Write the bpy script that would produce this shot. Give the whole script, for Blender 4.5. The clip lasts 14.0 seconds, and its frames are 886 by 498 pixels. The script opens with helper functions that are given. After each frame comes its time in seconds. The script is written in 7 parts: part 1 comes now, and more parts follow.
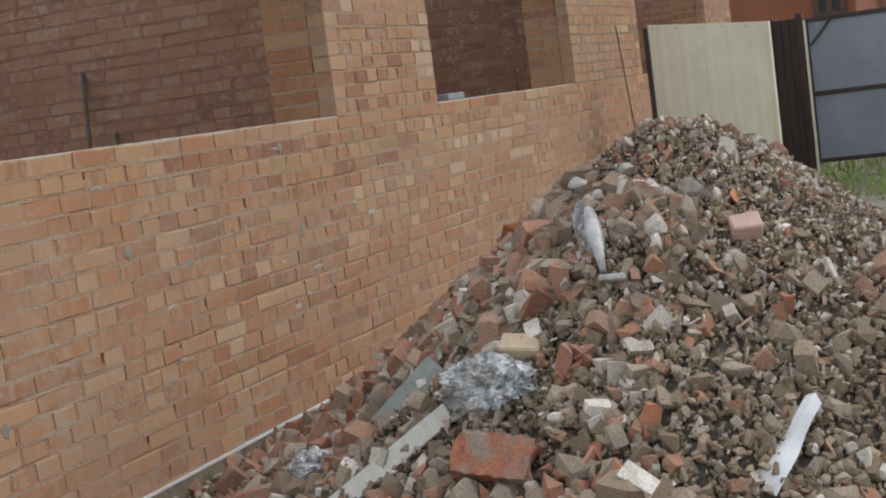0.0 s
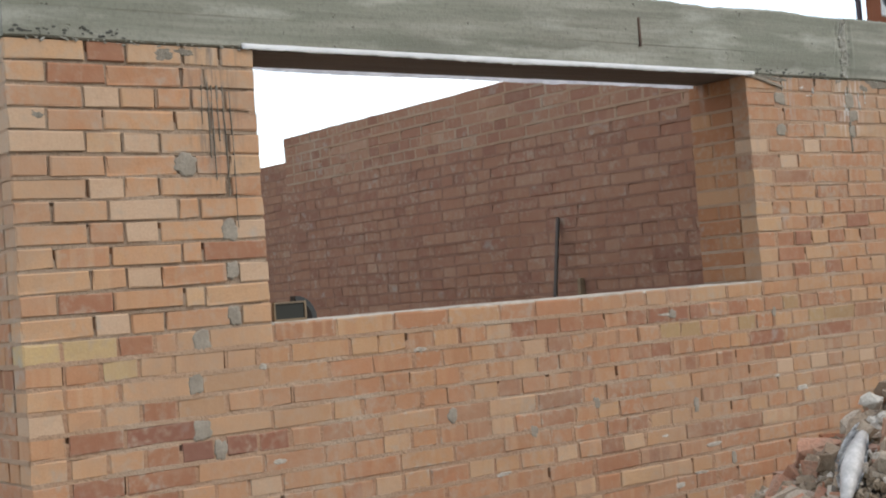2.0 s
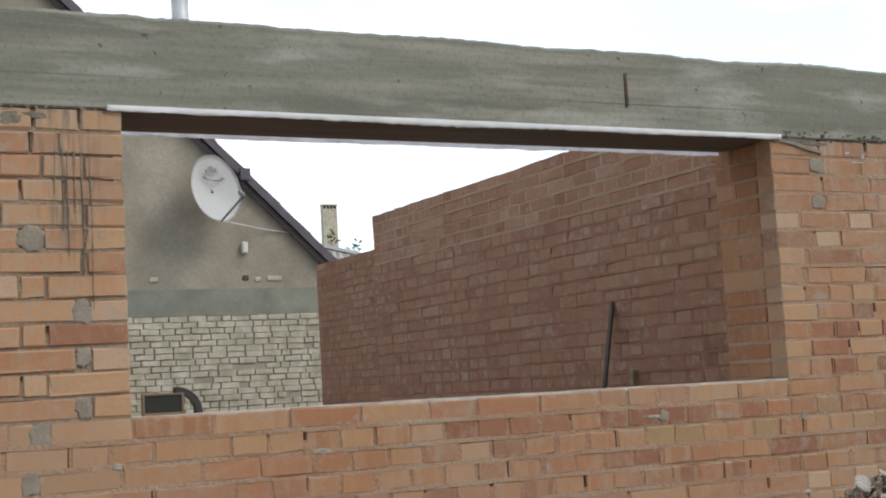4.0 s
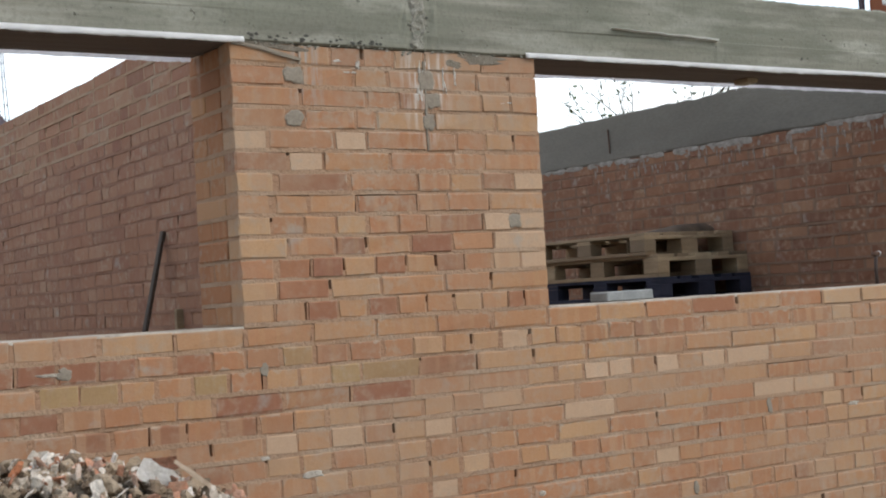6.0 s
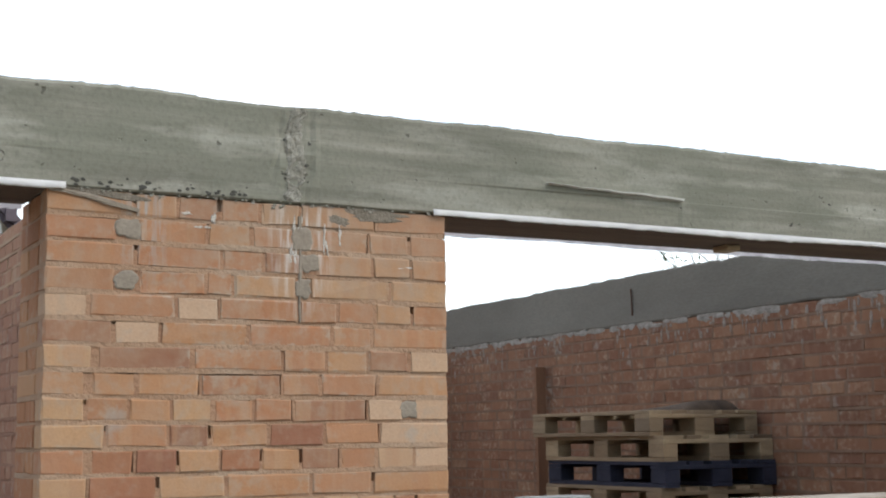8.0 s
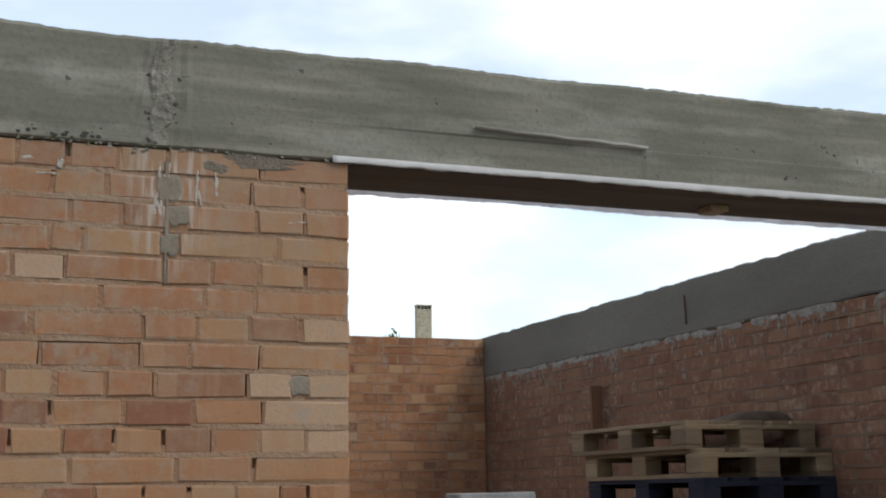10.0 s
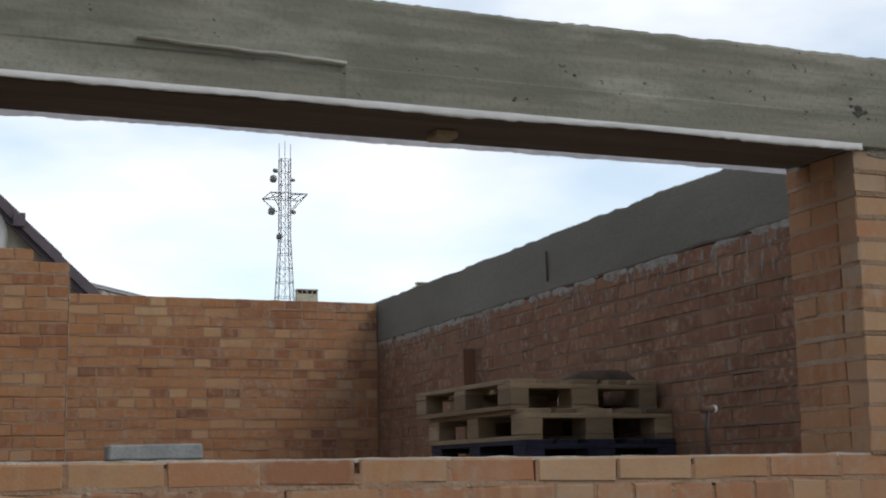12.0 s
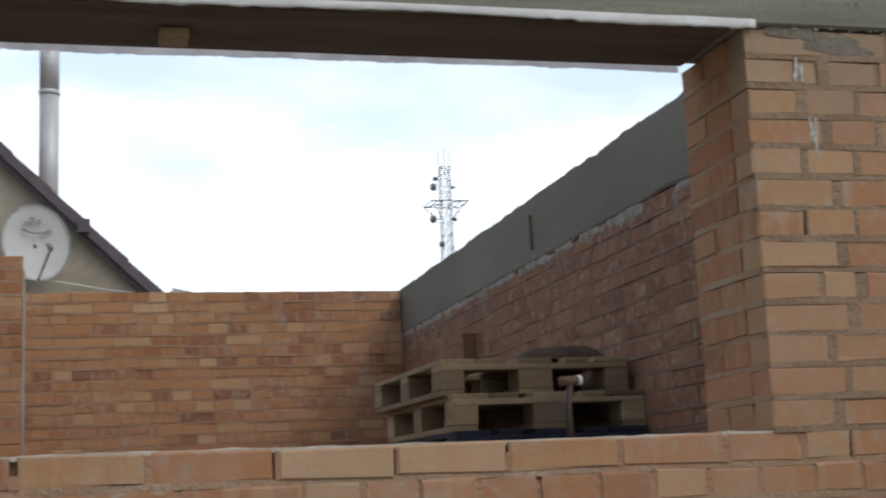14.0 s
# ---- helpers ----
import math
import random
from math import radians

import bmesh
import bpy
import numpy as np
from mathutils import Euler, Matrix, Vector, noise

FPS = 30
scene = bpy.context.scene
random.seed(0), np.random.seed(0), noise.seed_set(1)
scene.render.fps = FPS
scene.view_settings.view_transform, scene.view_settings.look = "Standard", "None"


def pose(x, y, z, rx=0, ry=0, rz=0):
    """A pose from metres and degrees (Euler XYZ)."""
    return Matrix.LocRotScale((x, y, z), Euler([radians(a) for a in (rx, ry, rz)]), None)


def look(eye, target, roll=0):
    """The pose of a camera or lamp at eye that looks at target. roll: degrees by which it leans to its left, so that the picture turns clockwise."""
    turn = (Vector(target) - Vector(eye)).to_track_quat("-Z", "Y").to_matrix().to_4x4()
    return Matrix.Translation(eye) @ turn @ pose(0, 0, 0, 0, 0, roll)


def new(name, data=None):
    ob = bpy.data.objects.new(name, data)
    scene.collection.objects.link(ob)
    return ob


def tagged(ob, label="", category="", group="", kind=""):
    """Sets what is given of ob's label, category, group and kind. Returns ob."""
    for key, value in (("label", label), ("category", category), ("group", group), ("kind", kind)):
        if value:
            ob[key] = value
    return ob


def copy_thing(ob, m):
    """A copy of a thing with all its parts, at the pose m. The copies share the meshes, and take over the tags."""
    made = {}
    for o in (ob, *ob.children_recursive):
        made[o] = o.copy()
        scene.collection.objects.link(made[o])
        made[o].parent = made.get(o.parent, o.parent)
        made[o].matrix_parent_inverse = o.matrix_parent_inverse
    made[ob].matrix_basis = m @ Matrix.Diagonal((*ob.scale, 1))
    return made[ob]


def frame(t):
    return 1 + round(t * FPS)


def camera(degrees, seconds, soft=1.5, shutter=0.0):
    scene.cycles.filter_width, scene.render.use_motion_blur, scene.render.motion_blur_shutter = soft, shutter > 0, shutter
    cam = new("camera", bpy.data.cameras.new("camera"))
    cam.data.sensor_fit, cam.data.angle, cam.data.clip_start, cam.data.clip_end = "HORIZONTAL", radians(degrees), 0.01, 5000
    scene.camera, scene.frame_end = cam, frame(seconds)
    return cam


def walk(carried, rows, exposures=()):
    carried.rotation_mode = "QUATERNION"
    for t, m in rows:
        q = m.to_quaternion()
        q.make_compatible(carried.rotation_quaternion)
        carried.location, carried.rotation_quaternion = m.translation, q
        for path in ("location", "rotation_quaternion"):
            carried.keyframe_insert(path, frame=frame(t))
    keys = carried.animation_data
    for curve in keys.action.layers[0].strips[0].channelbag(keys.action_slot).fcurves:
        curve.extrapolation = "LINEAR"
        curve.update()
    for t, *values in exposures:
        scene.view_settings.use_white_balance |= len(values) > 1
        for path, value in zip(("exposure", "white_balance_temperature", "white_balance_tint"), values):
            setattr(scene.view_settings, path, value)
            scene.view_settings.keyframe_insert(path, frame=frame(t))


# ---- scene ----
cam = camera(35.8, 14.0, 2.0, 0.1)
PATH = [
    (0, (-6.376, -3.372, 1.507), (-4.563, -2.555, 1.293), -7.6),
    (0.5, (-6.302, -3.752, 1.58), (-4.592, -2.727, 1.415), -6.9),
    (0.8, (-6.139, -3.948, 1.613), (-4.506, -2.798, 1.501), -6.0),
    (1, (-6.027, -4.026, 1.611), (-4.451, -2.796, 1.546), -5.6),
    (1.5, (-5.643, -4.154, 1.585), (-4.238, -2.731, 1.606), -4.8),
    (2, (-5.208, -4.337, 1.581), (-3.998, -2.746, 1.637), -4.3),
    (2.5, (-4.817, -4.393, 1.593), (-3.747, -2.705, 1.663), -3.7),
    (2.7, (-4.682, -4.407, 1.589), (-3.651, -2.696, 1.668), -3.7),
    (4.8, (-3.084, -4.389, 1.435), (-2.195, -2.613, 1.672), -3.0),
    (5, (-2.869, -4.335, 1.394), (-1.925, -2.576, 1.517), -3.3),
    (5.2, (-2.659, -4.273, 1.427), (-1.650, -2.546, 1.459), -3.2),
    (5.5, (-2.292, -4.14, 1.435), (-1.201, -2.464, 1.473), -4.2),
    (6, (-1.969, -4.39, 1.567), (-0.893, -2.705, 1.635), -3.3),
    (6.5, (-1.697, -4.21, 1.669), (-0.635, -2.516, 1.735), -2.6),
    (7, (-1.573, -4.226, 1.771), (-0.368, -2.63, 1.754), -1.4),
    (7.5, (-1.207, -4.045, 1.745), (-0.058, -2.414, 1.897), -1.5),
    (7.7, (-1.044, -4.049, 1.753), (-0.017, -2.349, 1.988), -0.6),
    (9.8, (0.043, -3.768, 1.578), (0.785, -1.943, 1.923), -0.8),
    (10, (0.135, -3.722, 1.535), (0.862, -1.893, 1.89), -0.9),
    (10.5, (0.475, -3.704, 1.492), (1.143, -1.851, 1.84), -0.6),
    (11, (0.791, -3.691, 1.475), (1.445, -1.829, 1.797), -0.2),
    (11.5, (0.983, -3.643, 1.457), (1.686, -1.795, 1.761), -0.7),
    (12, (1.194, -3.644, 1.451), (1.907, -1.804, 1.776), -0.9),
    (12.5, (1.603, -3.364, 1.46), (2.349, -1.542, 1.812), -0.7),
    (13, (1.925, -3.194, 1.412), (2.872, -1.47, 1.772), -1.2),
    (13.5, (2.302, -3.11, 1.394), (3.204, -1.36, 1.747), -3.0),
    (14, (2.521, -2.989, 1.406), (3.003, -1.078, 1.744), -2.4),
]
walk(cam, [(t, look(eye, target, roll)) for t, eye, target, roll in PATH],
     [(0, -1.28), (1.5, -1.05), (2.7, -1.08), (4.8, -1.43), (5.5, -1.31), (6.5, -1.10), (7.7, -1.06), (9.8, -1.72), (10.5, -1.82), (11, -1.97), (12, -2.00), (12.5, -2.07), (13.5, -1.66), (14, -1.70)])

# ---------------------------------------------------------------- light
SUN_FROM = Vector((0.44, -0.62, 0.66)).normalized()
world = bpy.data.worlds.new("world")
scene.world = world
world.use_nodes = True
wt = world.node_tree
sky = wt.nodes.new("ShaderNodeTexSky")
sky.sky_type = "NISHITA"
sky.sun_disc = False
sky.sun_elevation = math.asin(SUN_FROM.normalized().z)
sky.sun_rotation = math.atan2(SUN_FROM.x, SUN_FROM.y)
wco = wt.nodes.new("ShaderNodeTexCoord")
wmap = wt.nodes.new("ShaderNodeMapping")
wmap.inputs["Scale"].default_value = (1.6, 1.6, 4.5)
wmap.inputs["Rotation"].default_value = (0.1, 0.25, 0.4)
wnoise = wt.nodes.new("ShaderNodeTexNoise")
wnoise.inputs["Scale"].default_value = 1.7
wnoise.inputs["Detail"].default_value = 6
wramp = wt.nodes.new("ShaderNodeValToRGB")
wramp.color_ramp.elements[0].position = 0.40
wramp.color_ramp.elements[0].color = (0.36, 0.36, 0.36, 1)
wramp.color_ramp.elements[1].position = 0.63
wramp.color_ramp.elements[1].color = (0.96, 0.96, 0.96, 1)
wmix = wt.nodes.new("ShaderNodeMix")
wmix.data_type = "RGBA"
# made-up slope in cloud brightness: strongest towards +y, dim on the opposite side
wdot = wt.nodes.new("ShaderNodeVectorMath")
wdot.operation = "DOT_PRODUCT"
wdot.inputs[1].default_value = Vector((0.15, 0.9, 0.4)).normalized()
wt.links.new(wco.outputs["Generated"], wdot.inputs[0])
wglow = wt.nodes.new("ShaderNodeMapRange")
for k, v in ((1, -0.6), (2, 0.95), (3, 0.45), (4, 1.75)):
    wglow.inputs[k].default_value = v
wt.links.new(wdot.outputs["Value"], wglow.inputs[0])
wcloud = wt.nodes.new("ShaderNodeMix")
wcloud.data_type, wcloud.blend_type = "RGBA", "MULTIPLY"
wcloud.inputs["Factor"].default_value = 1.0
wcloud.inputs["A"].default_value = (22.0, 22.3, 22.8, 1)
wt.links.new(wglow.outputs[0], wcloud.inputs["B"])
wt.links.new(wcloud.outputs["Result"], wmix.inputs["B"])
wt.links.new(wco.outputs["Generated"], wmap.inputs[0])
wt.links.new(wmap.outputs[0], wnoise.inputs["Vector"])
wt.links.new(wnoise.outputs[0], wramp.inputs[0])
wt.links.new(wramp.outputs[0], wmix.inputs["Factor"])
wsky = wt.nodes.new("ShaderNodeMix")
wsky.data_type, wsky.blend_type = "RGBA", "MULTIPLY"
wsky.inputs["Factor"].default_value = 1.0
wsky.inputs["B"].default_value = (5.4, 5.9, 5.8, 1)
wt.links.new(sky.outputs[0], wsky.inputs["A"])
wt.links.new(wsky.outputs["Result"], wmix.inputs["A"])
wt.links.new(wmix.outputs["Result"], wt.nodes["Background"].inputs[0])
wt.nodes["Background"].inputs[1].default_value = 0.12
sun = new("sun", bpy.data.lights.new("sun", "SUN"))
sun.data.energy = 3.0
sun.data.angle = radians(24)
sun.data.color = (1.0, 0.92, 0.83)
sun.matrix_world = look(SUN_FROM * 20, (0, 0, 0))


# ---------------------------------------------------------------- materials
class Mat:
    """A small builder of node materials."""

    def __init__(self, name, rough=0.9, metal=0.0):
        self.m = bpy.data.materials.new(name)
        self.m.use_nodes = True
        self.t = self.m.node_tree
        self.b = self.t.nodes["Principled BSDF"]
        self.b.inputs["Roughness"].default_value = rough
        self.b.inputs["Metallic"].default_value = metal

    def node(self, kind, **sockets):
        n = self.t.nodes.new(kind)
        for k, v in sockets.items():
            n.inputs[k.replace("_", " ")].default_value = v
        return n

    def link(self, a, b):
        self.t.links.new(a, b)

    def where(self, scale=(1, 1, 1), local=False):
        if local:
            src = self.node("ShaderNodeTexCoord").outputs["Object"]
        else:
            src = self.node("ShaderNodeNewGeometry").outputs["Position"]
        mp = self.node("ShaderNodeMapping")
        mp.inputs["Scale"].default_value = scale
        self.link(src, mp.inputs[0])
        return mp.outputs[0]

    def noise(self, scale, detail=4, stretch=(1, 1, 1), rough=0.55, local=False):
        n = self.node("ShaderNodeTexNoise", Scale=scale, Detail=detail, Roughness=rough)
        self.link(self.where(stretch, local), n.inputs["Vector"])
        return n.outputs[0]

    def span(self, value, lo, hi, to0=0.0, to1=1.0):
        n = self.node("ShaderNodeMapRange")
        n.inputs[1].default_value, n.inputs[2].default_value = lo, hi
        n.inputs[3].default_value, n.inputs[4].default_value = to0, to1
        self.link(value, n.inputs[0])
        return n.outputs[0]

    def ramp(self, value, stops, step=False):
        n = self.node("ShaderNodeValToRGB")
        r = n.color_ramp
        if step:
            r.interpolation = "CONSTANT"
        while len(r.elements) < len(stops):
            r.elements.new(0.5)
        for e, (p, c) in zip(r.elements, stops):
            e.position, e.color = p, (*c, 1)
        self.link(value, n.inputs[0])
        return n.outputs[0]

    def mix(self, fac, a, b, how="MIX"):
        n = self.node("ShaderNodeMix")
        n.data_type, n.blend_type = "RGBA", how
        for v, s in ((fac, "Factor"), (a, "A"), (b, "B")):
            if isinstance(v, (int, float)):
                n.inputs[s].default_value = v
            elif isinstance(v, tuple):
                n.inputs[s].default_value = (*v, 1)
            else:
                self.link(v, n.inputs[s])
        return n.outputs["Result"]

    def math(self, op, a, b=0.0):
        n = self.node("ShaderNodeMath")
        n.operation = op
        for i, v in enumerate((a, b)):
            if isinstance(v, (int, float)):
                n.inputs[i].default_value = v
            else:
                self.link(v, n.inputs[i])
        return n.outputs[0]

    def done(self, colour, bump=None, strength=0.4, depth=0.01, rough=None):
        if isinstance(colour, tuple):
            self.b.inputs["Base Color"].default_value = (*colour, 1)
        else:
            self.link(colour, self.b.inputs["Base Color"])
        if bump is not None:
            n = self.node("ShaderNodeBump", Strength=strength, Distance=depth)
            self.link(bump, n.inputs["Height"])
            self.link(n.outputs[0], self.b.inputs["Normal"])
        if rough is not None:
            self.link(rough, self.b.inputs["Roughness"])
        return self.m


def speckled(name, dark, light, scale=8, fine=90, rough=0.9, metal=0.0, bump=0.3, stretch=(1, 1, 1), local=False, depth=0.006):
    """A surface of two tones with grain: the plain workhorse."""
    m = Mat(name, rough, metal)
    a = m.noise(scale, 5, stretch, local=local)
    b = m.noise(fine, 4, stretch, local=local)
    col = m.mix(m.span(a, 0.3, 0.7), dark, light)
    col = m.mix(m.span(b, 0.35, 0.75, 0, 0.35), col, tuple(c * 0.6 for c in dark))
    return m.done(col, m.math("ADD", a, b), bump, depth)


def mortar_wash(m, col):
    """Mortar brushed over bricks and joints alike, in broad drifts."""
    drift = m.math("MULTIPLY", m.span(m.noise(1.7, 4, (0.7, 0.7, 1.3)), 0.46, 0.62), m.span(m.noise(9, 4), 0.30, 0.62, 0.45, 1.0))
    return m.mix(m.math("MULTIPLY", drift, 0.62), col, (0.375, 0.238, 0.150))


def brick_material(name, stops, island=False, dust=0.55, limed=True, bands=0.55, rubbed=0.0, veil=0.0, wash=True):
    m = Mat(name, 0.92)
    if island:
        rnd = m.node("ShaderNodeNewGeometry").outputs["Random Per Island"]
    else:
        rnd = m.node("ShaderNodeObjectInfo").outputs["Random"]
    base = m.ramp(rnd, stops)
    # firing bands across each brick, different from one to the next
    axes = m.node("ShaderNodeSeparateXYZ")
    m.link(m.where(), axes.inputs[0])
    own = m.math("ADD", m.math("ADD", axes.outputs[0], axes.outputs[1]), m.math("MULTIPLY", rnd, 317.0))
    other = m.math("FRACT", m.math("MULTIPLY", rnd, 47.3))
    for pitch, lo, hi, tone, amount in ((17.0, 0.50, 0.60, (0.50, 0.315, 0.185), bands), (13.0, 0.53, 0.60, (0.40, 0.185, 0.10), bands * 0.6), (29.0, 0.58, 0.68, (0.46, 0.30, 0.15), bands * 0.4)):
        n = m.node("ShaderNodeTexNoise", Scale=pitch, Detail=1.0)
        n.noise_dimensions = "1D"
        m.link(own, n.inputs["W"])
        other = m.math("FRACT", m.math("MULTIPLY", other, 7.7))
        fac = m.math("MULTIPLY", m.span(n.outputs[0], lo, hi, 0, amount), m.span(other, 0.35, 0.75))
        base = m.mix(fac, base, tone)
    grain = m.noise(140, 3)
    base = m.mix(m.span(grain, 0.4, 0.75, 0, 0.28), base, (0.24, 0.12, 0.07))
    base = m.mix(m.span(m.noise(0.9, 3), 0.38, 0.66, 0, 0.40), base, tuple(c * 0.82 for c in stops[len(stops) // 2][1]))
    # mortar smeared over the faces, in drifts
    big = m.noise(1.1, 5)
    mid = m.noise(14, 4)
    smear = m.math("MULTIPLY", m.span(big, 0.40, 0.66), m.span(mid, 0.38, 0.62))
    base = m.mix(m.math("MULTIPLY", smear, dust), base, (0.41, 0.31, 0.225))
    rub_over = m.math("MULTIPLY", m.span(m.noise(28, 5), 0.48, 0.66), m.span(m.noise(4.5, 4), 0.42, 0.62))
    base = m.mix(m.math("MULTIPLY", rub_over, 0.6), base, (0.39, 0.30, 0.22))
    spots = m.span(m.noise(7, 5), 0.62, 0.74, 0, 0.5)
    base = m.mix(spots, base, (0.33, 0.32, 0.29))
    if limed:
        # lime runs below the ring beam
        sep = m.node("ShaderNodeSeparateXYZ")
        m.link(m.where(), sep.inputs[0])
        z = sep.outputs[2]
        zone = m.math("MULTIPLY", m.span(z, 2.22, 2.47), m.span(z, 2.52, 2.50))
        run = m.span(m.noise(3.2, 4, (5.0, 5.0, 0.6)), 0.58, 0.74)
        wet = m.span(m.noise(1.3, 3), 0.45, 0.62)
        lime = m.math("MULTIPLY", m.math("MULTIPLY", zone, run), wet)
        base = m.mix(m.math("MULTIPLY", lime, 0.8), base, (0.62, 0.59, 0.54))
        # runs of slurry below the pour joints, pale on two piers and dark on the third
        x = sep.outputs[0]
        drip = m.span(m.noise(6, 4, (9.0, 9.0, 0.9)), 0.47, 0.60)
        for x0, wide, z0, tone, amount in ((0.80, 0.10, 2.12, (0.64, 0.62, 0.58), 0.95), (0.29, 0.07, 2.18, (0.36, 0.36, 0.34), 0.85),
                                           (4.78, 0.22, 2.20, (0.58, 0.54, 0.49), 0.8), (-2.88, 0.11, 1.95, (0.15, 0.13, 0.11), 0.85)):
            off = m.math("ABSOLUTE", m.math("SUBTRACT", x, x0))
            here = m.math("MULTIPLY", m.span(off, wide * 1.3, wide * 0.2), m.span(z, z0, z0 + 0.22))
            base = m.mix(m.math("MULTIPLY", m.math("MULTIPLY", here, drip), amount), base, tone)
    if veil:
        # a film of cement wash below the beam
        wash = m.math("ADD", m.span(axes.outputs[2], 2.12, 2.50), m.span(m.noise(5, 5, (1, 1, .6)), 0.3, 0.7, -0.45, 0.45))
        base = m.mix(m.span(wash, 0.25, 1.0, 0, veil), base, (0.265, 0.215, 0.16))
    if rubbed:
        # mortar rubbed over the brick's edges, here and there
        box = m.node("ShaderNodeTexCoord").outputs["Generated"]
        cut = m.node("ShaderNodeSeparateXYZ")
        m.link(box, cut.inputs[0])
        ex = m.math("MULTIPLY", m.math("ABSOLUTE", m.math("SUBTRACT", cut.outputs[0], 0.5)), 2.0)
        ez = m.math("MULTIPLY", m.math("ABSOLUTE", m.math("SUBTRACT", cut.outputs[2], 0.5)), 2.0)
        rim = m.math("MAXIMUM", m.math("POWER", ex, 2.5), ez)
        rim = m.math("ADD", rim, m.span(m.noise(30, 4), 0.3, 0.7, -0.45, 0.35))
        where = m.span(m.noise(2.6, 4), 0.42, 0.60, 0.0, rubbed)
        base = m.mix(m.math("MULTIPLY", m.span(rim, 0.72, 1.05), where), base, (0.40, 0.325, 0.25))
    if rubbed and wash:
        base = mortar_wash(m, base)
    h = m.math("ADD", m.noise(22, 4), m.math("MULTIPLY", grain, 0.25))
    return m.done(base, h, 0.4, 0.006)


FIRED = [(0.0, (0.54, 0.355, 0.215)), (0.07, (0.485, 0.30, 0.16)), (0.22, (0.45, 0.245, 0.120)), (0.45, (0.425, 0.205, 0.101)),
         (0.66, (0.40, 0.180, 0.088)), (0.82, (0.365, 0.182, 0.092)), (0.93, (0.325, 0.145, 0.077)), (1.0, (0.235, 0.112, 0.068))]
BRICK = brick_material("fired_brick", FIRED, bands=0.48, rubbed=0.85, veil=0.15)
GOLDEN = [(0.0, (0.55, 0.36, 0.205)), (0.12, (0.52, 0.31, 0.168)), (0.45, (0.495, 0.272, 0.142)), (0.75, (0.465, 0.235, 0.12)), (1.0, (0.41, 0.195, 0.10))]
BRICK_GOLD = brick_material("golden_orange_brick", GOLDEN, bands=0.5, rubbed=0.55)
BRICK_GOLD_ISLE = brick_material("golden_orange_brick_rest", GOLDEN, island=True, bands=0.5)
# jamb brick with the shade of its sun-averted side in the colour
JAMB_SHADE_TONES = [(0.0, (0.46, 0.27, 0.145)), (0.2, (0.405, 0.205, 0.098)), (0.5, (0.37, 0.172, 0.079)), (0.8, (0.335, 0.145, 0.066)), (1.0, (0.27, 0.112, 0.055))]
BRICK_JAMB_SHADE = brick_material("shaded_jamb_brick", JAMB_SHADE_TONES, bands=0.3, dust=0.2)
BRICK_DUSTY = brick_material("dusty_fired_brick", FIRED, bands=0.4, dust=0.4, rubbed=0.7, veil=0.75)
BRICK_DUSTY_ISLE = brick_material("dusty_fired_brick_rest", FIRED, island=True, bands=0.3, dust=1.0, veil=0.9)
BRICK_ISLE = brick_material("fired_brick_rest", FIRED, island=True, bands=0.48)
# red-brown inner brick, tones lowered to hold the shade of unsunned walls
INNER_SHADE_TONES = [(0.0, (0.375, 0.225, 0.145)), (0.07, (0.335, 0.178, 0.110)), (0.4, (0.308, 0.153, 0.093)), (0.75, (0.278, 0.130, 0.082)), (1.0, (0.222, 0.102, 0.068))]
BRICK_INNER_SHADE = brick_material("shaded_inner_brick", INNER_SHADE_TONES, limed=False, dust=0.3, bands=0.12)
BRICK_INNER_SHADE_ISLE = brick_material("shaded_inner_brick_rest", INNER_SHADE_TONES, island=True, limed=False, dust=0.3, bands=0.12)
# brown side-wall brick, darkened further in colour for the shade it stands in
SIDE_SHADE_TONES = [(0.0, (0.275, 0.155, 0.092)), (0.10, (0.242, 0.122, 0.069)), (0.4, (0.216, 0.102, 0.057)), (0.7, (0.194, 0.086, 0.049)), (1.0, (0.150, 0.069, 0.043))]
BRICK_SIDE_SHADE = brick_material("shaded_side_brick", SIDE_SHADE_TONES, limed=False, dust=0.12, bands=0.12)
BRICK_SIDE_SHADE_ISLE = brick_material("shaded_side_brick_rest", SIDE_SHADE_TONES, island=True, limed=False, dust=0.12, bands=0.12)
GLOWING = [(0.0, (0.54, 0.345, 0.183)), (0.12, (0.455, 0.235, 0.109)), (0.5, (0.418, 0.192, 0.081)), (0.75, (0.36, 0.152, 0.065)), (0.9, (0.275, 0.114, 0.055)), (1.0, (0.19, 0.083, 0.048))]
BRICK_BACK = brick_material("orange_back_brick", GLOWING, limed=False, dust=0.35, bands=0.3)
BRICK_BACK_ISLE = brick_material("orange_back_brick_rest", GLOWING, island=True, limed=False, dust=0.35, bands=0.3)
BRICK_RED = brick_material("red_fired_brick", [(0.0, (0.36, 0.165, 0.086)), (0.5, (0.315, 0.138, 0.075)), (1.0, (0.27, 0.115, 0.068))], dust=0.15, bands=0.15, rubbed=0.6, wash=False)
BRICK_PALE = brick_material("pale_fired_brick", [(0.0, (0.535, 0.37, 0.25)), (1.0, (0.485, 0.322, 0.205))], dust=0.15, bands=0.1, rubbed=0.3, wash=False)
BRICK_LIGHT = brick_material("light_orange_brick", [(0.0, (0.455, 0.28, 0.155)), (1.0, (0.40, 0.225, 0.12))], dust=0.3, bands=0.25, rubbed=0.8)
BRICK_YELLOW = brick_material("yellow_fired_brick", [(0.0, (0.52, 0.36, 0.17)), (1.0, (0.46, 0.33, 0.16))], dust=0.2, bands=0.2, rubbed=0.4)
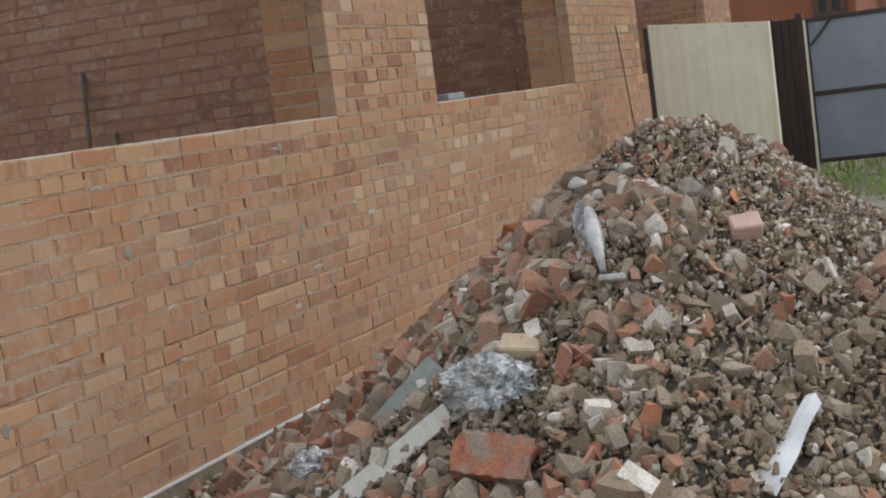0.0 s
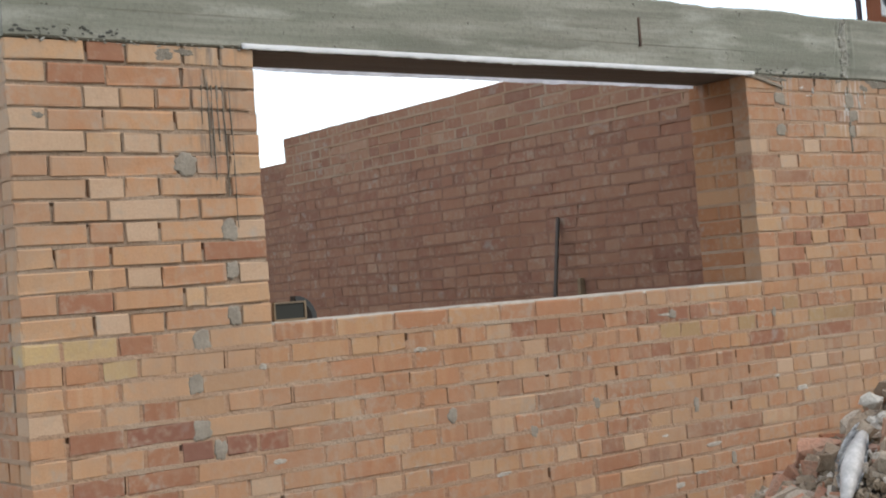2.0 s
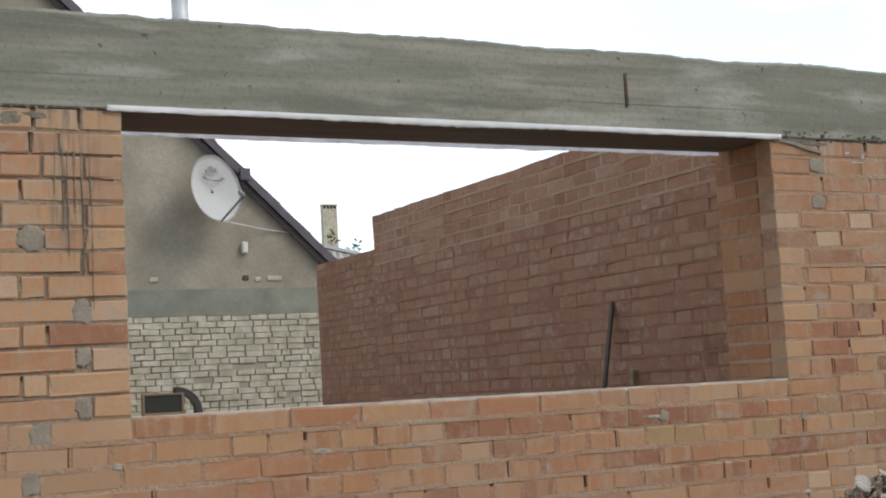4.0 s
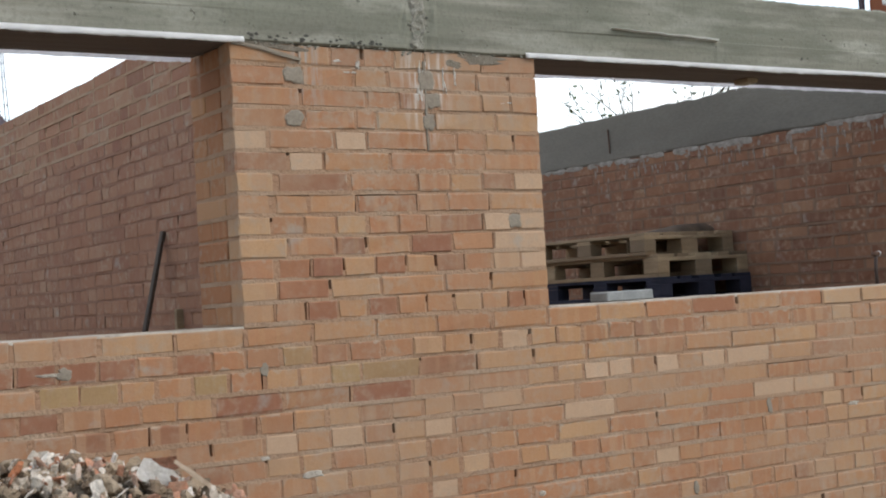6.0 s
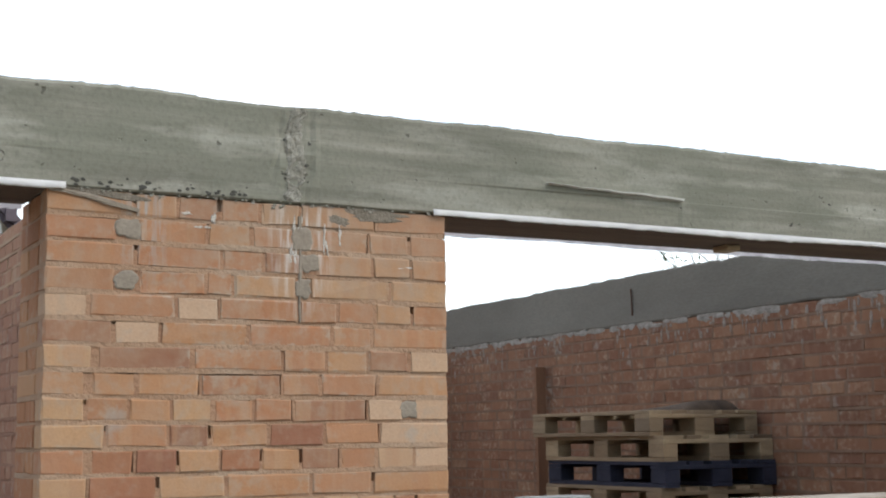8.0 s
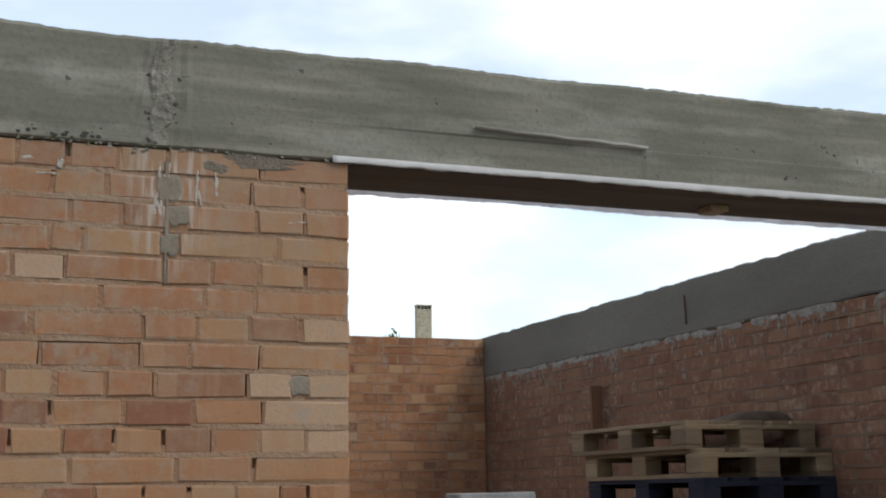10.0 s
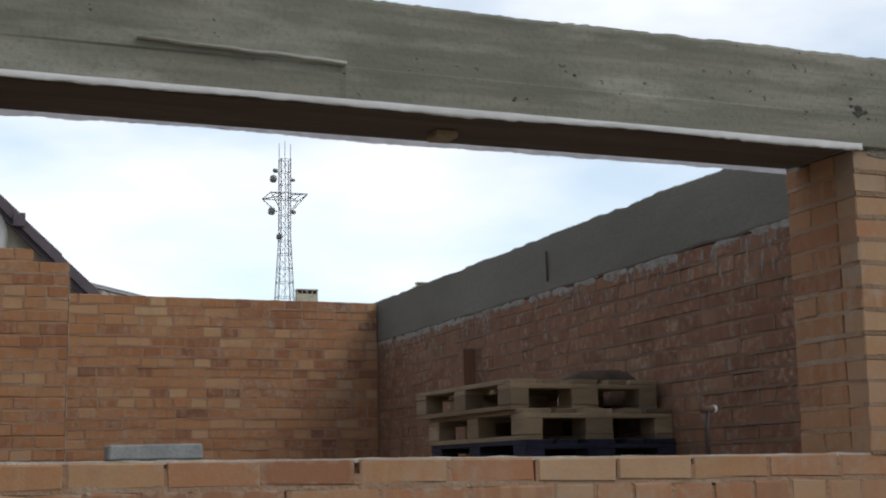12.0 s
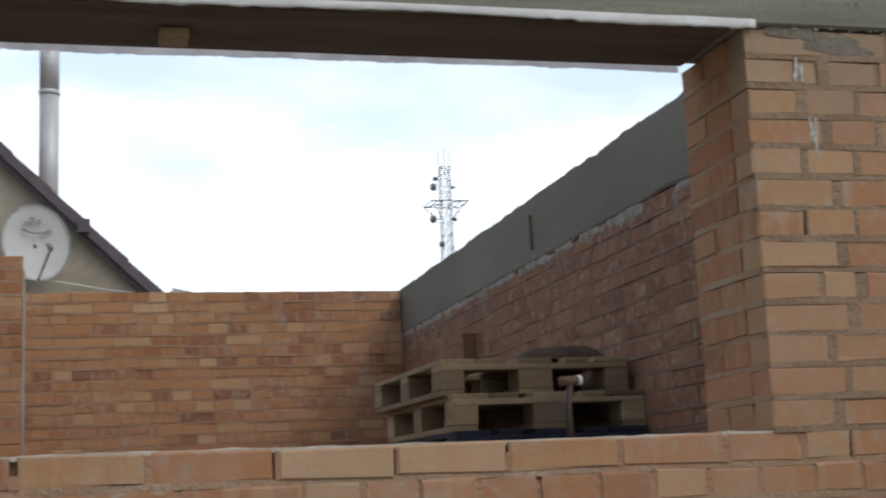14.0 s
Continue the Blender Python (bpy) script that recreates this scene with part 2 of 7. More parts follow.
BRICK_OLIVE = brick_material("olive_brown_brick", [(0.0, (0.40, 0.265, 0.125)), (1.0, (0.34, 0.21, 0.105))], dust=0.2, bands=0.2, rubbed=0.5, wash=False)
BRICK_BURNT = brick_material("burnt_brick", [(0.0, (0.30, 0.12, 0.066)), (1.0, (0.225, 0.10, 0.068))], dust=0.1, bands=0.1, rubbed=0.5, wash=False)
# mortar lowered to match the shade painted into the side wall
MORTAR_EARTH = speckled("side_shade_mortar", (0.18, 0.104, 0.066), (0.235, 0.155, 0.108), 5, 60, bump=0.5)
# inner mortar, dark to go with the shade in those bricks
MORTAR_DARK = speckled("shaded_inner_mortar", (0.25, 0.128, 0.082), (0.305, 0.172, 0.118), 4, 60, bump=0.8, depth=0.01)


def mortar_material():
    m = Mat("mortar", 0.93)
    a, b, c = m.noise(5, 5), m.noise(2.2, 4), m.noise(70, 4)
    col = m.mix(m.span(a, 0.3, 0.7), (0.335, 0.205, 0.128), (0.41, 0.268, 0.172))
    col = m.mix(m.span(b, 0.48, 0.64, 0, 0.6), col, (0.42, 0.35, 0.27))
    col = m.mix(m.span(c, 0.4, 0.75, 0, 0.35), col, (0.22, 0.16, 0.11))
    return m.done(mortar_wash(m, col), m.math("ADD", a, c), 0.8, 0.01)


MORTAR = mortar_material()


def head_mortar_material():
    m = Mat("brick_stained_mortar", 0.93)
    a, c = m.noise(5, 5), m.noise(60, 4)
    col = m.mix(m.span(a, 0.3, 0.7), (0.31, 0.165, 0.095), (0.41, 0.25, 0.155))
    col = m.mix(m.span(c, 0.35, 0.75, 0, 0.35), col, (0.19, 0.10, 0.057))
    return m.done(mortar_wash(m, col), m.math("ADD", a, c), 0.8, 0.01)


MORTAR_HEAD = head_mortar_material()
MORTAR_BROWN = speckled("brown_raked_mortar", (0.26, 0.175, 0.115), (0.37, 0.275, 0.195), 6, 60, bump=0.8, depth=0.01)
MORTAR_PALE = speckled("dusty_brown_mortar", (0.245, 0.158, 0.098), (0.33, 0.228, 0.152), 6, 60, bump=0.8, depth=0.01)


def concrete_material():
    m = Mat("board_marked_concrete", 0.88)
    long = m.noise(2.4, 7, (0.35, 0.35, 7.0))
    blot = m.noise(1.6, 5, (0.7, 0.7, 2.0))
    fine = m.noise(70, 5)
    col = m.ramp(long, [(0.25, (0.128, 0.126, 0.098)), (0.48, (0.222, 0.214, 0.17)), (0.68, (0.352, 0.335, 0.28))])
    col = m.mix(m.span(blot, 0.42, 0.60, 0, 0.62), col, (0.198, 0.203, 0.156))
    pale = m.span(m.noise(2.8, 5, (0.6, 0.6, 3.0)), 0.52, 0.66, 0, 0.8)
    col = m.mix(pale, col, (0.385, 0.375, 0.318))
    col = m.mix(m.span(fine, 0.5, 0.8, 0, 0.5), col, (0.111, 0.104, 0.081))
    col = m.mix(m.span(m.noise(0.9, 5, (1, 1, 2.2)), 0.50, 0.66, 0, 0.5), col, (0.112, 0.117, 0.086))
    pores = m.span(m.noise(26, 2), 0.70, 0.74)
    col = m.mix(m.math("MULTIPLY", pores, 0.7), col, (0.090, 0.085, 0.068))
    h = m.math("SUBTRACT", m.math("ADD", long, m.math("MULTIPLY", fine, 0.4)), pores)
    return m.done(col, h, 0.55, 0.008)


CONCRETE = concrete_material()
INNER_CONCRETE = speckled("smooth_inner_concrete", (0.135, 0.127, 0.108), (0.20, 0.19, 0.163), 1.6, 60, bump=0.3, stretch=(1, 0.5, 1.5))
SOFFIT = speckled("dark_brown_soffit", (0.10, 0.072, 0.052), (0.17, 0.125, 0.092), 3, 50, stretch=(0.4, 6, 1))
EARTH = speckled("loose_earth", (0.07, 0.055, 0.039), (0.16, 0.13, 0.095), 3, 45, bump=1.0, depth=0.03)
YARD = speckled("yard_ground", (0.15, 0.13, 0.10), (0.26, 0.235, 0.19), 0.8, 20, bump=0.8, depth=0.02)
FOOTING = speckled("earth_stained_concrete", (0.17, 0.125, 0.085), (0.27, 0.215, 0.155), 6, 60, bump=0.7, depth=0.01)
SCREED = speckled("floor_screed", (0.24, 0.23, 0.21), (0.34, 0.33, 0.30), 2, 40)
def board_material(name, tones, scale, stretch):
    m = Mat(name, 0.88)
    rnd = m.node("ShaderNodeObjectInfo").outputs["Random"]
    grain, fine = m.noise(scale, 5, stretch), m.noise(70, 4, stretch)
    col = m.ramp(rnd, tones)
    col = m.mix(m.span(grain, 0.35, 0.68, 0, 0.6), col, tuple(c * 0.55 for c in tones[1][1]))
    col = m.mix(m.span(fine, 0.5, 0.75, 0, 0.4), col, (0.07, 0.055, 0.04))
    return m.done(col, m.math("ADD", grain, fine), 0.5, 0.006)


PALLET_WOOD = board_material("weathered_pallet_wood", [(0.0, (0.20, 0.14, 0.085)), (0.35, (0.335, 0.245, 0.15)), (0.7, (0.45, 0.345, 0.215)), (1.0, (0.165, 0.12, 0.08))], 5, (1, 1, 5))
PALLET_BLUE = speckled("blue_painted_pallet", (0.011, 0.014, 0.030), (0.032, 0.035, 0.062), 6, 70)
TIMBER_GREY = speckled("grey_weathered_board", (0.56, 0.52, 0.45), (0.74, 0.70, 0.62), 4, 80, stretch=(1, 6, 1), local=True)
STEEL = speckled("dull_steel", (0.10, 0.10, 0.10), (0.20, 0.195, 0.19), 12, 120, rough=0.55, metal=0.6)
RUST = speckled("rusty_steel", (0.075, 0.045, 0.035), (0.16, 0.09, 0.06), 14, 120, rough=0.8, metal=0.2)
BROWN_PAINT = speckled("dark_brown_paint", (0.035, 0.022, 0.018), (0.065, 0.042, 0.035), 6, 80, rough=0.6)
CREAM_SHEET = speckled("cream_coated_sheet", (0.80, 0.74, 0.55), (0.86, 0.80, 0.61), 1.5, 4, rough=0.45, bump=0.02)
GATE_SHEET = speckled("grey_blue_gate_sheet", (0.23, 0.25, 0.29), (0.31, 0.33, 0.38), 2, 60, rough=0.5, bump=0.05)
RENDER_GREY = speckled("grey_house_render", (0.285, 0.25, 0.195), (0.43, 0.38, 0.305), 1.6, 26, bump=0.4, depth=0.01)
BAND_GREY = speckled("darker_cement_band", (0.20, 0.205, 0.165), (0.31, 0.305, 0.25), 2.4, 40)
LIME_BRICK = speckled("white_sand_lime_brick", (0.36, 0.325, 0.235), (0.66, 0.61, 0.49), 5, 60, bump=0.7)
ORANGE_WALL = speckled("orange_house_render", (0.25, 0.085, 0.042), (0.33, 0.12, 0.06), 1.2, 50, bump=0.2)
PLYWOOD = speckled("yellowed_plywood", (0.30, 0.165, 0.05), (0.47, 0.28, 0.09), 2, 40, stretch=(3, 3, 0.6))
PURPLE_TRIM = speckled("dark_purplish_metal_trim", (0.09, 0.07, 0.085), (0.15, 0.12, 0.14), 4, 60, rough=0.6)
ROOF_SHEET = speckled("light_metal_roofing", (0.42, 0.43, 0.45), (0.58, 0.59, 0.61), 1, 30, rough=0.4, metal=0.3, bump=0.1)
ROOF_TILE = speckled("old_roof_tile", (0.16, 0.10, 0.08), (0.27, 0.17, 0.13), 3, 30)
GALV = speckled("galvanised_pipe", (0.52, 0.53, 0.55), (0.66, 0.67, 0.69), 3, 60, rough=0.5, metal=0.25, bump=0.05)
WHITE_COAT = speckled("white_coated_metal", (0.70, 0.70, 0.68), (0.78, 0.78, 0.76), 3, 60, rough=0.4, bump=0.03)
BLACK = speckled("black_plastic", (0.015, 0.015, 0.016), (0.03, 0.03, 0.03), 6, 60, rough=0.5, bump=0.05)
GREY_PLASTIC = speckled("grey_plastic", (0.17, 0.17, 0.18), (0.25, 0.25, 0.26), 6, 60, rough=0.5, bump=0.05)
PAVER = speckled("grey_concrete_paver", (0.21, 0.218, 0.218), (0.33, 0.338, 0.332), 14, 120)
CLAY = speckled("orange_hollow_clay_block", (0.27, 0.14, 0.08), (0.50, 0.25, 0.12), 11, 60, bump=0.6)
TOWER_STEEL = speckled("galvanised_lattice_steel", (0.13, 0.125, 0.14), (0.22, 0.21, 0.235), 2, 20, rough=0.6, metal=0.3)
BARK = speckled("grey_bark", (0.10, 0.085, 0.07), (0.19, 0.165, 0.135), 8, 60)
LEAF = speckled("young_leaf", (0.07, 0.10, 0.025), (0.14, 0.17, 0.05), 6, 40, rough=0.6)
GRASS = speckled("yard_grass", (0.20, 0.29, 0.06), (0.38, 0.43, 0.14), 3, 30, rough=0.7)


def film_material():
    m = Mat("white_plastic_film", 0.5)
    a = m.noise(9, 5)
    m.b.inputs["Transmission Weight"].default_value = 0.3
    m.b.inputs["IOR"].default_value = 1.12
    return m.done(m.mix(m.span(a, 0.3, 0.7), (0.72, 0.71, 0.70), (0.92, 0.91, 0.90)), a, 0.6, 0.02)


FILM = film_material()


def thin_film_material():
    """Milky film that lets the sky shine through."""
    m = Mat("thin_milky_film", 0.4)
    a = m.noise(16, 5)
    tone = m.mix(m.span(a, 0.35, 0.65), (0.70, 0.68, 0.70), (0.93, 0.92, 0.93))
    through_it = m.node("ShaderNodeBsdfTranslucent")
    both = m.node("ShaderNodeMixShader")
    both.inputs[0].default_value = 0.72
    m.link(tone, through_it.inputs["Color"])
    m.link(m.b.outputs[0], both.inputs[1])
    m.link(through_it.outputs[0], both.inputs[2])
    m.link(both.outputs[0], m.t.nodes["Material Output"].inputs[0])
    return m.done(tone, a, 0.5, 0.01)


THIN_FILM = thin_film_material()


def crumpled_material():
    m = Mat("crumpled_grey_plastic", 0.3)
    a, b = m.noise(34, 5), m.noise(9, 4)
    col = m.mix(m.span(a, 0.38, 0.62), (0.22, 0.215, 0.21), (0.78, 0.77, 0.75))
    col = m.mix(m.span(b, 0.48, 0.62, 0, 0.6), col, (0.24, 0.20, 0.16))
    return m.done(col, a, 1.0, 0.03)


CRUMPLED = crumpled_material()


def rubble_material(name, stops, island=False, lift=1.0):
    m = Mat(name, 0.95)
    rnd = m.node("ShaderNodeNewGeometry").outputs["Random Per Island"] if island else m.node("ShaderNodeObjectInfo").outputs["Random"]
    base = m.ramp(rnd, stops)
    base = m.mix(1.0, base, (lift * 1.04, lift * 0.975, lift * 0.91), "MULTIPLY")
    a, b = m.noise(18, 5), m.noise(120, 3)
    base = m.mix(m.span(a, 0.42, 0.66, 0, 0.45), base, (0.29, 0.24, 0.18))
    base = m.mix(m.span(b, 0.45, 0.75, 0, 0.5), base, (0.11, 0.082, 0.055))
    return m.done(base, m.math("ADD", a, b), 0.7, 0.008)


SHARD = [(0.0, (0.37, 0.165, 0.10)), (0.3, (0.46, 0.25, 0.17)), (0.5, (0.31, 0.125, 0.075)), (0.7, (0.48, 0.32, 0.23)), (0.85, (0.27, 0.115, 0.075)), (0.93, (0.50, 0.21, 0.11)), (1.0, (0.44, 0.155, 0.075))]
STONE = [(0.0, (0.35, 0.295, 0.23)), (0.25, (0.24, 0.19, 0.14)), (0.5, (0.43, 0.38, 0.32)), (0.68, (0.29, 0.215, 0.165)), (0.80, (0.38, 0.30, 0.24)), (0.86, (0.48, 0.44, 0.385)), (1.0, (0.58, 0.545, 0.50))]
MIXED = [(0.0, (0.22, 0.165, 0.112)), (0.25, (0.31, 0.24, 0.175)), (0.45, (0.39, 0.325, 0.26)), (0.58, (0.20, 0.145, 0.098)), (0.66, (0.37, 0.17, 0.105)), (0.80, (0.43, 0.23, 0.15)), (0.84, (0.45, 0.40, 0.34)), (1.0, (0.78, 0.75, 0.70))]
SHARD_MAT = rubble_material("broken_brick", SHARD, lift=0.88)
STONE_MAT = rubble_material("broken_concrete", STONE, lift=1.0)
CLOD = [(0.0, (0.14, 0.10, 0.066)), (0.3, (0.21, 0.155, 0.105)), (0.6, (0.29, 0.225, 0.155)), (0.82, (0.38, 0.31, 0.23)), (0.92, (0.48, 0.43, 0.37)), (1.0, (0.80, 0.77, 0.72))]
CLOD_MAT = rubble_material("earth_clod", CLOD, island=True, lift=1.0)
MIXED_MAT = rubble_material("mixed_rubble", MIXED, island=True, lift=0.98)
GREY_LUMP = speckled("grey_concrete_piece", (0.37, 0.325, 0.27), (0.57, 0.52, 0.45), 16, 110, bump=0.7, depth=0.012)
DUSTY_PIPE = speckled("dusty_pale_plastic", (0.30, 0.28, 0.26), (0.60, 0.57, 0.54), 24, 120, rough=0.45, bump=0.3)


def dirty_clay_material():
    m = Mat("dirty_clay_block", 0.9)
    a, b, c = m.noise(9, 5), m.noise(26, 4), m.noise(110, 3)
    col = m.mix(m.span(b, 0.3, 0.7), (0.27, 0.085, 0.045), (0.42, 0.17, 0.09))
    col = m.mix(m.span(a, 0.46, 0.60, 0, 0.85), col, (0.30, 0.25, 0.20))
    col = m.mix(m.span(c, 0.5, 0.75, 0, 0.4), col, (0.13, 0.07, 0.05))
    return m.done(col, m.math("ADD", b, c), 0.7, 0.01)


DIRTY_CLAY = dirty_clay_material()
CEMENT_PATCH = speckled("grey_cement_dab", (0.235, 0.195, 0.15), (0.345, 0.295, 0.235), 16, 90, bump=0.35, depth=0.006)
PALE_SHEET = speckled("pale_corrugated_sheet", (0.62, 0.62, 0.58), (0.78, 0.78, 0.74), 2, 40, rough=0.5, bump=0.1)
PALE_LEAF = speckled("pale_spring_leaf", (0.16, 0.22, 0.09), (0.34, 0.40, 0.20), 6, 40, rough=0.6)
DISH_WHITE = speckled("white_dish_paint", (0.86, 0.86, 0.85), (0.92, 0.92, 0.91), 3, 60, rough=0.45, bump=0.02)
DARK_CLOD_MAT = rubble_material("dark_crumbs", [(0.0, (0.10, 0.072, 0.044)), (0.5, (0.19, 0.142, 0.092)), (0.85, (0.29, 0.228, 0.158)), (1.0, (0.48, 0.44, 0.39))], island=True)
CHIP_MAT = rubble_material("plaster_and_brick_chips", [(0.0, (0.80, 0.77, 0.72)), (0.3, (0.70, 0.65, 0.59)), (0.42, (0.58, 0.40, 0.32)), (0.55, (0.46, 0.20, 0.115)), (0.72, (0.50, 0.27, 0.18)), (0.82, (0.55, 0.50, 0.44)), (1.0, (0.82, 0.79, 0.75))], island=True, lift=0.95)
FLAKE_MAT = rubble_material("brick_flakes", SHARD + [], island=True, lift=1.1)
SILL_LIME = speckled("pale_sill_mortar", (0.31, 0.25, 0.19), (0.56, 0.51, 0.44), 9, 70, bump=0.8, depth=0.01)


# ---------------------------------------------------------------- mesh helpers
def part(name, bm, mat, parent=None, label="", smooth=False):
    """Links a bmesh as one mesh object, under a thing or a part when one is given."""
    me = bpy.data.meshes.new(name)
    bmesh.ops.recalc_face_normals(bm, faces=bm.faces)
    bm.to_mesh(me)
    bm.free()
    me.materials.append(mat)
    if smooth:
        for p in me.polygons:
            p.use_smooth = True
    ob = new(name, me)
    if parent is not None:
        ob.parent = parent
    if label:
        ob["label"] = label
    return ob


def empty(name, at=(0, 0, 0)):
    ob = new(name)
    ob.empty_display_size = 0.1
    ob.location = at
    return ob


def bx(bm, x0, x1, y0, y1, z0, z1, bevel=0.0, m=None, jitter=0.0, rng=None):
    """A box added to bm."""
    r = bmesh.ops.create_cube(bm, size=1)
    vs = r["verts"]
    for v in vs:
        v.co = Vector((x0 + (v.co.x + .5) * (x1 - x0), y0 + (v.co.y + .5) * (y1 - y0), z0 + (v.co.z + .5) * (z1 - z0)))
        if jitter:
            v.co += Vector((rng.uniform(-1, 1), rng.uniform(-1, 1), rng.uniform(-1, 1))) * jitter
    if bevel:
        es = list({e for v in vs for e in v.link_edges})
        b = bmesh.ops.bevel(bm, geom=es, offset=bevel, segments=1, affect="EDGES")
        vs = list({v for f in b["faces"] for v in f.verts} | {v for v in vs if v.is_valid})
    if m is not None:
        bmesh.ops.transform(bm, matrix=m, verts=vs)
    return vs


def box_part(name, x0, x1, y0, y1, z0, z1, mat, parent=None, bevel=0.0, label=""):
    bm = bmesh.new()
    bx(bm, x0, x1, y0, y1, z0, z1, bevel)
    return part(name, bm, mat, parent, label)


def tube(bm, pts, r, seg=8, cap=True, r_end=None):
    """A round bar or pipe along pts."""
    pts = [Vector(p) for p in pts]
    rings = []
    for i, p in enumerate(pts):
        d = (pts[min(i + 1, len(pts) - 1)] - pts[max(i - 1, 0)]).normalized()
        side = d.orthogonal().normalized() if i == 0 else (side - d * side.dot(d)).normalized()
        up = d.cross(side)
        rad = r[i] if isinstance(r, tuple) else r if r_end is None else r + (r_end - r) * i / (len(pts) - 1)
        rings.append([bm.verts.new(p + (side * math.cos(a) + up * math.sin(a)) * rad) for a in (2 * math.pi * k / seg for k in range(seg))])
    for a, b in zip(rings, rings[1:]):
        for k in range(seg):
            bm.faces.new((a[k], a[(k + 1) % seg], b[(k + 1) % seg], b[k]))
    if cap:
        bm.faces.new(rings[0][::-1])
        bm.faces.new(rings[-1])


def tube_part(name, pts, r, mat, parent=None, seg=8, label="", r_end=None):
    bm = bmesh.new()
    tube(bm, pts, r, seg, True, r_end)
    return part(name, bm, mat, parent, label, smooth=seg > 6)


def bar(bm, a, b, w):
    """A thin square bar from a to b."""
    tube(bm, (a, b), w, 4)


# ---------------------------------------------------------------- brickwork
COURSE, BRICK_H, JOINT = 1.0 / 13, 0.066, 0.011
HEADER, STRETCHER, BAT = 0.122, 0.252, 0.185
DEEPNESS = 0.10
brick_faces = [(0, 1, 2, 3), (4, 5, 1, 0), (5, 6, 2, 1), (6, 7, 3, 2), (7, 4, 0, 3), (8, 9, 5, 4), (9, 10, 6, 5), (10, 11, 7, 6), (11, 8, 4, 7)]


def brick_points(length, rng, rough=1.0):
    """Twelve corners of a worn brick: a face with rounded edges at y = 0, and its body behind."""
    a, h = length / 2, BRICK_H / 2
    out = []
    for y, inset in ((0.0, 0.0035), (0.0035, 0.0), (DEEPNESS, 0.002)):
        for sx, sz in ((-1, -1), (1, -1), (1, 1), (-1, 1)):
            j = 0.0034 * rough if y < 0.05 else 0.0
            out.append([sx * (a - inset) + rng.uniform(-j, j), y + rng.uniform(-j, j) * 0.35, sz * (h - inset) + rng.uniform(-j, j)])
    if rng.random() < 0.35:
        k = rng.randrange(4)
        out[k][0] *= 0.965
        out[k][1] += 0.004
        out[k][2] *= 0.9
    return out


brick_rng = random.Random(11)
brick_kinds = {}


def brick_mesh(length, material):
    """One of eight shared meshes for a length and a material."""
    size = min((HEADER, BAT, STRETCHER), key=lambda s: abs(s - length))
    key = (size, material.name)
    if key not in brick_kinds:
        brick_kinds[key] = []
        for _ in range(8):
            me = bpy.data.meshes.new("brick")
            me.from_pydata(brick_points(size, brick_rng), [], brick_faces)
            me.materials.append(material)
            brick_kinds[key].append(me)
    return size, brick_rng.choice(brick_kinds[key])


def course_lengths(total, rng, share=None):
    """Bricks along one course, headers and stretchers in uneven runs, ending at the full length."""
    out, x = [], 0.0
    share = rng.choice((0.5, 0.65, 0.8, 0.97)) if share is None else share
    run = rng.random() < share
    while True:
        if rng.random() < 0.35:
            run = rng.random() < share
        size = (HEADER if run else STRETCHER) if rng.random() > 0.08 else BAT
        left = total - x
        if left <= size + 0.06:
            if left > 0.03:
                out.append((x, left - 0.002))
            return out
        size += rng.uniform(-0.007, 0.007)
        out.append((x, size))
        x += size + JOINT * rng.uniform(0.6, 1.5)


class Face:
    """A plane of brickwork: origin, the way along it and the way into it."""

    def __init__(self, origin, along, into):
        self.o, self.u, self.n = Vector(origin), Vector(along), Vector(into)

    def matrix(self, s, z, tilt=0.0, out=0.0):
        p = self.o + self.u * s + Vector((0, 0, z)) + self.n * out
        m = Matrix((self.u, self.n, Vector((0, 0, 1)))).transposed().to_4x4()
        m.translation = p
        return m @ Matrix.Rotation(tilt, 4, "Y")


LENGTHS = {"S": STRETCHER, "B": BAT, "H": HEADER, "Q": 0.070}
GAPS = {"n": 0.014, "g": 0.040, "G": 0.066}
dab_spots = []


def read_course(text, total, rng):
    """A course written as a bond: S, B, H, Q for the brick (and a letter for its tone), g or G for a cemented gap; + leaves the rest to chance, +S to stretchers."""
    words = text.split()
    loose = {"+": 1, "+S": 2}.get(words[-1], 0)
    if loose:
        words.pop()
    fixed = sum(GAPS[w] for w in words if w in GAPS)
    bricks = [w for w in words if w not in GAPS]
    full = sum(LENGTHS[w[0]] + JOINT for w in bricks) - (0 if loose else JOINT)
    k = 1.0 if loose else (total - fixed) / full
    out, x = [], 0.0
    for w in words:
        if w in GAPS:
            if w != "n":
                out.append((x - JOINT * k, GAPS[w] + JOINT * k, "gap"))
            x += GAPS[w]
        else:
            size = LENGTHS[w[0]] * k * (1 + (rng.uniform(-.02, .02) if loose else 0))
            out.append((x, size, w[1:]))
            x += size + JOINT * k
    if loose:
        out += [(x + a, size, "") for a, size in course_lengths(total - x, rng, .05 if loose == 2 else rng.choice((.5, .7, .9)))]
    return out


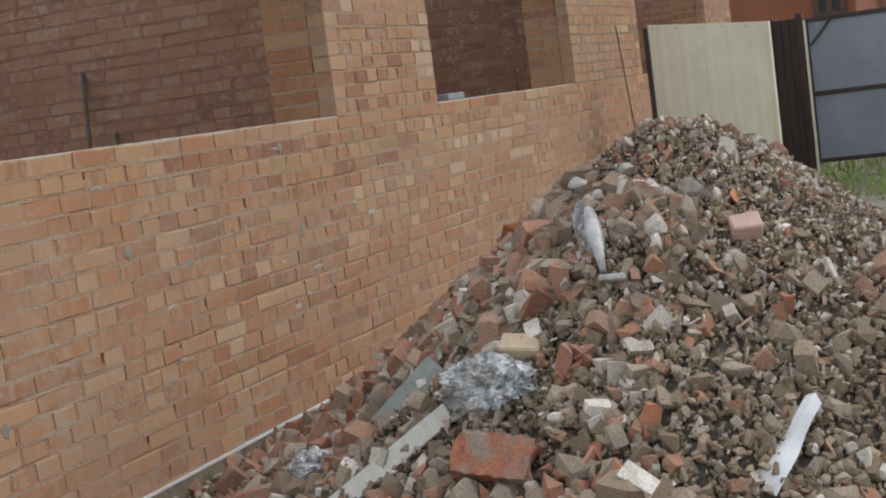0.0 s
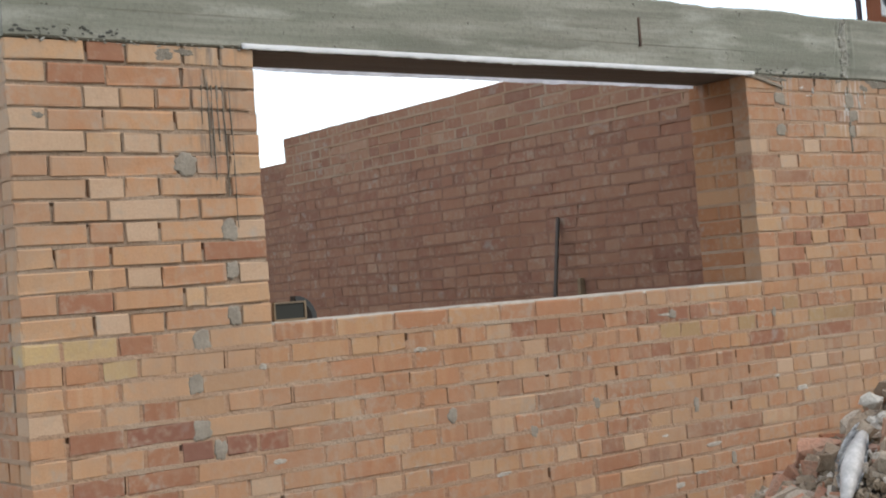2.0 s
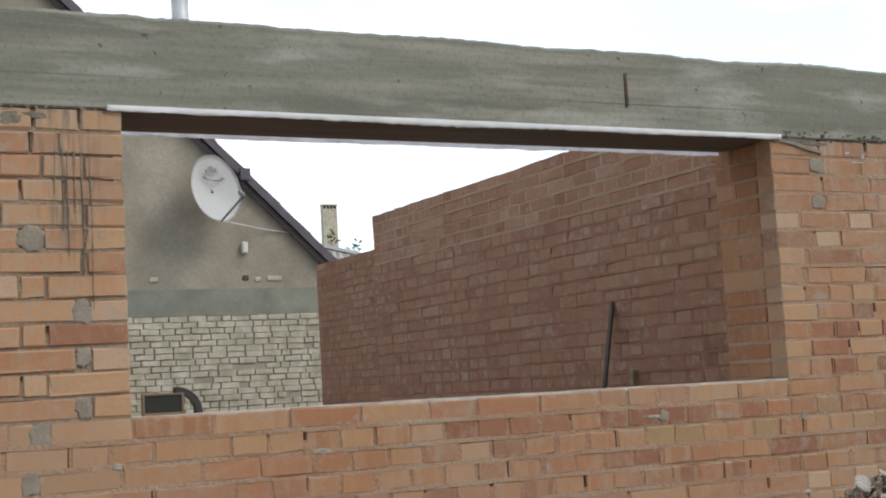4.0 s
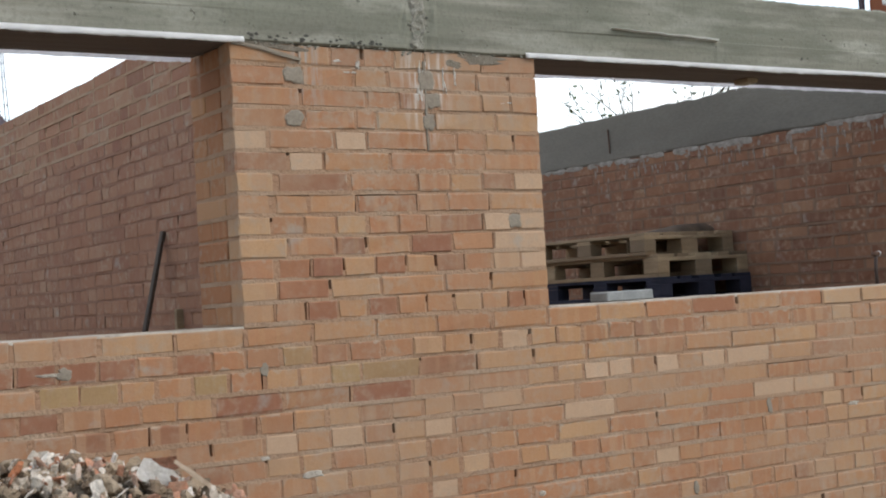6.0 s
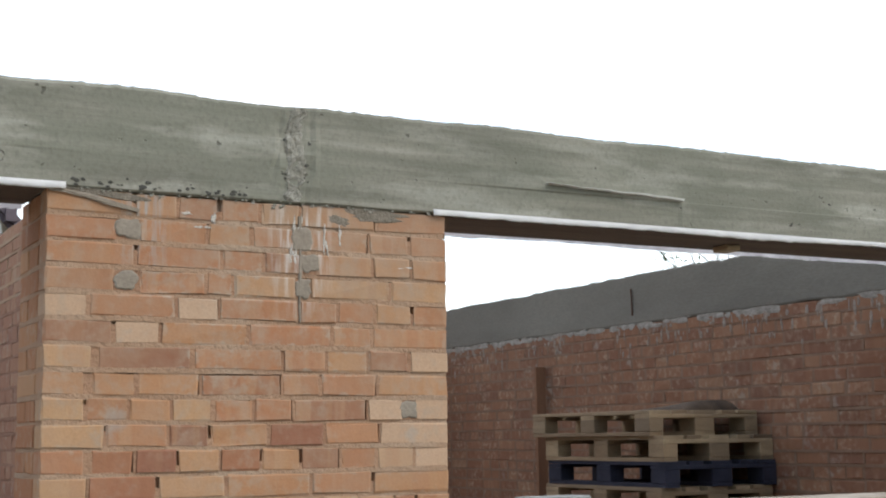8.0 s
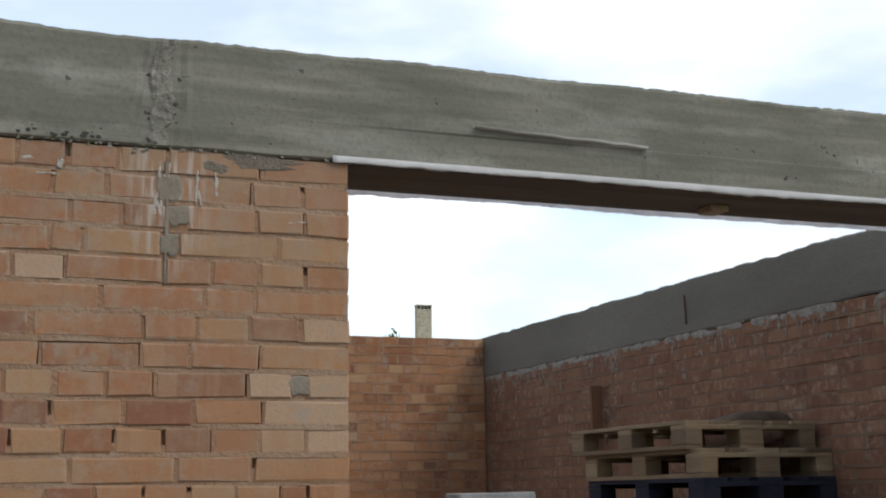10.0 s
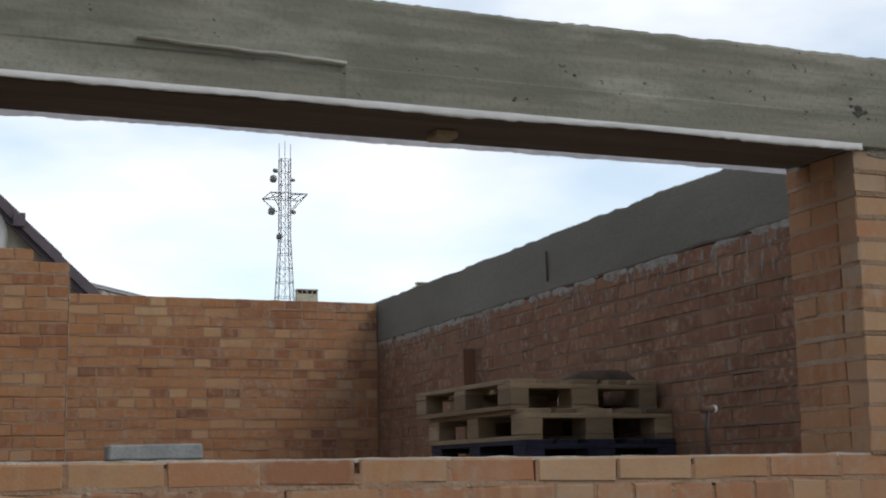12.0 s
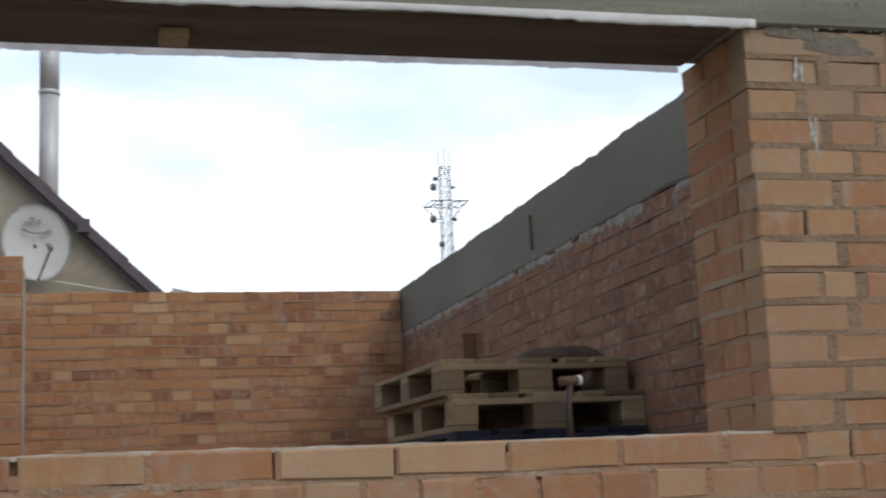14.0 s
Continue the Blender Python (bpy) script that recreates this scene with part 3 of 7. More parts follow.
def lay(face, s0, s1, z0, z1, rng, top_share=None, shares=None, bonds=()):
    """Bricks of a rectangle, as (s centre, z centre, length, tone), course by course down from z1."""
    out = []
    n = round((z1 - z0) / COURSE)
    for k in range(n):
        z = z1 - (k + 0.5) * COURSE
        if k < len(bonds) and bonds[k]:
            row = read_course(bonds[k], s1 - s0, rng)
        else:
            row = [(x, size, "") for x, size in course_lengths(s1 - s0, rng, top_share if k == 0 and top_share is not None else (rng.choice(shares) if shares else None))]
        for x, size, tone in row:
            wave = 0.004 * noise.noise(Vector(((s0 + x) * .9, z * 7, 3)))
            if tone == "gap":
                dab_spots.append((s0 + x + size / 2, z, size))
            else:
                out.append((s0 + x + size / 2, z + wave + rng.uniform(-0.002, 0.002), size, tone))
    return out


def joints(parent, face, bricks, rng, before=0.0, after=0.0, mix=None, back=0.001, slits=0.0):
    """The mortar between laid bricks: uneven beds, and head joints of which some were left open."""
    courses = {}
    for s, z, size, tone in bricks:
        courses.setdefault(round(z / COURSE * 2), []).append((s - size / 2, s + size / 2, z))
    verts, faces, heads = [], [], []

    def block(a, b, za, zb, ya, yb):
        o = len(verts)
        for s, y in ((a, ya), (b, yb)):
            for z in (za, zb):
                verts.append(face.o + face.u * s + face.n * y + Vector((0, 0, z)))
                verts.append(face.o + face.u * s + face.n * 0.03 + Vector((0, 0, z)))
        faces.extend([(o, o + 4, o + 6, o + 2), (o, o + 1, o + 5, o + 4), (o + 2, o + 6, o + 7, o + 3), (o, o + 2, o + 3, o + 1), (o + 4, o + 5, o + 7, o + 6)])

    for key in sorted(courses):
        row = sorted(courses[key])
        z = sum(r[2] for r in row) / len(row)
        half, bed = BRICK_H / 2 - 0.003, COURSE - BRICK_H / 2 + 0.002
        a, end = row[0][0], row[-1][1]
        a, end = a + .002 - before, end - .002 + after
        y0 = back + rng.uniform(-0.001, 0.0015)
        while a < end - 0.005:
            b = min(a + rng.uniform(0.05, 0.13), end)
            y1 = min(back + 0.004, max(back - 0.003, y0 + rng.gauss(0, 0.002)))
            block(a, b, z - bed + rng.uniform(-.001, .001), z - half + rng.uniform(-.001, .002), y0, y1)
            a, y0 = b, y1
        for p, q in zip(row, row[1:]):
            if q[0] - p[1] > 0.11:
                continue
            luck = rng.random() if q[0] - p[1] < .019 else 1.0
            y = back + rng.uniform(-0.001, 0.003)
            left, right_, top = p[1] - .004, q[0] + .004, z + half
            if luck < slits * .45:
                # a dark slit down one side of the joint
                left = p[1] + rng.uniform(.003, .006)
            elif luck < slits:
                top = z + rng.uniform(-.012, .024)
            elif luck < slits * 1.03:
                continue
            heads.append(len(faces))
            block(left, right_, z - half - .002, top, y, y + rng.uniform(-.001, .001))
    me = bpy.data.meshes.new("mortar_joint")
    me.from_pydata(verts, [], faces)
    me.materials.append(mix or MORTAR)
    if mix is None:
        me.materials.append(MORTAR_HEAD)
        for k in heads:
            for p in me.polygons[k:k + 5]:
                p.material_index = 1
    ob = new("mortar_joint", me)
    ob.parent = parent
    ob["kind"] = "stuff"


TONES = {"u": BRICK_DUSTY, "p": BRICK_PALE, "o": BRICK_LIGHT, "r": BRICK_RED, "y": BRICK_YELLOW, "d": BRICK_BURNT}


def put_bricks(parent, face, bricks, rng, mat, mat_rest, singles=300, mortar=True, reach=(0.0, 0.0), mix=None, special=()):
    """The first bricks of the list as parts of their wall, the others joined."""
    if mortar:
        joints(parent, face, bricks, rng, *reach, mix, back=.001 if mix is None else -.0008)
    verts, faces = [], []
    for k, (s, z, size, tint) in enumerate(bricks):
        m = face.matrix(s, z, rng.gauss(0, 0.0035), rng.uniform(-0.0018, 0.0012))
        if k < singles:
            tone = TONES.get(tint, mat)
            for sx, sz, other in special:
                if abs(s - sx) <= size / 2 and abs(z - sz) < COURSE / 2:
                    tone = other
            base, me = brick_mesh(size, tone)
            ob = new("brick", me)
            ob.parent = parent
            ob.matrix_local = m @ Matrix.Diagonal((size / base, 1, 1, 1))
        else:
            o = len(verts)
            verts += [m @ Vector(p) for p in brick_points(size, rng)]
            faces += [tuple(i + o for i in f) for f in brick_faces]
    if verts:
        me = bpy.data.meshes.new("brick_rest")
        me.from_pydata(verts, [], faces)
        me.materials.append(mat_rest)
        ob = new("brick_rest", me)
        ob.parent = parent
        ob["kind"] = "stuff"


FRONT = Face((0, 0, 0), (1, 0, 0), (0, 1, 0))
DEPTH, BEAM_DEPTH = 0.38, 0.325
SILL, HEAD, TOP, BASE = 1.5, 2.5, 2.82, 1.5 - 18 * COURSE
X_LEFT, X_A, X_B, X_C, X_D, X_E, X_F, X_END = -3.63, -2.71, 0.0, 1.32, 4.066, 6.08, 8.95, 10.35
FLOOR = 0.167
REC = 0.022


def core(name, x0, x1, y0, y1, z0, z1, label, mat=None):
    """The mortar-filled body of a wall, on which the bricks sit."""
    ob = box_part(name, x0, x1, y0, y1, z0, z1, mat or MORTAR)
    return tagged(ob, label, "wall", kind="structure")


# ---------------------------------------------------------------- ground and floor
def ground():
    bm = bmesh.new()
    xs = [-900, -200, -60, -20] + [-10 + 0.5 * k for k in range(61)] + [30, 80, 250, 900]
    ys = [-900, -200, -60, -20] + [-10 + 0.5 * k for k in range(41)] + [20, 40, 120, 300, 900]
    grid = [[bm.verts.new((x, y, noise.noise(Vector((x * .5, y * .5, 0))) * (0.03 if abs(x) < 19 and -9 < y < -0.6 else 0) - 0.02)) for y in ys] for x in xs]
    for i in range(len(xs) - 1):
        for j in range(len(ys) - 1):
            bm.faces.new((grid[i][j], grid[i + 1][j], grid[i + 1][j + 1], grid[i][j + 1]))
    return tagged(part("ground", bm, YARD), "bare trodden earth of a building yard", "ground", kind="structure")


ground()
tagged(box_part("floor", X_LEFT + .25, X_END - .25, DEPTH, 6.73, -0.1, FLOOR, SCREED), "grey unfinished concrete floor slab inside the shell", "floor", kind="structure")
tagged(box_part("foundation", X_LEFT, X_END, -0.012, DEPTH, -0.2, BASE - 0.012, FOOTING), "rough concrete foundation strip under the brick wall", "foundation", kind="structure")
tagged(box_part("damp_course", X_LEFT, X_END, -0.016, DEPTH - .01, BASE - 0.012, BASE - 0.002, FILM), "pale damp-proof strip under the first brick course", "damp course", kind="structure")

# ---------------------------------------------------------------- front wall
WALL_TXT = "unplastered wall of orange and buff bricks with rough mortar"
segments = [("wall_front_left_pier", X_LEFT, X_A, HEAD), ("wall_front_left_sill", X_A, X_B, SILL), ("wall_front_middle_pier", X_B, X_C, HEAD),
            ("wall_front_right_sill", X_C, X_D, SILL), ("wall_front_right_pier", X_D, X_E, HEAD), ("wall_front_far_sill", X_E, X_F, SILL),
            ("wall_front_far_pier", X_F, X_END, HEAD)]
cores = []
for name, x0, x1, z1 in segments:
    pier = z1 == HEAD
    top = z1 if pier else z1 - 0.004
    cores.append(core(name, x0 + (REC if pier else -REC), x1 - (REC if pier else -REC), REC, DEPTH - REC, BASE, top, WALL_TXT))

# ring beam
def ring_beam():
    """The cast beam: boards of the formwork leave steps and fins, the top is ragged."""
    bm = bmesh.new()
    n = 800
    rows = []
    board = random.Random(5)
    for i in range(n + 1):
        x = X_LEFT + (X_END - X_LEFT) * i / n
        top = TOP + 0.012 * noise.noise(Vector((x * 2.3, 0, 0))) + 0.005 * noise.noise(Vector((x * 11, 3, 0))) + 0.005 * noise.noise(Vector((x * 38, 3, 2)))
        low = HEAD + 0.003 * noise.noise(Vector((x * 5, 7, 0)))
        ring = []
        for z in (low, low + .006, 2.555, 2.606, 2.612, 2.66, 2.704, 2.710, 2.76, top - .012, top):
            y = -0.010 + 0.004 * noise.noise(Vector((x * 1.4, z * 9, 2)))
            if z < 2.61:
                y += 0.008 * max(0, noise.noise(Vector((x * .8, 4, 1))) + .1) if x < 2.3 else -0.002
            elif z > 2.705:
                y += 0.0025 * max(0, noise.noise(Vector((x * .9, 1, 5))))
            if 0.70 < x < 0.86:
                y += 0.010 * noise.noise(Vector((x * 40, z * 40, 0)))
            if z in (low, top):
                y += 0.008
            ring.append((x, y, z))
        ring += [(x, BEAM_DEPTH * .5, top + .008 * noise.noise(Vector((x * 6, 9, 0)))), (x, BEAM_DEPTH - .01, top - .004), (x, BEAM_DEPTH, top - .02), (x, BEAM_DEPTH, low + .01), (x, BEAM_DEPTH - .012, low)]
        rows.append([bm.verts.new(p) for p in ring])
    m = len(rows[0])
    for a, b in zip(rows, rows[1:]):
        for k in range(m):
            bm.faces.new((a[k], b[k], b[(k + 1) % m], a[(k + 1) % m]))
    bm.faces.new(rows[0])
    bm.faces.new(rows[-1][::-1])
    ob = part("beam_front", bm, CONCRETE)
    return tagged(ob, "grey board-marked concrete ring beam with a ragged top edge", "ring beam", kind="structure")


beam = ring_beam()


def rough_lumps(name, spots, rng, mat, size, parent, label="", flat=.5):
    """Small lumps stuck on a surface: bits of cement, and dark ones in place of pits."""
    bm = bmesh.new()
    for p in spots:
        r = rng.uniform(0.4, 1.0) * size
        q = bmesh.ops.create_icosphere(bm, subdivisions=1, radius=r)
        for v in q["verts"]:
            v.co = Vector((v.co.x * rng.uniform(.8, 1.7), v.co.y * flat, v.co.z * rng.uniform(.5, 1))) * (1 + .5 * noise.noise(v.co * 190 + Vector(p) * 7)) + Vector(p)
    return part(name, bm, mat, parent, label)


lump_rng = random.Random(21)
CEMENT = speckled("spilled_cement", (0.22, 0.21, 0.17), (0.42, 0.40, 0.34), 26, 120, bump=1.0, depth=0.012)
for x0, x1 in ((X_LEFT, X_A), (X_B, X_C), (X_D, X_E)):
    spots = [(lump_rng.uniform(x0 + .02, x1 - .02), -0.004, HEAD + lump_rng.gauss(0.002, 0.006)) for _ in range(int(95 * (x1 - x0)))]
    rough_lumps("cement_edge", spots, lump_rng, CEMENT, 0.0065, beam, "knobbly cement seeping under the beam")
# the pour joint: a ragged pale seam, pitted
bm = bmesh.new()
rows = []
for k in range(61):
    z = HEAD + .004 + (TOP - HEAD - .012) * k / 60
    c = .775 + .02 * noise.noise(Vector((1, z * 9, 3))) + .05 * (z - 2.66)
    w = .034 + .022 * noise.noise(Vector((5, z * 14, 1))) + .010 * noise.noise(Vector((5, z * 60, 1)))
    rows.append([bm.verts.new((c + w * u, -.004 if abs(u) == 1 else -.0125 - .008 * noise.noise(Vector((u * 3, z * 45, 9))), z)) for u in (-1, -.72, -.4, 0, .35, .7, 1)])
for p, q in zip(rows, rows[1:]):
    for k in range(6):
        bm.faces.new((p[k], p[k + 1], q[k + 1], q[k]))
part("pour_joint", bm, CEMENT, beam, "ragged pale pour joint in the beam")
spots = [(lump_rng.uniform(2.5, 5.6), -0.012, lump_rng.uniform(2.53, 2.66)) for _ in range(46)]
# flattened lumps, their dark colour painted for the shade inside pits
PIT_SHADE = speckled("pit_shade_tone", (0.045, 0.043, 0.036), (0.10, 0.097, 0.082), 20, 80)
rough_lumps("pit", spots, lump_rng, PIT_SHADE, 0.006, beam, flat=.12)
for x0, x1, count in ((X_LEFT, -3.2, 34), (.02, .62, 38), (.70, .84, 18), (4.15, 4.9, 26)):
    spots = [(lump_rng.uniform(x0, x1), -0.010, HEAD + .008 + abs(lump_rng.gauss(0, .016)) if x0 != .70 else lump_rng.uniform(2.52, 2.80)) for _ in range(count)]
    rough_lumps("pit", spots, lump_rng, PIT_SHADE, 0.008, beam, "flat dark lumps standing in for shaded voids in the concrete", .15)
spots = [(4.09 + lump_rng.gauss(0, .014), -0.012, 2.625 + lump_rng.gauss(0, .014)) for _ in range(12)]
rough_lumps("pit", spots, lump_rng, PIT_SHADE, 0.012, beam, "flat dark lumps standing in for a shaded hole in the beam", .1)


def fin():
    bm = bmesh.new()
    pts = [(1.72 + .59 * k / 14, 2.634 - .016 * k / 14 + lump_rng.uniform(-.002, .002)) for k in range(15)]
    rows = []
    for k, (x, z) in enumerate(pts):
        h = 0.002 + 0.005 * k / 14
        rows.append([bm.verts.new(p) for p in ((x, -.004, z - h), (x, -.030, z - h * .6), (x, -.032, z + h * .4), (x, -.004, z + h))])
    for a, b in zip(rows, rows[1:]):
        for k in range(4):
            bm.faces.new((a[k], b[k], b[(k + 1) % 4], a[(k + 1) % 4]))
    bm.faces.new(rows[0]), bm.faces.new(rows[-1])
    part("cement_fin", bm, speckled("pale_cement", (0.58, 0.57, 0.53), (0.74, 0.73, 0.69), 20, 90), beam, "pale cement fin between two form boards")


fin()
tube_part("wire_tie", [(-0.712, -.006, 2.60), (-0.714, -.008, 2.64), (-0.716, -.009, 2.70), (-.716, -.006, 2.73)], 0.009, RUST, beam, 6, "dark tie wire stub in the beam")

# formwork film left hanging at the lower edges of the beam
def film_strip(x0, x1, y, drop, rng):
    bm = bmesh.new()
    n = int((x1 - x0) / 0.02)
    rows = []
    for k in range(n + 1):
        x = x0 + (x1 - x0) * k / n
        d = drop * (0.6 + 0.5 * noise.noise(Vector((x * 1.7, y * 9, 4))) + 0.25 * noise.noise(Vector((x * 14, y, 1))) + 0.3 * noise.noise(Vector((x * 37, y, 6))))
        d = max(d, 0.003)
        w = 0.004 * noise.noise(Vector((x * 8, y * 5, 8)))
        rows.append([bm.verts.new(p) for p in ((x, y + w, HEAD + .014), (x, y - .003 + w, HEAD - d * .5), (x, y + w * 2, HEAD - d), (x, y + .004 + w, HEAD - d * .5), (x, y + .004 + w, HEAD + .014))])
    for a, b in zip(rows, rows[1:]):
        for k in range(5):
            bm.faces.new((a[k], b[k], b[(k + 1) % 5], a[(k + 1) % 5]))
    bm.faces.new(rows[0]), bm.faces.new(rows[-1])
    tagged(part("plastic_film", bm, FILM, None, smooth=True), "torn white plastic film along the lower edge of the concrete beam", "plastic film", "film strips on the beam")


def hanging_film(x0, x1, y):
    """A single sheet of milky film behind the beam, its lower edge torn."""
    bm = bmesh.new()
    n = int((x1 - x0) / .008)
    rows = []
    for k in range(n + 1):
        x = x0 + (x1 - x0) * k / n
        d = .020 + .013 * noise.noise(Vector((x * 1.3, 2, 4))) + .004 * noise.noise(Vector((x * 11, 2, 1))) + .004 * noise.noise(Vector((x * 60, 2, 6)))
        w = .004 * noise.noise(Vector((x * 7, 5, 8)))
        rows.append([bm.verts.new(p) for p in ((x, y, HEAD + .03), (x, y + w * .4, HEAD), (x, y + w, HEAD - d * .5), (x, y + w * 1.5, HEAD - d))])
    for p, q in zip(rows, rows[1:]):
        for k in range(3):
            bm.faces.new((p[k], q[k], q[k + 1], p[k + 1]))
    tagged(part("plastic_film", bm, THIN_FILM, None, smooth=True), "torn milky plastic film hanging behind the concrete beam", "plastic film", "film strips on the beam")


film_rng = random.Random(4)
for x0, x1 in ((X_A - .05, X_B + .05), (X_C - .05, X_D + .03), (X_E - .03, X_F + .05)):
    film_strip(x0, x1, -0.014, 0.016, film_rng)
    hanging_film(x0 + .06, x1 - .06, BEAM_DEPTH + .004)
    # thin dark brown layer over the beam's underside
    tagged(box_part("soffit_board", x0 + .055, x1 - .055, 0.012, BEAM_DEPTH - .006, HEAD - .006, HEAD + .012, SOFFIT), "dark brown soffit board under the beam over an opening", "soffit", kind="structure")
tagged(box_part("wood_offcut", 2.65, 2.72, .15, .24, HEAD - .03, HEAD - .007, PALLET_WOOD, bevel=.004), "small wood offcut nailed under the beam", "wood offcut")

# ---------------------------------------------------------------- inner walls
X_DIV, Y_DIV, Y_BACK, X_RIGHT = 0.48, 5.15, 6.73, 4.65
DEEP_TXT = "unplastered inner wall of dark red-brown bricks"
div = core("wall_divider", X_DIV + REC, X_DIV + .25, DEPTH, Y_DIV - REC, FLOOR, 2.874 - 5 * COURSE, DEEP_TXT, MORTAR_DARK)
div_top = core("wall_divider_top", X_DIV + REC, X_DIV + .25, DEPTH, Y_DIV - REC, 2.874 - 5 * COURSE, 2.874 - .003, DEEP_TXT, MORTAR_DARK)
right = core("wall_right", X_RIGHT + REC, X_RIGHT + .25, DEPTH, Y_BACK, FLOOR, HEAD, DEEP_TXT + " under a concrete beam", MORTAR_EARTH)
far_side = core("wall_beyond", 1.62 + REC, 1.87, Y_BACK + .25, 9.2 - REC, FLOOR, 2.9, "unplastered dark brick wall of the room beyond", MORTAR_DARK)
back = core("wall_back", 1.62, X_RIGHT + .25, Y_BACK + REC, Y_BACK + .25, FLOOR, TOP - .003, "unplastered back wall of orange bricks")
cross = core("wall_cross", .95, 2.08 - REC, 5.1 + REC, 5.235, FLOOR, 2.8 - .003, "short unplastered cross wall of orange bricks with a stepped end")
far_right = core("wall_far_right", X_END - .25 + REC, X_END, DEPTH, 6.98, FLOOR, HEAD, "plain brick end wall of the shell", MORTAR_DARK)
core("wall_far_back", X_RIGHT + .25, X_END, Y_BACK + REC, Y_BACK + .25, FLOOR, HEAD, "plain brick back wall of the shell")
left_end_wall = core("wall_left_end", X_LEFT + REC, X_LEFT + .25, DEPTH, 6.98, BASE, HEAD, "shaded brick end wall of the shell at its outer corner")
tagged(box_part("beam_left", X_LEFT - .004, X_LEFT + .25, DEPTH, 6.98, HEAD, TOP - .004, CONCRETE), "grey concrete ring beam turning the corner of the shell", "ring beam", kind="structure")
tagged(box_part("foundation_left", X_LEFT - .012, X_LEFT + .25, DEPTH, 6.98, -.2, BASE - .004, FOOTING), "rough concrete foundation strip under the end wall", "foundation", kind="structure")


def fleck(bm, y, z, w, h, seed):
    """A thin torn fleck on the inner side wall."""
    n = 11
    mid = bm.verts.new((X_RIGHT - .0045, y, z))
    rim = []
    for i in range(n):
        a = 2 * math.pi * i / n
        r = 1 + .55 * noise.noise(Vector((math.cos(a) * 2, math.sin(a) * 2, seed * 2.3)))
        rim.append(bm.verts.new((X_RIGHT - .0012, y + math.cos(a) * r * w / 2, z + math.sin(a) * r * h / 2)))
    for i in range(n):
        bm.faces.new((rim[i], rim[(i + 1) % n], mid))


def right_beam():
    bm = bmesh.new()
    rows = []
    for k in range(301):
        y = DEPTH + (Y_BACK + .25 - DEPTH) * k / 300
        top = TOP + .015 + .006 * noise.noise(Vector((8, y * 31, 0))) + .010 * noise.noise(Vector((3, y * 2.5, 0))) + .010 * noise.noise(Vector((5, y * 9, 0)))
        low = HEAD + .010 * noise.noise(Vector((1, y * 4, 0)))
        x = X_RIGHT - .006 + .004 * noise.noise(Vector((0, y * 2, 3)))
        rows.append([bm.verts.new(p) for p in ((x + .006, y, low), (x, y, low + .012), (x + .003, y, 2.66), (x, y, top - .012), (x + .012, y, top), (X_RIGHT + .25, y, top), (X_RIGHT + .25, y, low))])
    m = 7
    for a, b in zip(rows, rows[1:]):
        for k in range(m):
            bm.faces.new((a[k], b[k], b[(k + 1) % m], a[(k + 1) % m]))
    bm.faces.new(rows[0]), bm.faces.new(rows[-1])
    ob = tagged(part("beam_right", bm, INNER_CONCRETE), "grey concrete ring beam on the inner side wall", "ring beam", kind="structure")
    # slurry squeezed out under the beam, and lime run down over the bricks
    edge, stain = bmesh.new(), bmesh.new()
    for k in range(230):
        y = lump_rng.uniform(.45, 6.7)
        if noise.noise(Vector((y * 1.3, 4, 8))) > -.28:
            fleck(edge, y, HEAD - lump_rng.uniform(-.012, .026), lump_rng.uniform(.04, .15), lump_rng.uniform(.018, .05), k)
    for k in range(210):
        y = lump_rng.uniform(.45, 6.6)
        if noise.noise(Vector((y * 1.1, 9, 2))) > -.1:
            fleck(stain, y, HEAD - .03 - abs(lump_rng.gauss(0, .085)), lump_rng.uniform(.008, .03), lump_rng.uniform(.02, .075), 400 + k)
    part("cement_edge", edge, speckled("whitish_slurry", (0.20, 0.185, 0.16), (0.40, 0.375, 0.34), 24, 90), ob, "whitish cement slurry squeezed out under the beam")
    part("lime_stain", stain, speckled("thin_lime_stain", (0.19, 0.145, 0.115), (0.34, 0.29, 0.25), 40, 110), ob, "thin white lime stains run down the bricks")
    tube_part("tie_wire", [(X_RIGHT - .012, 3.56, 2.56), (X_RIGHT - .016, 3.56, 2.70), (X_RIGHT - .012, 3.57, 2.74)], .006, RUST, ob, 5)


right_beam()


# ---------------------------------------------------------------- things in the rooms
def pallet(name, mat, label):
    """A block pallet, 0.8 by 1.2 m, origin at the middle of its foot."""
    rng = random.Random(name)
    top = empty(name)
    tagged(top, label, "pallet", "stacked pallets")
    for x in (-.35, 0, .35):
        w = .05 if x else .0725
        bm = bmesh.new()
        bx(bm, x - w, x + w, -.6, .6, 0, .022, .002, jitter=.002, rng=rng)
        part("bottom_board", bm, mat, top)
        for y in (-.53, 0, .53):
            bm = bmesh.new()
            bx(bm, x - w, x + w, y - .07, y + .07, .022, .100, .004, jitter=.002, rng=rng)
            part("block", bm, mat, top)
    for y in (-.53, 0, .53):
        bm = bmesh.new()
        bx(bm, -.4, .4, y - .07, y + .07, .100, .122, .002, jitter=.002, rng=rng)
        part("stringer", bm, mat, top)
    for x, w in ((-.3275, .0725), (-.18, .05), (0, .0725), (.18, .05), (.3275, .0725)):
        bm = bmesh.new()
        bx(bm, x - w, x + w, -.6, .6, .122, .144, .002, jitter=.002, rng=rng)
        part("deck_board", bm, mat, top)
    return top


wood_pallet = pallet("pallet", PALLET_WOOD, "weathered grey-brown wooden pallet in a stack by the brick wall")
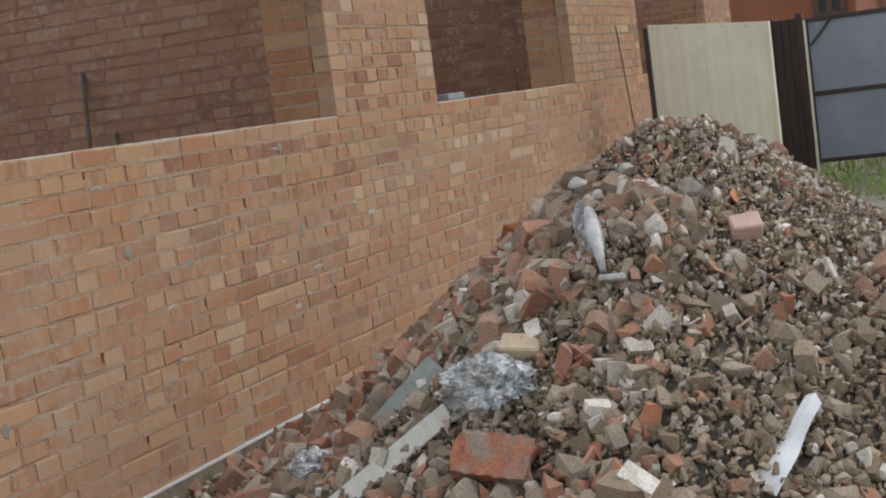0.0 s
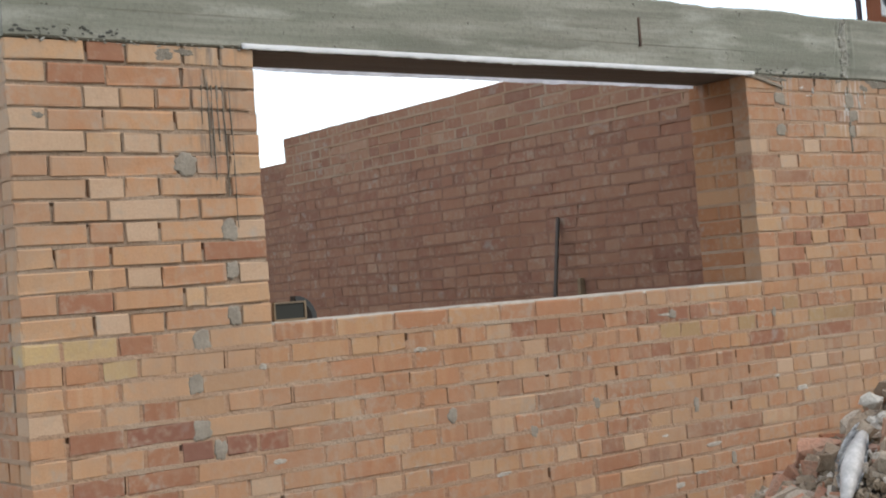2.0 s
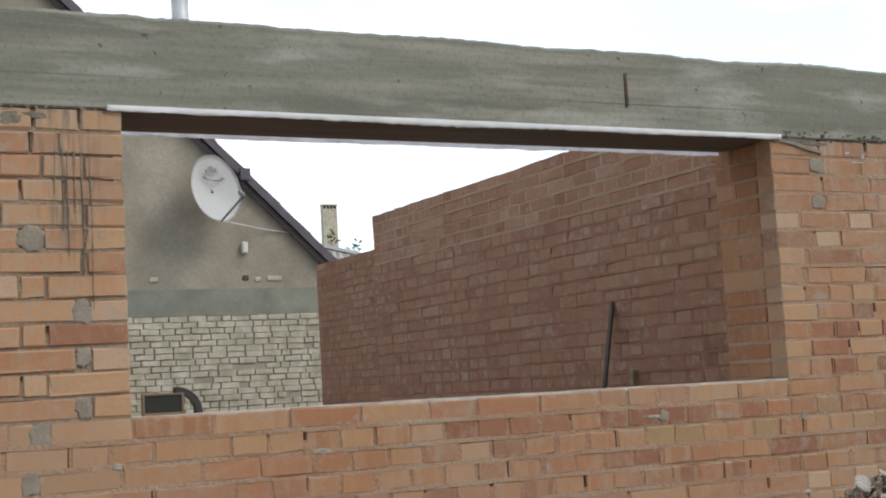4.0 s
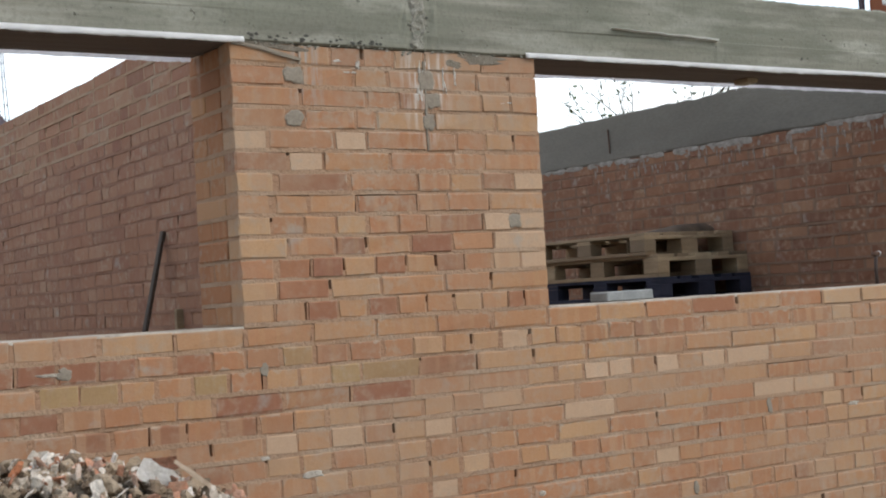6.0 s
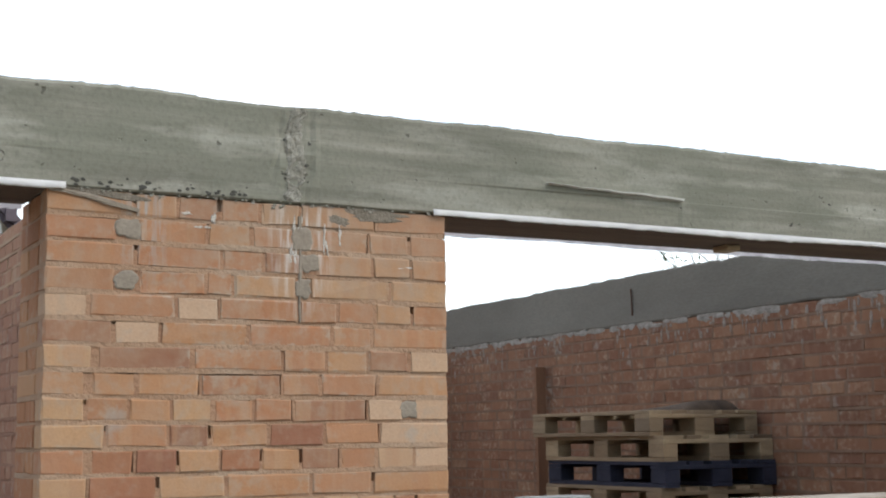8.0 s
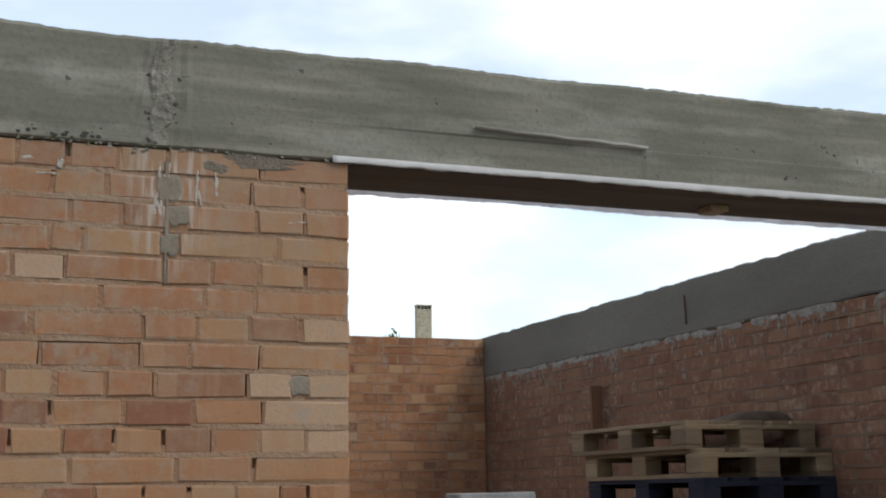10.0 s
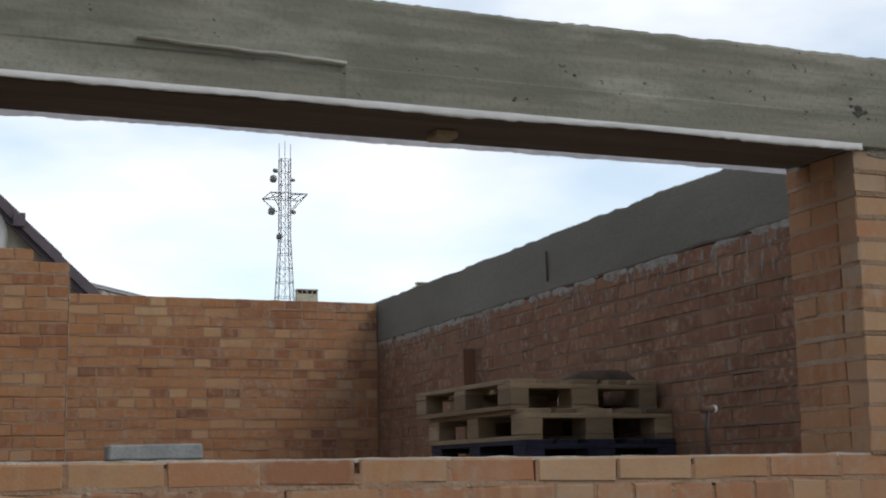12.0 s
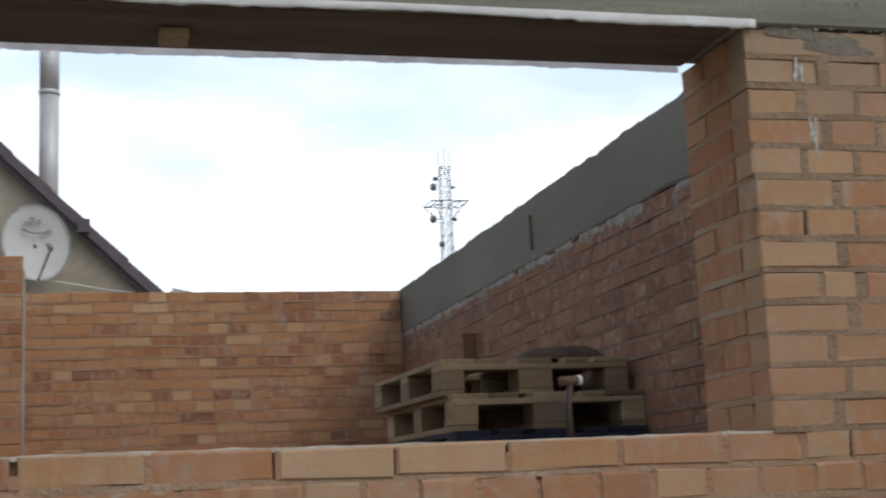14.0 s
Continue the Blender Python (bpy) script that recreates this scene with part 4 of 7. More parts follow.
blue_pallet = pallet("pallet", PALLET_BLUE, "dark blue painted wooden pallet in a stack by the brick wall")
stack_rng = random.Random(8)
for k in range(12):
    src = blue_pallet if k in (9, 5) else wood_pallet
    dx, dy, turn = (stack_rng.uniform(-.012, .012), stack_rng.uniform(-.03, .03), stack_rng.uniform(-1.2, 1.2))
    if k == 11:
        dx, dy, turn = -.012, .03, 1.5
    place = pose((4.215 if k > 10 else 4.236) + dx, (2.87 if k > 10 else 2.80) + dy, FLOOR + .144 * k, 0, 0, turn)
    if k == 0:
        wood_pallet.matrix_basis = place
    elif k == 9:
        blue_pallet.matrix_basis = place
    else:
        copy_thing(src, place)


def bent_board():
    bm = bmesh.new()
    n, m = 14, 8
    grid = []
    for i in range(n + 1):
        row = []
        for j in range(m + 1):
            u, v = i / n, j / m
            x = 4.16 + .42 * v
            y = 2.38 + .62 * u
            ridge = min(1, 2.4 * max(0, 1 - abs(v - .5) * 2.0)) * (.7 + .3 * v)
            z = 1.899 + (.058 * (1 - u) ** 1.1 + .012) * ridge ** .8 * (1 if u > .08 else u / .08) + .006 * abs(noise.noise(Vector((x * 15, y * 15, 0))))
            row.append(bm.verts.new((x, y, z)))
        grid.append(row)
    for i in range(n):
        for j in range(m):
            bm.faces.new((grid[i][j], grid[i + 1][j], grid[i + 1][j + 1], grid[i][j + 1]))
    e = [b for b in bm.edges if b.is_boundary]
    r = bmesh.ops.extrude_edge_only(bm, edges=e)
    for v in [g for g in r["geom"] if isinstance(g, bmesh.types.BMVert)]:
        v.co.z = 1.896
    tagged(part("bent_board", bm, speckled("dark_brown_board", (0.045, 0.03, 0.02), (0.10, 0.066, 0.042), 14, 90), smooth=True), "dark brown bent board lying on the pallets", "board")


bent_board()


def standpipe():
    e = tagged(empty("standpipe", (3.676, .344, SILL)), "short galvanised pipe with a tee, standing on the sill", "pipe")
    tube_part("pipe", [(0, 0, 0), (-.003, 0, .08), (.005, 0, .150)], .009, BROWN_PAINT, e, 10)
    tube_part("tee", [(-.022, -.004, .152), (.030, .006, .155)], .0125, RUST, e, 10, "dull pipe tee")
    tube_part("rim", [(.026, .005, .1548), (.036, .007, .1555)], .0135, GALV, e, 10)


standpipe()


def paver():
    bm = bmesh.new()
    rng = random.Random(3)
    bx(bm, -.124, .124, -.06, .06, 0, .042, .005, jitter=.002, rng=rng)
    ob = part("paving_block", bm, PAVER)
    ob.matrix_basis = pose(1.81, .135, SILL + .002, 0, 0, -2)
    tagged(ob, "grey concrete paving block lying on the window sill", "paving block")


paver()
bm = bmesh.new()
bx(bm, -.010, .010, -.013, .013, 0, 1.90, .003)
ob = part("timber_prop", bm, speckled("weathered_dark_timber", (0.07, 0.058, 0.05), (0.14, 0.118, 0.10), 6, 80, stretch=(4, 4, 0.5), local=True))
ob.matrix_basis = look((-.085, 1.615, FLOOR), (.470, 1.94, 1.957)) @ pose(0, 0, 0, 180, 0, 0)
tagged(ob, "dark grey timber prop leaning on the inner brick wall", "prop")
bm = bmesh.new()
bx(bm, -.042, .042, -.014, .014, 0, 2.10, .003)
ob = part("upright_board", bm, speckled("orange_brown_board", (0.18, 0.088, 0.048), (0.26, 0.135, 0.075), 5, 70, stretch=(3, 3, 0.4), local=True))
ob.matrix_basis = pose(4.588, 4.66, FLOOR, -.6, 0, 0)
tagged(ob, "orange-brown board standing against the inner side wall", "board")
bm = bmesh.new()
bx(bm, -.02, .02, -.015, .015, 0, 1.41, .003)
ob = part("stake", bm, PALLET_WOOD)
ob.matrix_basis = pose(.44, 1.77, FLOOR, 0, 1, 0)
tagged(ob, "short brown wooden stake against the inner wall", "stake")


def little_frame():
    e = tagged(empty("picture_frame", (-2.575, .09, SILL)), "small pale-framed dark glass pane on the sill", "framed pane")
    for nm, a in (("frame_side", (-.075, -.068)), ("frame_side", (.058, .065))):
        box_part(nm, a[0], a[1], -.008, .008, 0, .072, PALLET_WOOD, e)
    box_part("frame_rail", -.068, .058, -.008, .008, .065, .072, PALLET_WOOD, e)
    box_part("frame_rail", -.068, .058, -.008, .008, 0, .008, PALLET_WOOD, e)
    g = Mat("dark_glass", .4)
    g.b.inputs["Specular IOR Level"].default_value = .15
    box_part("pane", -.068, .058, -.003, .003, .008, .065, g.done((.035, .035, .03)), e)
    bm = bmesh.new()
    n = 14
    rows = []
    for k in range(n + 1):
        a = math.pi / 2 * k / n
        rows.append([bm.verts.new((.09 * math.sin(a) - .0, y, .09 * math.cos(a) + .001)) for y in (-.02, .02)] + [bm.verts.new((.07 * math.sin(a), y, .07 * math.cos(a) + .001)) for y in (.02, -.02)])
    for a, b in zip(rows, rows[1:]):
        for k in range(4):
            bm.faces.new((a[k], b[k], b[(k + 1) % 4], a[(k + 1) % 4]))
    bm.faces.new(rows[0]), bm.faces.new(rows[-1])
    ob = part("rubber_hoop", bm, BLACK)
    ob.location = (-2.52, .16, SILL)
    tagged(ob, "black curved rubber piece standing on the sill", "rubber piece")


little_frame()

# thin pale strip down the end of the cross wall
tagged(box_part("edge_strip", 2.08, 2.084, 5.099, 5.30, FLOOR, 2.72, SILL_LIME), "thin pale strip on the end of the cross wall", "mortar skim")


# ---------------------------------------------------------------- beside the front wall
def cream_panel():
    e = tagged(empty("sheet_panel", (4.86, -.42, 0)), "cream ribbed metal sheet in a dark brown frame beside the wall", "metal sheet")
    bm = bmesh.new()
    n = 96
    rows = []
    for k in range(n + 1):
        u = .97 * k / n
        ph = (u % .19) / .19
        rib = .004 * min(1, max(0, (min(ph, 1 - ph) - .34) / .05)) if u > .02 else 0
        rows.append([bm.verts.new((x - rib, -u, z)) for x, z in ((-.012, .01), (-.012, 1.895 - .11 * u), (-.004, 1.895 - .11 * u), (-.004, .01))])
    for a, b in zip(rows, rows[1:]):
        for k in range(4):
            bm.faces.new((a[k], b[k], b[(k + 1) % 4], a[(k + 1) % 4]))
    bm.faces.new(rows[0]), bm.faces.new(rows[-1])
    part("ribbed_sheet", bm, CREAM_SHEET, e)
    box_part("frame_post", -.02, .02, .004, .045, 0, 1.87, BROWN_PAINT, e, .004, "dark brown steel post")
    box_part("return_edge", -.05, .0, -.99, -.972, .01, 1.79, CREAM_SHEET, e)
    box_part("frame_post", .004, .05, -.96, -.91, 0, 1.76, BROWN_PAINT, e, .004)
    for k in range(5):
        u = .04 + .19 * k
        tube_part("screw", [(-.012, -u, 1.86 - .11 * u), (-.022, -u, 1.86 - .11 * u)], .005, STEEL, e, 6)
    for z in (.25, 1.0, 1.62):
        box_part("frame_rail", .004, .04, -.91, .004, z, z + .04, BROWN_PAINT, e)
    g = tagged(empty("rebar_mat", (4.98, -.17, 0)), "rusty reinforcing mesh leaning against the brick wall", "rebar mesh")
    for dx, dy in ((.02, .01),):
        tube_part("rebar", [(dx - .05, dy - .12, 0), (dx, dy, 1.2), (dx - .02, dy + .05, 1.93)], .0055, RUST, g, 6)
    for z in (.6, 1.82):
        tube_part("rebar", [(-.04, -.10 + z * .065, z), (.12, -.04 + z * .06, z + .004)], .004, RUST, g, 6)


cream_panel()


def yard_gate():
    x = 10.6
    e = tagged(empty("yard_gate", (x, -.8, .02)), "grey-blue sheet-metal yard gate in a dark steel frame", "gate")
    for y in (-.03, -2.15):
        box_part("stile", -.03, .03, y - .02, y + .04, .12, 1.88, BROWN_PAINT, e, .004)
    for z in (.14, .95, 1.83):
        box_part("rail", -.028, .028, -2.13, -.05, z, z + .05, BROWN_PAINT, e, .004)
    box_part("sheet", -.006, .006, -2.13, -.05, .19, .95, GATE_SHEET, e)
    box_part("sheet", -.006, .006, -2.13, -.05, 1.0, 1.83, GATE_SHEET, e)
    bm = bmesh.new()
    bar(bm, (-.02, -.06, 1.55), (-.02, -.32, 1.84), .018)
    part("brace", bm, BROWN_PAINT, e)
    for y in (0.0, -2.2):
        box_part("gate_post", -.05, .05, y - .02 if y else .012, y + .06 if y else .09, -.1, 1.95, BROWN_PAINT, e, .005)
    box_part("edge_strip", -.06, -.052, -.03, .0, .02, 1.86, CREAM_SHEET, e, label="pale strip along the gate edge")
    f = tagged(empty("board_leaf", (x, -.42, .02)), "dark brown closed gate leaf beside the grey gate", "gate leaf")
    for k in range(3):
        box_part("board", -.02, .02, -.11 - .10 * k, -.012 - .10 * k, .1, 1.90, BROWN_PAINT, f, .004)
    box_part("rail", .02, .05, -.31, -.012, .4, .48, BROWN_PAINT, f)
    box_part("rail", .02, .05, -.31, -.012, 1.5, 1.58, BROWN_PAINT, f)
    box_part("post", -.04, .04, -.012, .06, -.1, 1.93, BROWN_PAINT, f, .004)


yard_gate()


def grass_patch():
    rng = random.Random(14)
    verts, faces = [], []
    for _ in range(2600):
        x, y = rng.uniform(7.5, 12.5), rng.uniform(-3.6, -.4)
        h, a, w = rng.uniform(.05, .16), rng.uniform(0, 6.28), rng.uniform(.006, .012)
        lean = Vector((rng.gauss(0, .05), rng.gauss(0, .05), 0))
        o = len(verts)
        d = Vector((math.cos(a), math.sin(a), 0)) * w
        p = Vector((x, y, -.02))
        verts += [p - d, p + d, p + lean * .4 + Vector((0, 0, h * .6)) + d * .6, p + lean + Vector((0, 0, h)), p + lean * .4 + Vector((0, 0, h * .6)) - d * .6]
        faces.append((o, o + 1, o + 2, o + 3, o + 4))
    me = bpy.data.meshes.new("grass")
    me.from_pydata(verts, [], faces)
    me.materials.append(GRASS)
    tagged(new("grass", me), "patchy green grass by the gate", "grass", kind="stuff")


grass_patch()


# ---------------------------------------------------------------- neighbour with the satellite dish
def gable_house():
    y = 13.6
    e = tagged(empty("gable_house", (.12, y, 0)), "old gable in grey render over white bricks with boarded window", "house")
    peak_x, peak_z, eave_x, eave_z = -1.8, 8.38, 3.3, 3.47
    bm = bmesh.new()
    prof = [(-6.9, 0), (eave_x, 0), (eave_x, eave_z), (peak_x, peak_z), (-6.9, eave_z)]
    a = [bm.verts.new((x, 0, z)) for x, z in prof]
    b = [bm.verts.new((x, 9, z)) for x, z in prof]
    bm.faces.new(a), bm.faces.new(b[::-1])
    for k in range(5):
        bm.faces.new((a[k], b[k], b[(k + 1) % 5], a[(k + 1) % 5]))
    wall = part("wall", bm, RENDER_GREY, e)
    box_part("cement_band", -6.9, eave_x, -.02, .0, 2.66, 3.02, BAND_GREY, e, label="darker grey cement band")
    s = (peak_z - eave_z) / (eave_x - peak_x)
    for side in (1, -1):
        for k in range(12):
            bm = bmesh.new()
            u0, u1 = k / 12 * 1.045, (k + 1.15) / 12 * 1.045
            pts = []
            for u, lift in ((u0, .12), (u1, .15)):
                x = peak_x + side * (eave_x - peak_x) * u
                pts.append((x, peak_z - s * (eave_x - peak_x) * u + lift))
            vs = [bm.verts.new((px, py, pz - d)) for py in (-.14, 9.1) for (px, pz), d in ((pts[0], 0), (pts[1], 0), (pts[1], .05), (pts[0], .05))]
            for f in ((0, 1, 2, 3), (4, 5, 6, 7), (0, 1, 5, 4), (1, 2, 6, 5), (2, 3, 7, 6), (3, 0, 4, 7)):
                bm.faces.new([vs[i] for i in f])
            part("roof_panel", bm, ROOF_TILE, e)
        bm = bmesh.new()
        x1 = peak_x + side * (eave_x - peak_x) * 1.04
        for d0, d1, yy in ((.12, -.03, -.17), (-.03, -.12, -.10)):
            q = [bm.verts.new(p) for py in (yy, yy + .03) for p in ((peak_x, py, peak_z + d0), (x1, py, peak_z - s * (eave_x - peak_x) * 1.04 + d0), (x1, py, peak_z - s * (eave_x - peak_x) * 1.04 + d1), (peak_x, py, peak_z + d1))]
            for f in ((0, 1, 2, 3), (4, 5, 6, 7), (0, 1, 5, 4), (1, 2, 6, 5), (2, 3, 7, 6), (3, 0, 4, 7)):
                bm.faces.new([q[i] for i in f])
        part("bargeboard", bm, PURPLE_TRIM, e, "dark purplish verge trim")
    box_part("verge_end", 2.12, 2.26, -.22, .02, 4.50, 4.66, PURPLE_TRIM, e)
    w = box_part("boarded_window", -.44, .21, -.045, -.008, 3.42, 5.6, PLYWOOD, e, .006, "yellow-brown plywood over a window")
    for x0, x1, z0, z1 in ((-.49, -.44, 3.37, 5.65), (.21, .26, 3.37, 5.65), (-.44, .21, 3.37, 3.42), (-.44, .21, 5.6, 5.65)):
        box_part("window_frame", x0, x1, -.06, -.006, z0, z1, RUST, w)
    box_part("batten", -.40, .17, -.065, -.045, 4.95, 5.0, PLYWOOD, w)
    # wall lamp and stubs
    box_part("wall_lamp", 2.15, 2.23, -.09, 0, 3.50, 3.66, WHITE_COAT, e, .015, "small white wall lamp")
    for x, z, w, tone in ((0.05, 3.14, .05, RUST), (.46, 3.20, .09, LIME_BRICK), (.92, 3.12, .06, LIME_BRICK), (2.2, 3.13, .045, RUST), (2.38, 3.11, .05, LIME_BRICK), (2.62, 3.12, .11, LIME_BRICK)):
        box_part("broken_stub", x - w, x + w, -.02, 0, z, z + .07, tone, e, .012)
    # white bricks below the band
    rng = random.Random(31)
    me_cache = []
    for v in range(8):
        me = bpy.data.meshes.new("brick")
        me.from_pydata(brick_points(.25, rng, 1.5), [], brick_faces)
        me.materials.append(LIME_BRICK)
        me_cache.append(me)
    zc, k = 2.62, 0
    count = 0
    while zc > 1.25:
        x = .50 + (.0 if k % 2 else -.13)
        while x < eave_x - .02:
            size = rng.choice((.25, .25, .25, .12, .2))
            size = min(size, eave_x - x)
            if size < .05:
                break
            if rng.random() > .04 and count < 290:
                ob = new("brick", rng.choice(me_cache))
                ob.parent = wall
                ob.matrix_local = pose(x + size / 2, -.022 + rng.uniform(-.008, .006), zc, 0, rng.gauss(0, .6), 0) @ Matrix.Diagonal((size / .25 * .96, 1, 1.08, 1))
                count += 1
            x += size + .012
        zc -= .083
        k += 1
    # clay blocks stacked against the wall
    st = tagged(empty("clay_block_stack", (-.1, y - .34, 0)), "stack of orange hollow clay blocks against the white brick wall", "clay blocks")
    for row in range(8):
        for col in range(5):
            bm = bmesh.new()
            x0, z0 = -.75 + col * .255, row * .305
            bx(bm, x0, x0 + .25, -.12, .12, z0, z0 + .30, .004)
            for q in range(5):
                bx(bm, x0 + .012 + q * .048, x0 + .036 + q * .048, -.128, -.118, z0 + .01, z0 + .29)
            part("clay_block", bm, CLAY, st)
    return wall


gable_house()


def dish():
    e = tagged(empty("satellite_dish", (1.77, 13.14, 4.31)), "large white satellite dish with a feed arm on the gable", "satellite dish")
    bm = bmesh.new()
    aim = Vector((.29, -.93, .20)).normalized()
    rot = aim.to_track_quat("Z", "Y").to_matrix().to_4x4()
    rings = []
    for i in range(9):
        r = i / 8
        rings.append([bm.verts.new((math.cos(a) * .40 * r, math.sin(a) * .48 * r, .13 * r * r - .06)) for a in (2 * math.pi * k / 32 for k in range(32))] if i else [bm.verts.new((0, 0, -.06))])
    for k in range(32):
        bm.faces.new((rings[0][0], rings[1][k], rings[1][(k + 1) % 32]))
    for a, b in zip(rings[1:], rings[2:]):
        for k in range(32):
            bm.faces.new((a[k], b[k], b[(k + 1) % 32], a[(k + 1) % 32]))
    bmesh.ops.solidify(bm, geom=bm.faces[:], thickness=.012)
    bmesh.ops.transform(bm, matrix=rot, verts=bm.verts)
    plate = part("reflector", bm, DISH_WHITE, e, smooth=True)
    # printed marks on the plate become plain shapes
    spots = [(cx, cy, w, h, .035, .041) for cx, cy, w, h in ((-.09, .24, .03, .025), (-.02, .29, .03, .03), (.05, .27, .025, .025))]
    spots += [(.02 + .16 * math.cos(a), .2 + .07 * math.sin(a), .022, .008, .012, .026) for a in (math.pi * (1.15 + .7 * k / 8) for k in range(9))]
    for cx, cy, w, h, z0, z1 in spots:
        bm = bmesh.new()
        bx(bm, cx - w, cx + w, cy - h, cy + h, z0, z1)
        bmesh.ops.transform(bm, matrix=rot, verts=bm.verts)
        part("printed_mark", bm, GREY_PLASTIC, plate, "grey printed mark")
    foot = rot @ Vector((0, -.46, .06))
    tip = rot @ Vector((0, -.30, .62))
    bm = bmesh.new()
    bar(bm, foot, tip, .014)
    part("feed_arm", bm, GREY_PLASTIC, e)
    tube_part("receiver", [tip, tip + (rot @ Vector((0, .08, -.07)))], .03, GREY_PLASTIC, e, 10)
    tube_part("mount", [rot @ Vector((0, 0, -.06)), (.1, .30, -.06), (.12, .47, -.06)], .03, STEEL, e, 8)
    tube_part("cable", [foot, (.25, .20, -.40), (.8, .40, -.47), (1.25, .44, -.52)], .008, WHITE_COAT, e, 5)


dish()


def flue():
    e = tagged(empty("flue_pipe", (1.86, 14.7, 0)), "tall galvanised flue pipe above the roof", "flue")
    tube_part("pipe", [(0, 0, 4.6), (0, 0, 6.55)], .125, GALV, e, 20)
    tube_part("collar", [(0, 0, 6.53), (0, 0, 6.59)], .134, GALV, e, 20)
    tube_part("pipe", [(0, 0, 6.57), (0, 0, 7.44)], .125, GALV, e, 20)
    tube_part("cowl", [(-.20, 0, 7.40), (.02, 0, 7.56), (.20, 0, 7.62)], .05, PURPLE_TRIM, e, 14, "dark cowl on the flue", r_end=.2)
    bm = bmesh.new()
    for k in range(3):
        a = 2.1 * k
        bar(bm, (.11 * math.cos(a), .11 * math.sin(a), 7.40), (.12 * math.cos(a), .12 * math.sin(a), 7.56), .008)
    part("bracket", bm, GALV, e)


flue()


# ---------------------------------------------------------------- orange house beyond the gate
def orange_house():
    e = tagged(empty("orange_house", (16, 0, 0)), "orange rendered house with metal roof, gutter and wooden windows", "house")
    wall = box_part("wall", 0, 8, -.80, 10.45, -.1, 7.0, ORANGE_WALL, e)
    bm = bmesh.new()
    q = [(-.46, 6.98), (4.2, 9.9), (8.6, 6.98)]
    for (x0, z0), (x1, z1) in zip(q, q[1:]):
        n = 40
        for k in range(n):
            y0 = -1.15 + 11.9 * k / n
            y1 = y0 + 11.9 / n
            vs = [bm.verts.new(p) for p in ((x0, y0, z0), (x1, y0, z1), (x1, y1, z1), (x0, y1, z0), (x0, y0, z0 + .05), (x1, y0, z1 + .05), (x1, y1, z1 + .05), (x0, y1, z0 + .05))]
            for f in ((0, 1, 2, 3), (4, 5, 6, 7), (0, 1, 5, 4), (1, 2, 6, 5), (2, 3, 7, 6), (3, 0, 4, 7)):
                bm.faces.new([vs[i] for i in f])
            if k % 2 == 0:
                vs = [bm.verts.new(p) for p in ((x0, y0, z0 + .05), (x1, y0, z1 + .05), (x1, y0 + .05, z1 + .05), (x0, y0 + .05, z0 + .05), (x0, y0 + .01, z0 + .09), (x1, y0 + .01, z1 + .09), (x1, y0 + .04, z1 + .09), (x0, y0 + .04, z0 + .09))]
                for f in ((4, 5, 6, 7), (0, 1, 5, 4), (2, 3, 7, 6), (1, 2, 6, 5), (3, 0, 4, 7)):
                    bm.faces.new([vs[i] for i in f])
    part("roof", bm, ROOF_SHEET, e, "light standing-seam metal roof")
    box_part("eave_board", -.46, 0.02, -1.15, 10.74, 6.86, 6.96, PURPLE_TRIM, e, label="dark eave boarding")
    bm = bmesh.new()
    rows = []
    for y in (-1.15, 10.80):
        rows.append([bm.verts.new((-.52 + .075 * math.cos(a), y, 7.06 + .075 * math.sin(a))) for a in (math.pi + math.pi * k / 10 for k in range(11))] + [bm.verts.new((-.52 + .067 * math.cos(a), y, 7.06 + .067 * math.sin(a))) for a in (2 * math.pi - math.pi * k / 10 for k in range(11))])
    for k in range(22):
        bm.faces.new((rows[0][k], rows[1][k], rows[1][(k + 1) % 22], rows[0][(k + 1) % 22]))
    bm.faces.new(rows[0]), bm.faces.new(rows[1])
    part("gutter", bm, PURPLE_TRIM, e, "dark purplish gutter")
    tube_part("downpipe", [(-.52, 10.72, 7.04), (-.52, 10.72, 6.62), (-.48, 10.68, 6.54), (-.10, 10.58, 6.28), (-.06, 10.56, 6.16), (-.06, 10.56, .2)], .055, PURPLE_TRIM, e, 8, "dark purplish downpipe with a swan neck")
    for y0, y1, z0, z1 in ((-.66, -.16, 1.98, 3.2), (2.4, 3.6, 1.98, 3.2)):
        w = box_part("window", -.03, .0, y0, y1, z0, z1, Mat("window_glass", .05).done((.05, .06, .07)), e)
        wood = PLYWOOD if y0 > -3 else PLYWOOD
        for a in ((y0, y0 + .09, z0, z1), (y1 - .09, y1, z0, z1), (y0 + .09, y1 - .09, z0, z0 + .09), (y0 + .09, y1 - .09, z1 - .09, z1), ((y0 + y1) / 2 - .05, (y0 + y1) / 2 + .05, z0 + .09, z1 - .09)):
            box_part("window_frame", -.07, -.03, a[0], a[1], a[2], a[3], RUST, w, .004, "brown wooden frame")
        box_part("sill", -.16, 0, y0 - .06, y1 + .06, z0 - .07, z0, CONCRETE, e)
    a = tagged(empty("air_conditioner", (15.66, 9.44, 5.72)), "white air-conditioning outdoor unit with a round dark fan", "air conditioner")
    body = box_part("housing", -.14, .14, -.38, .38, 0, .60, WHITE_COAT, a, .015)
    bm = bmesh.new()
    for r0, r1 in ((.19, .205), (.12, .13), (.05, .06)):
        n = 28
        rr = [[bm.verts.new((xx, .09 + math.cos(t) * r * 1.15, .30 + 1.15 * math.sin(t) * r)) for t in (2 * math.pi * k / n for k in range(n))] for r, xx in ((r0, -.145), (r1, -.145), (r1, -.16), (r0, -.16))]
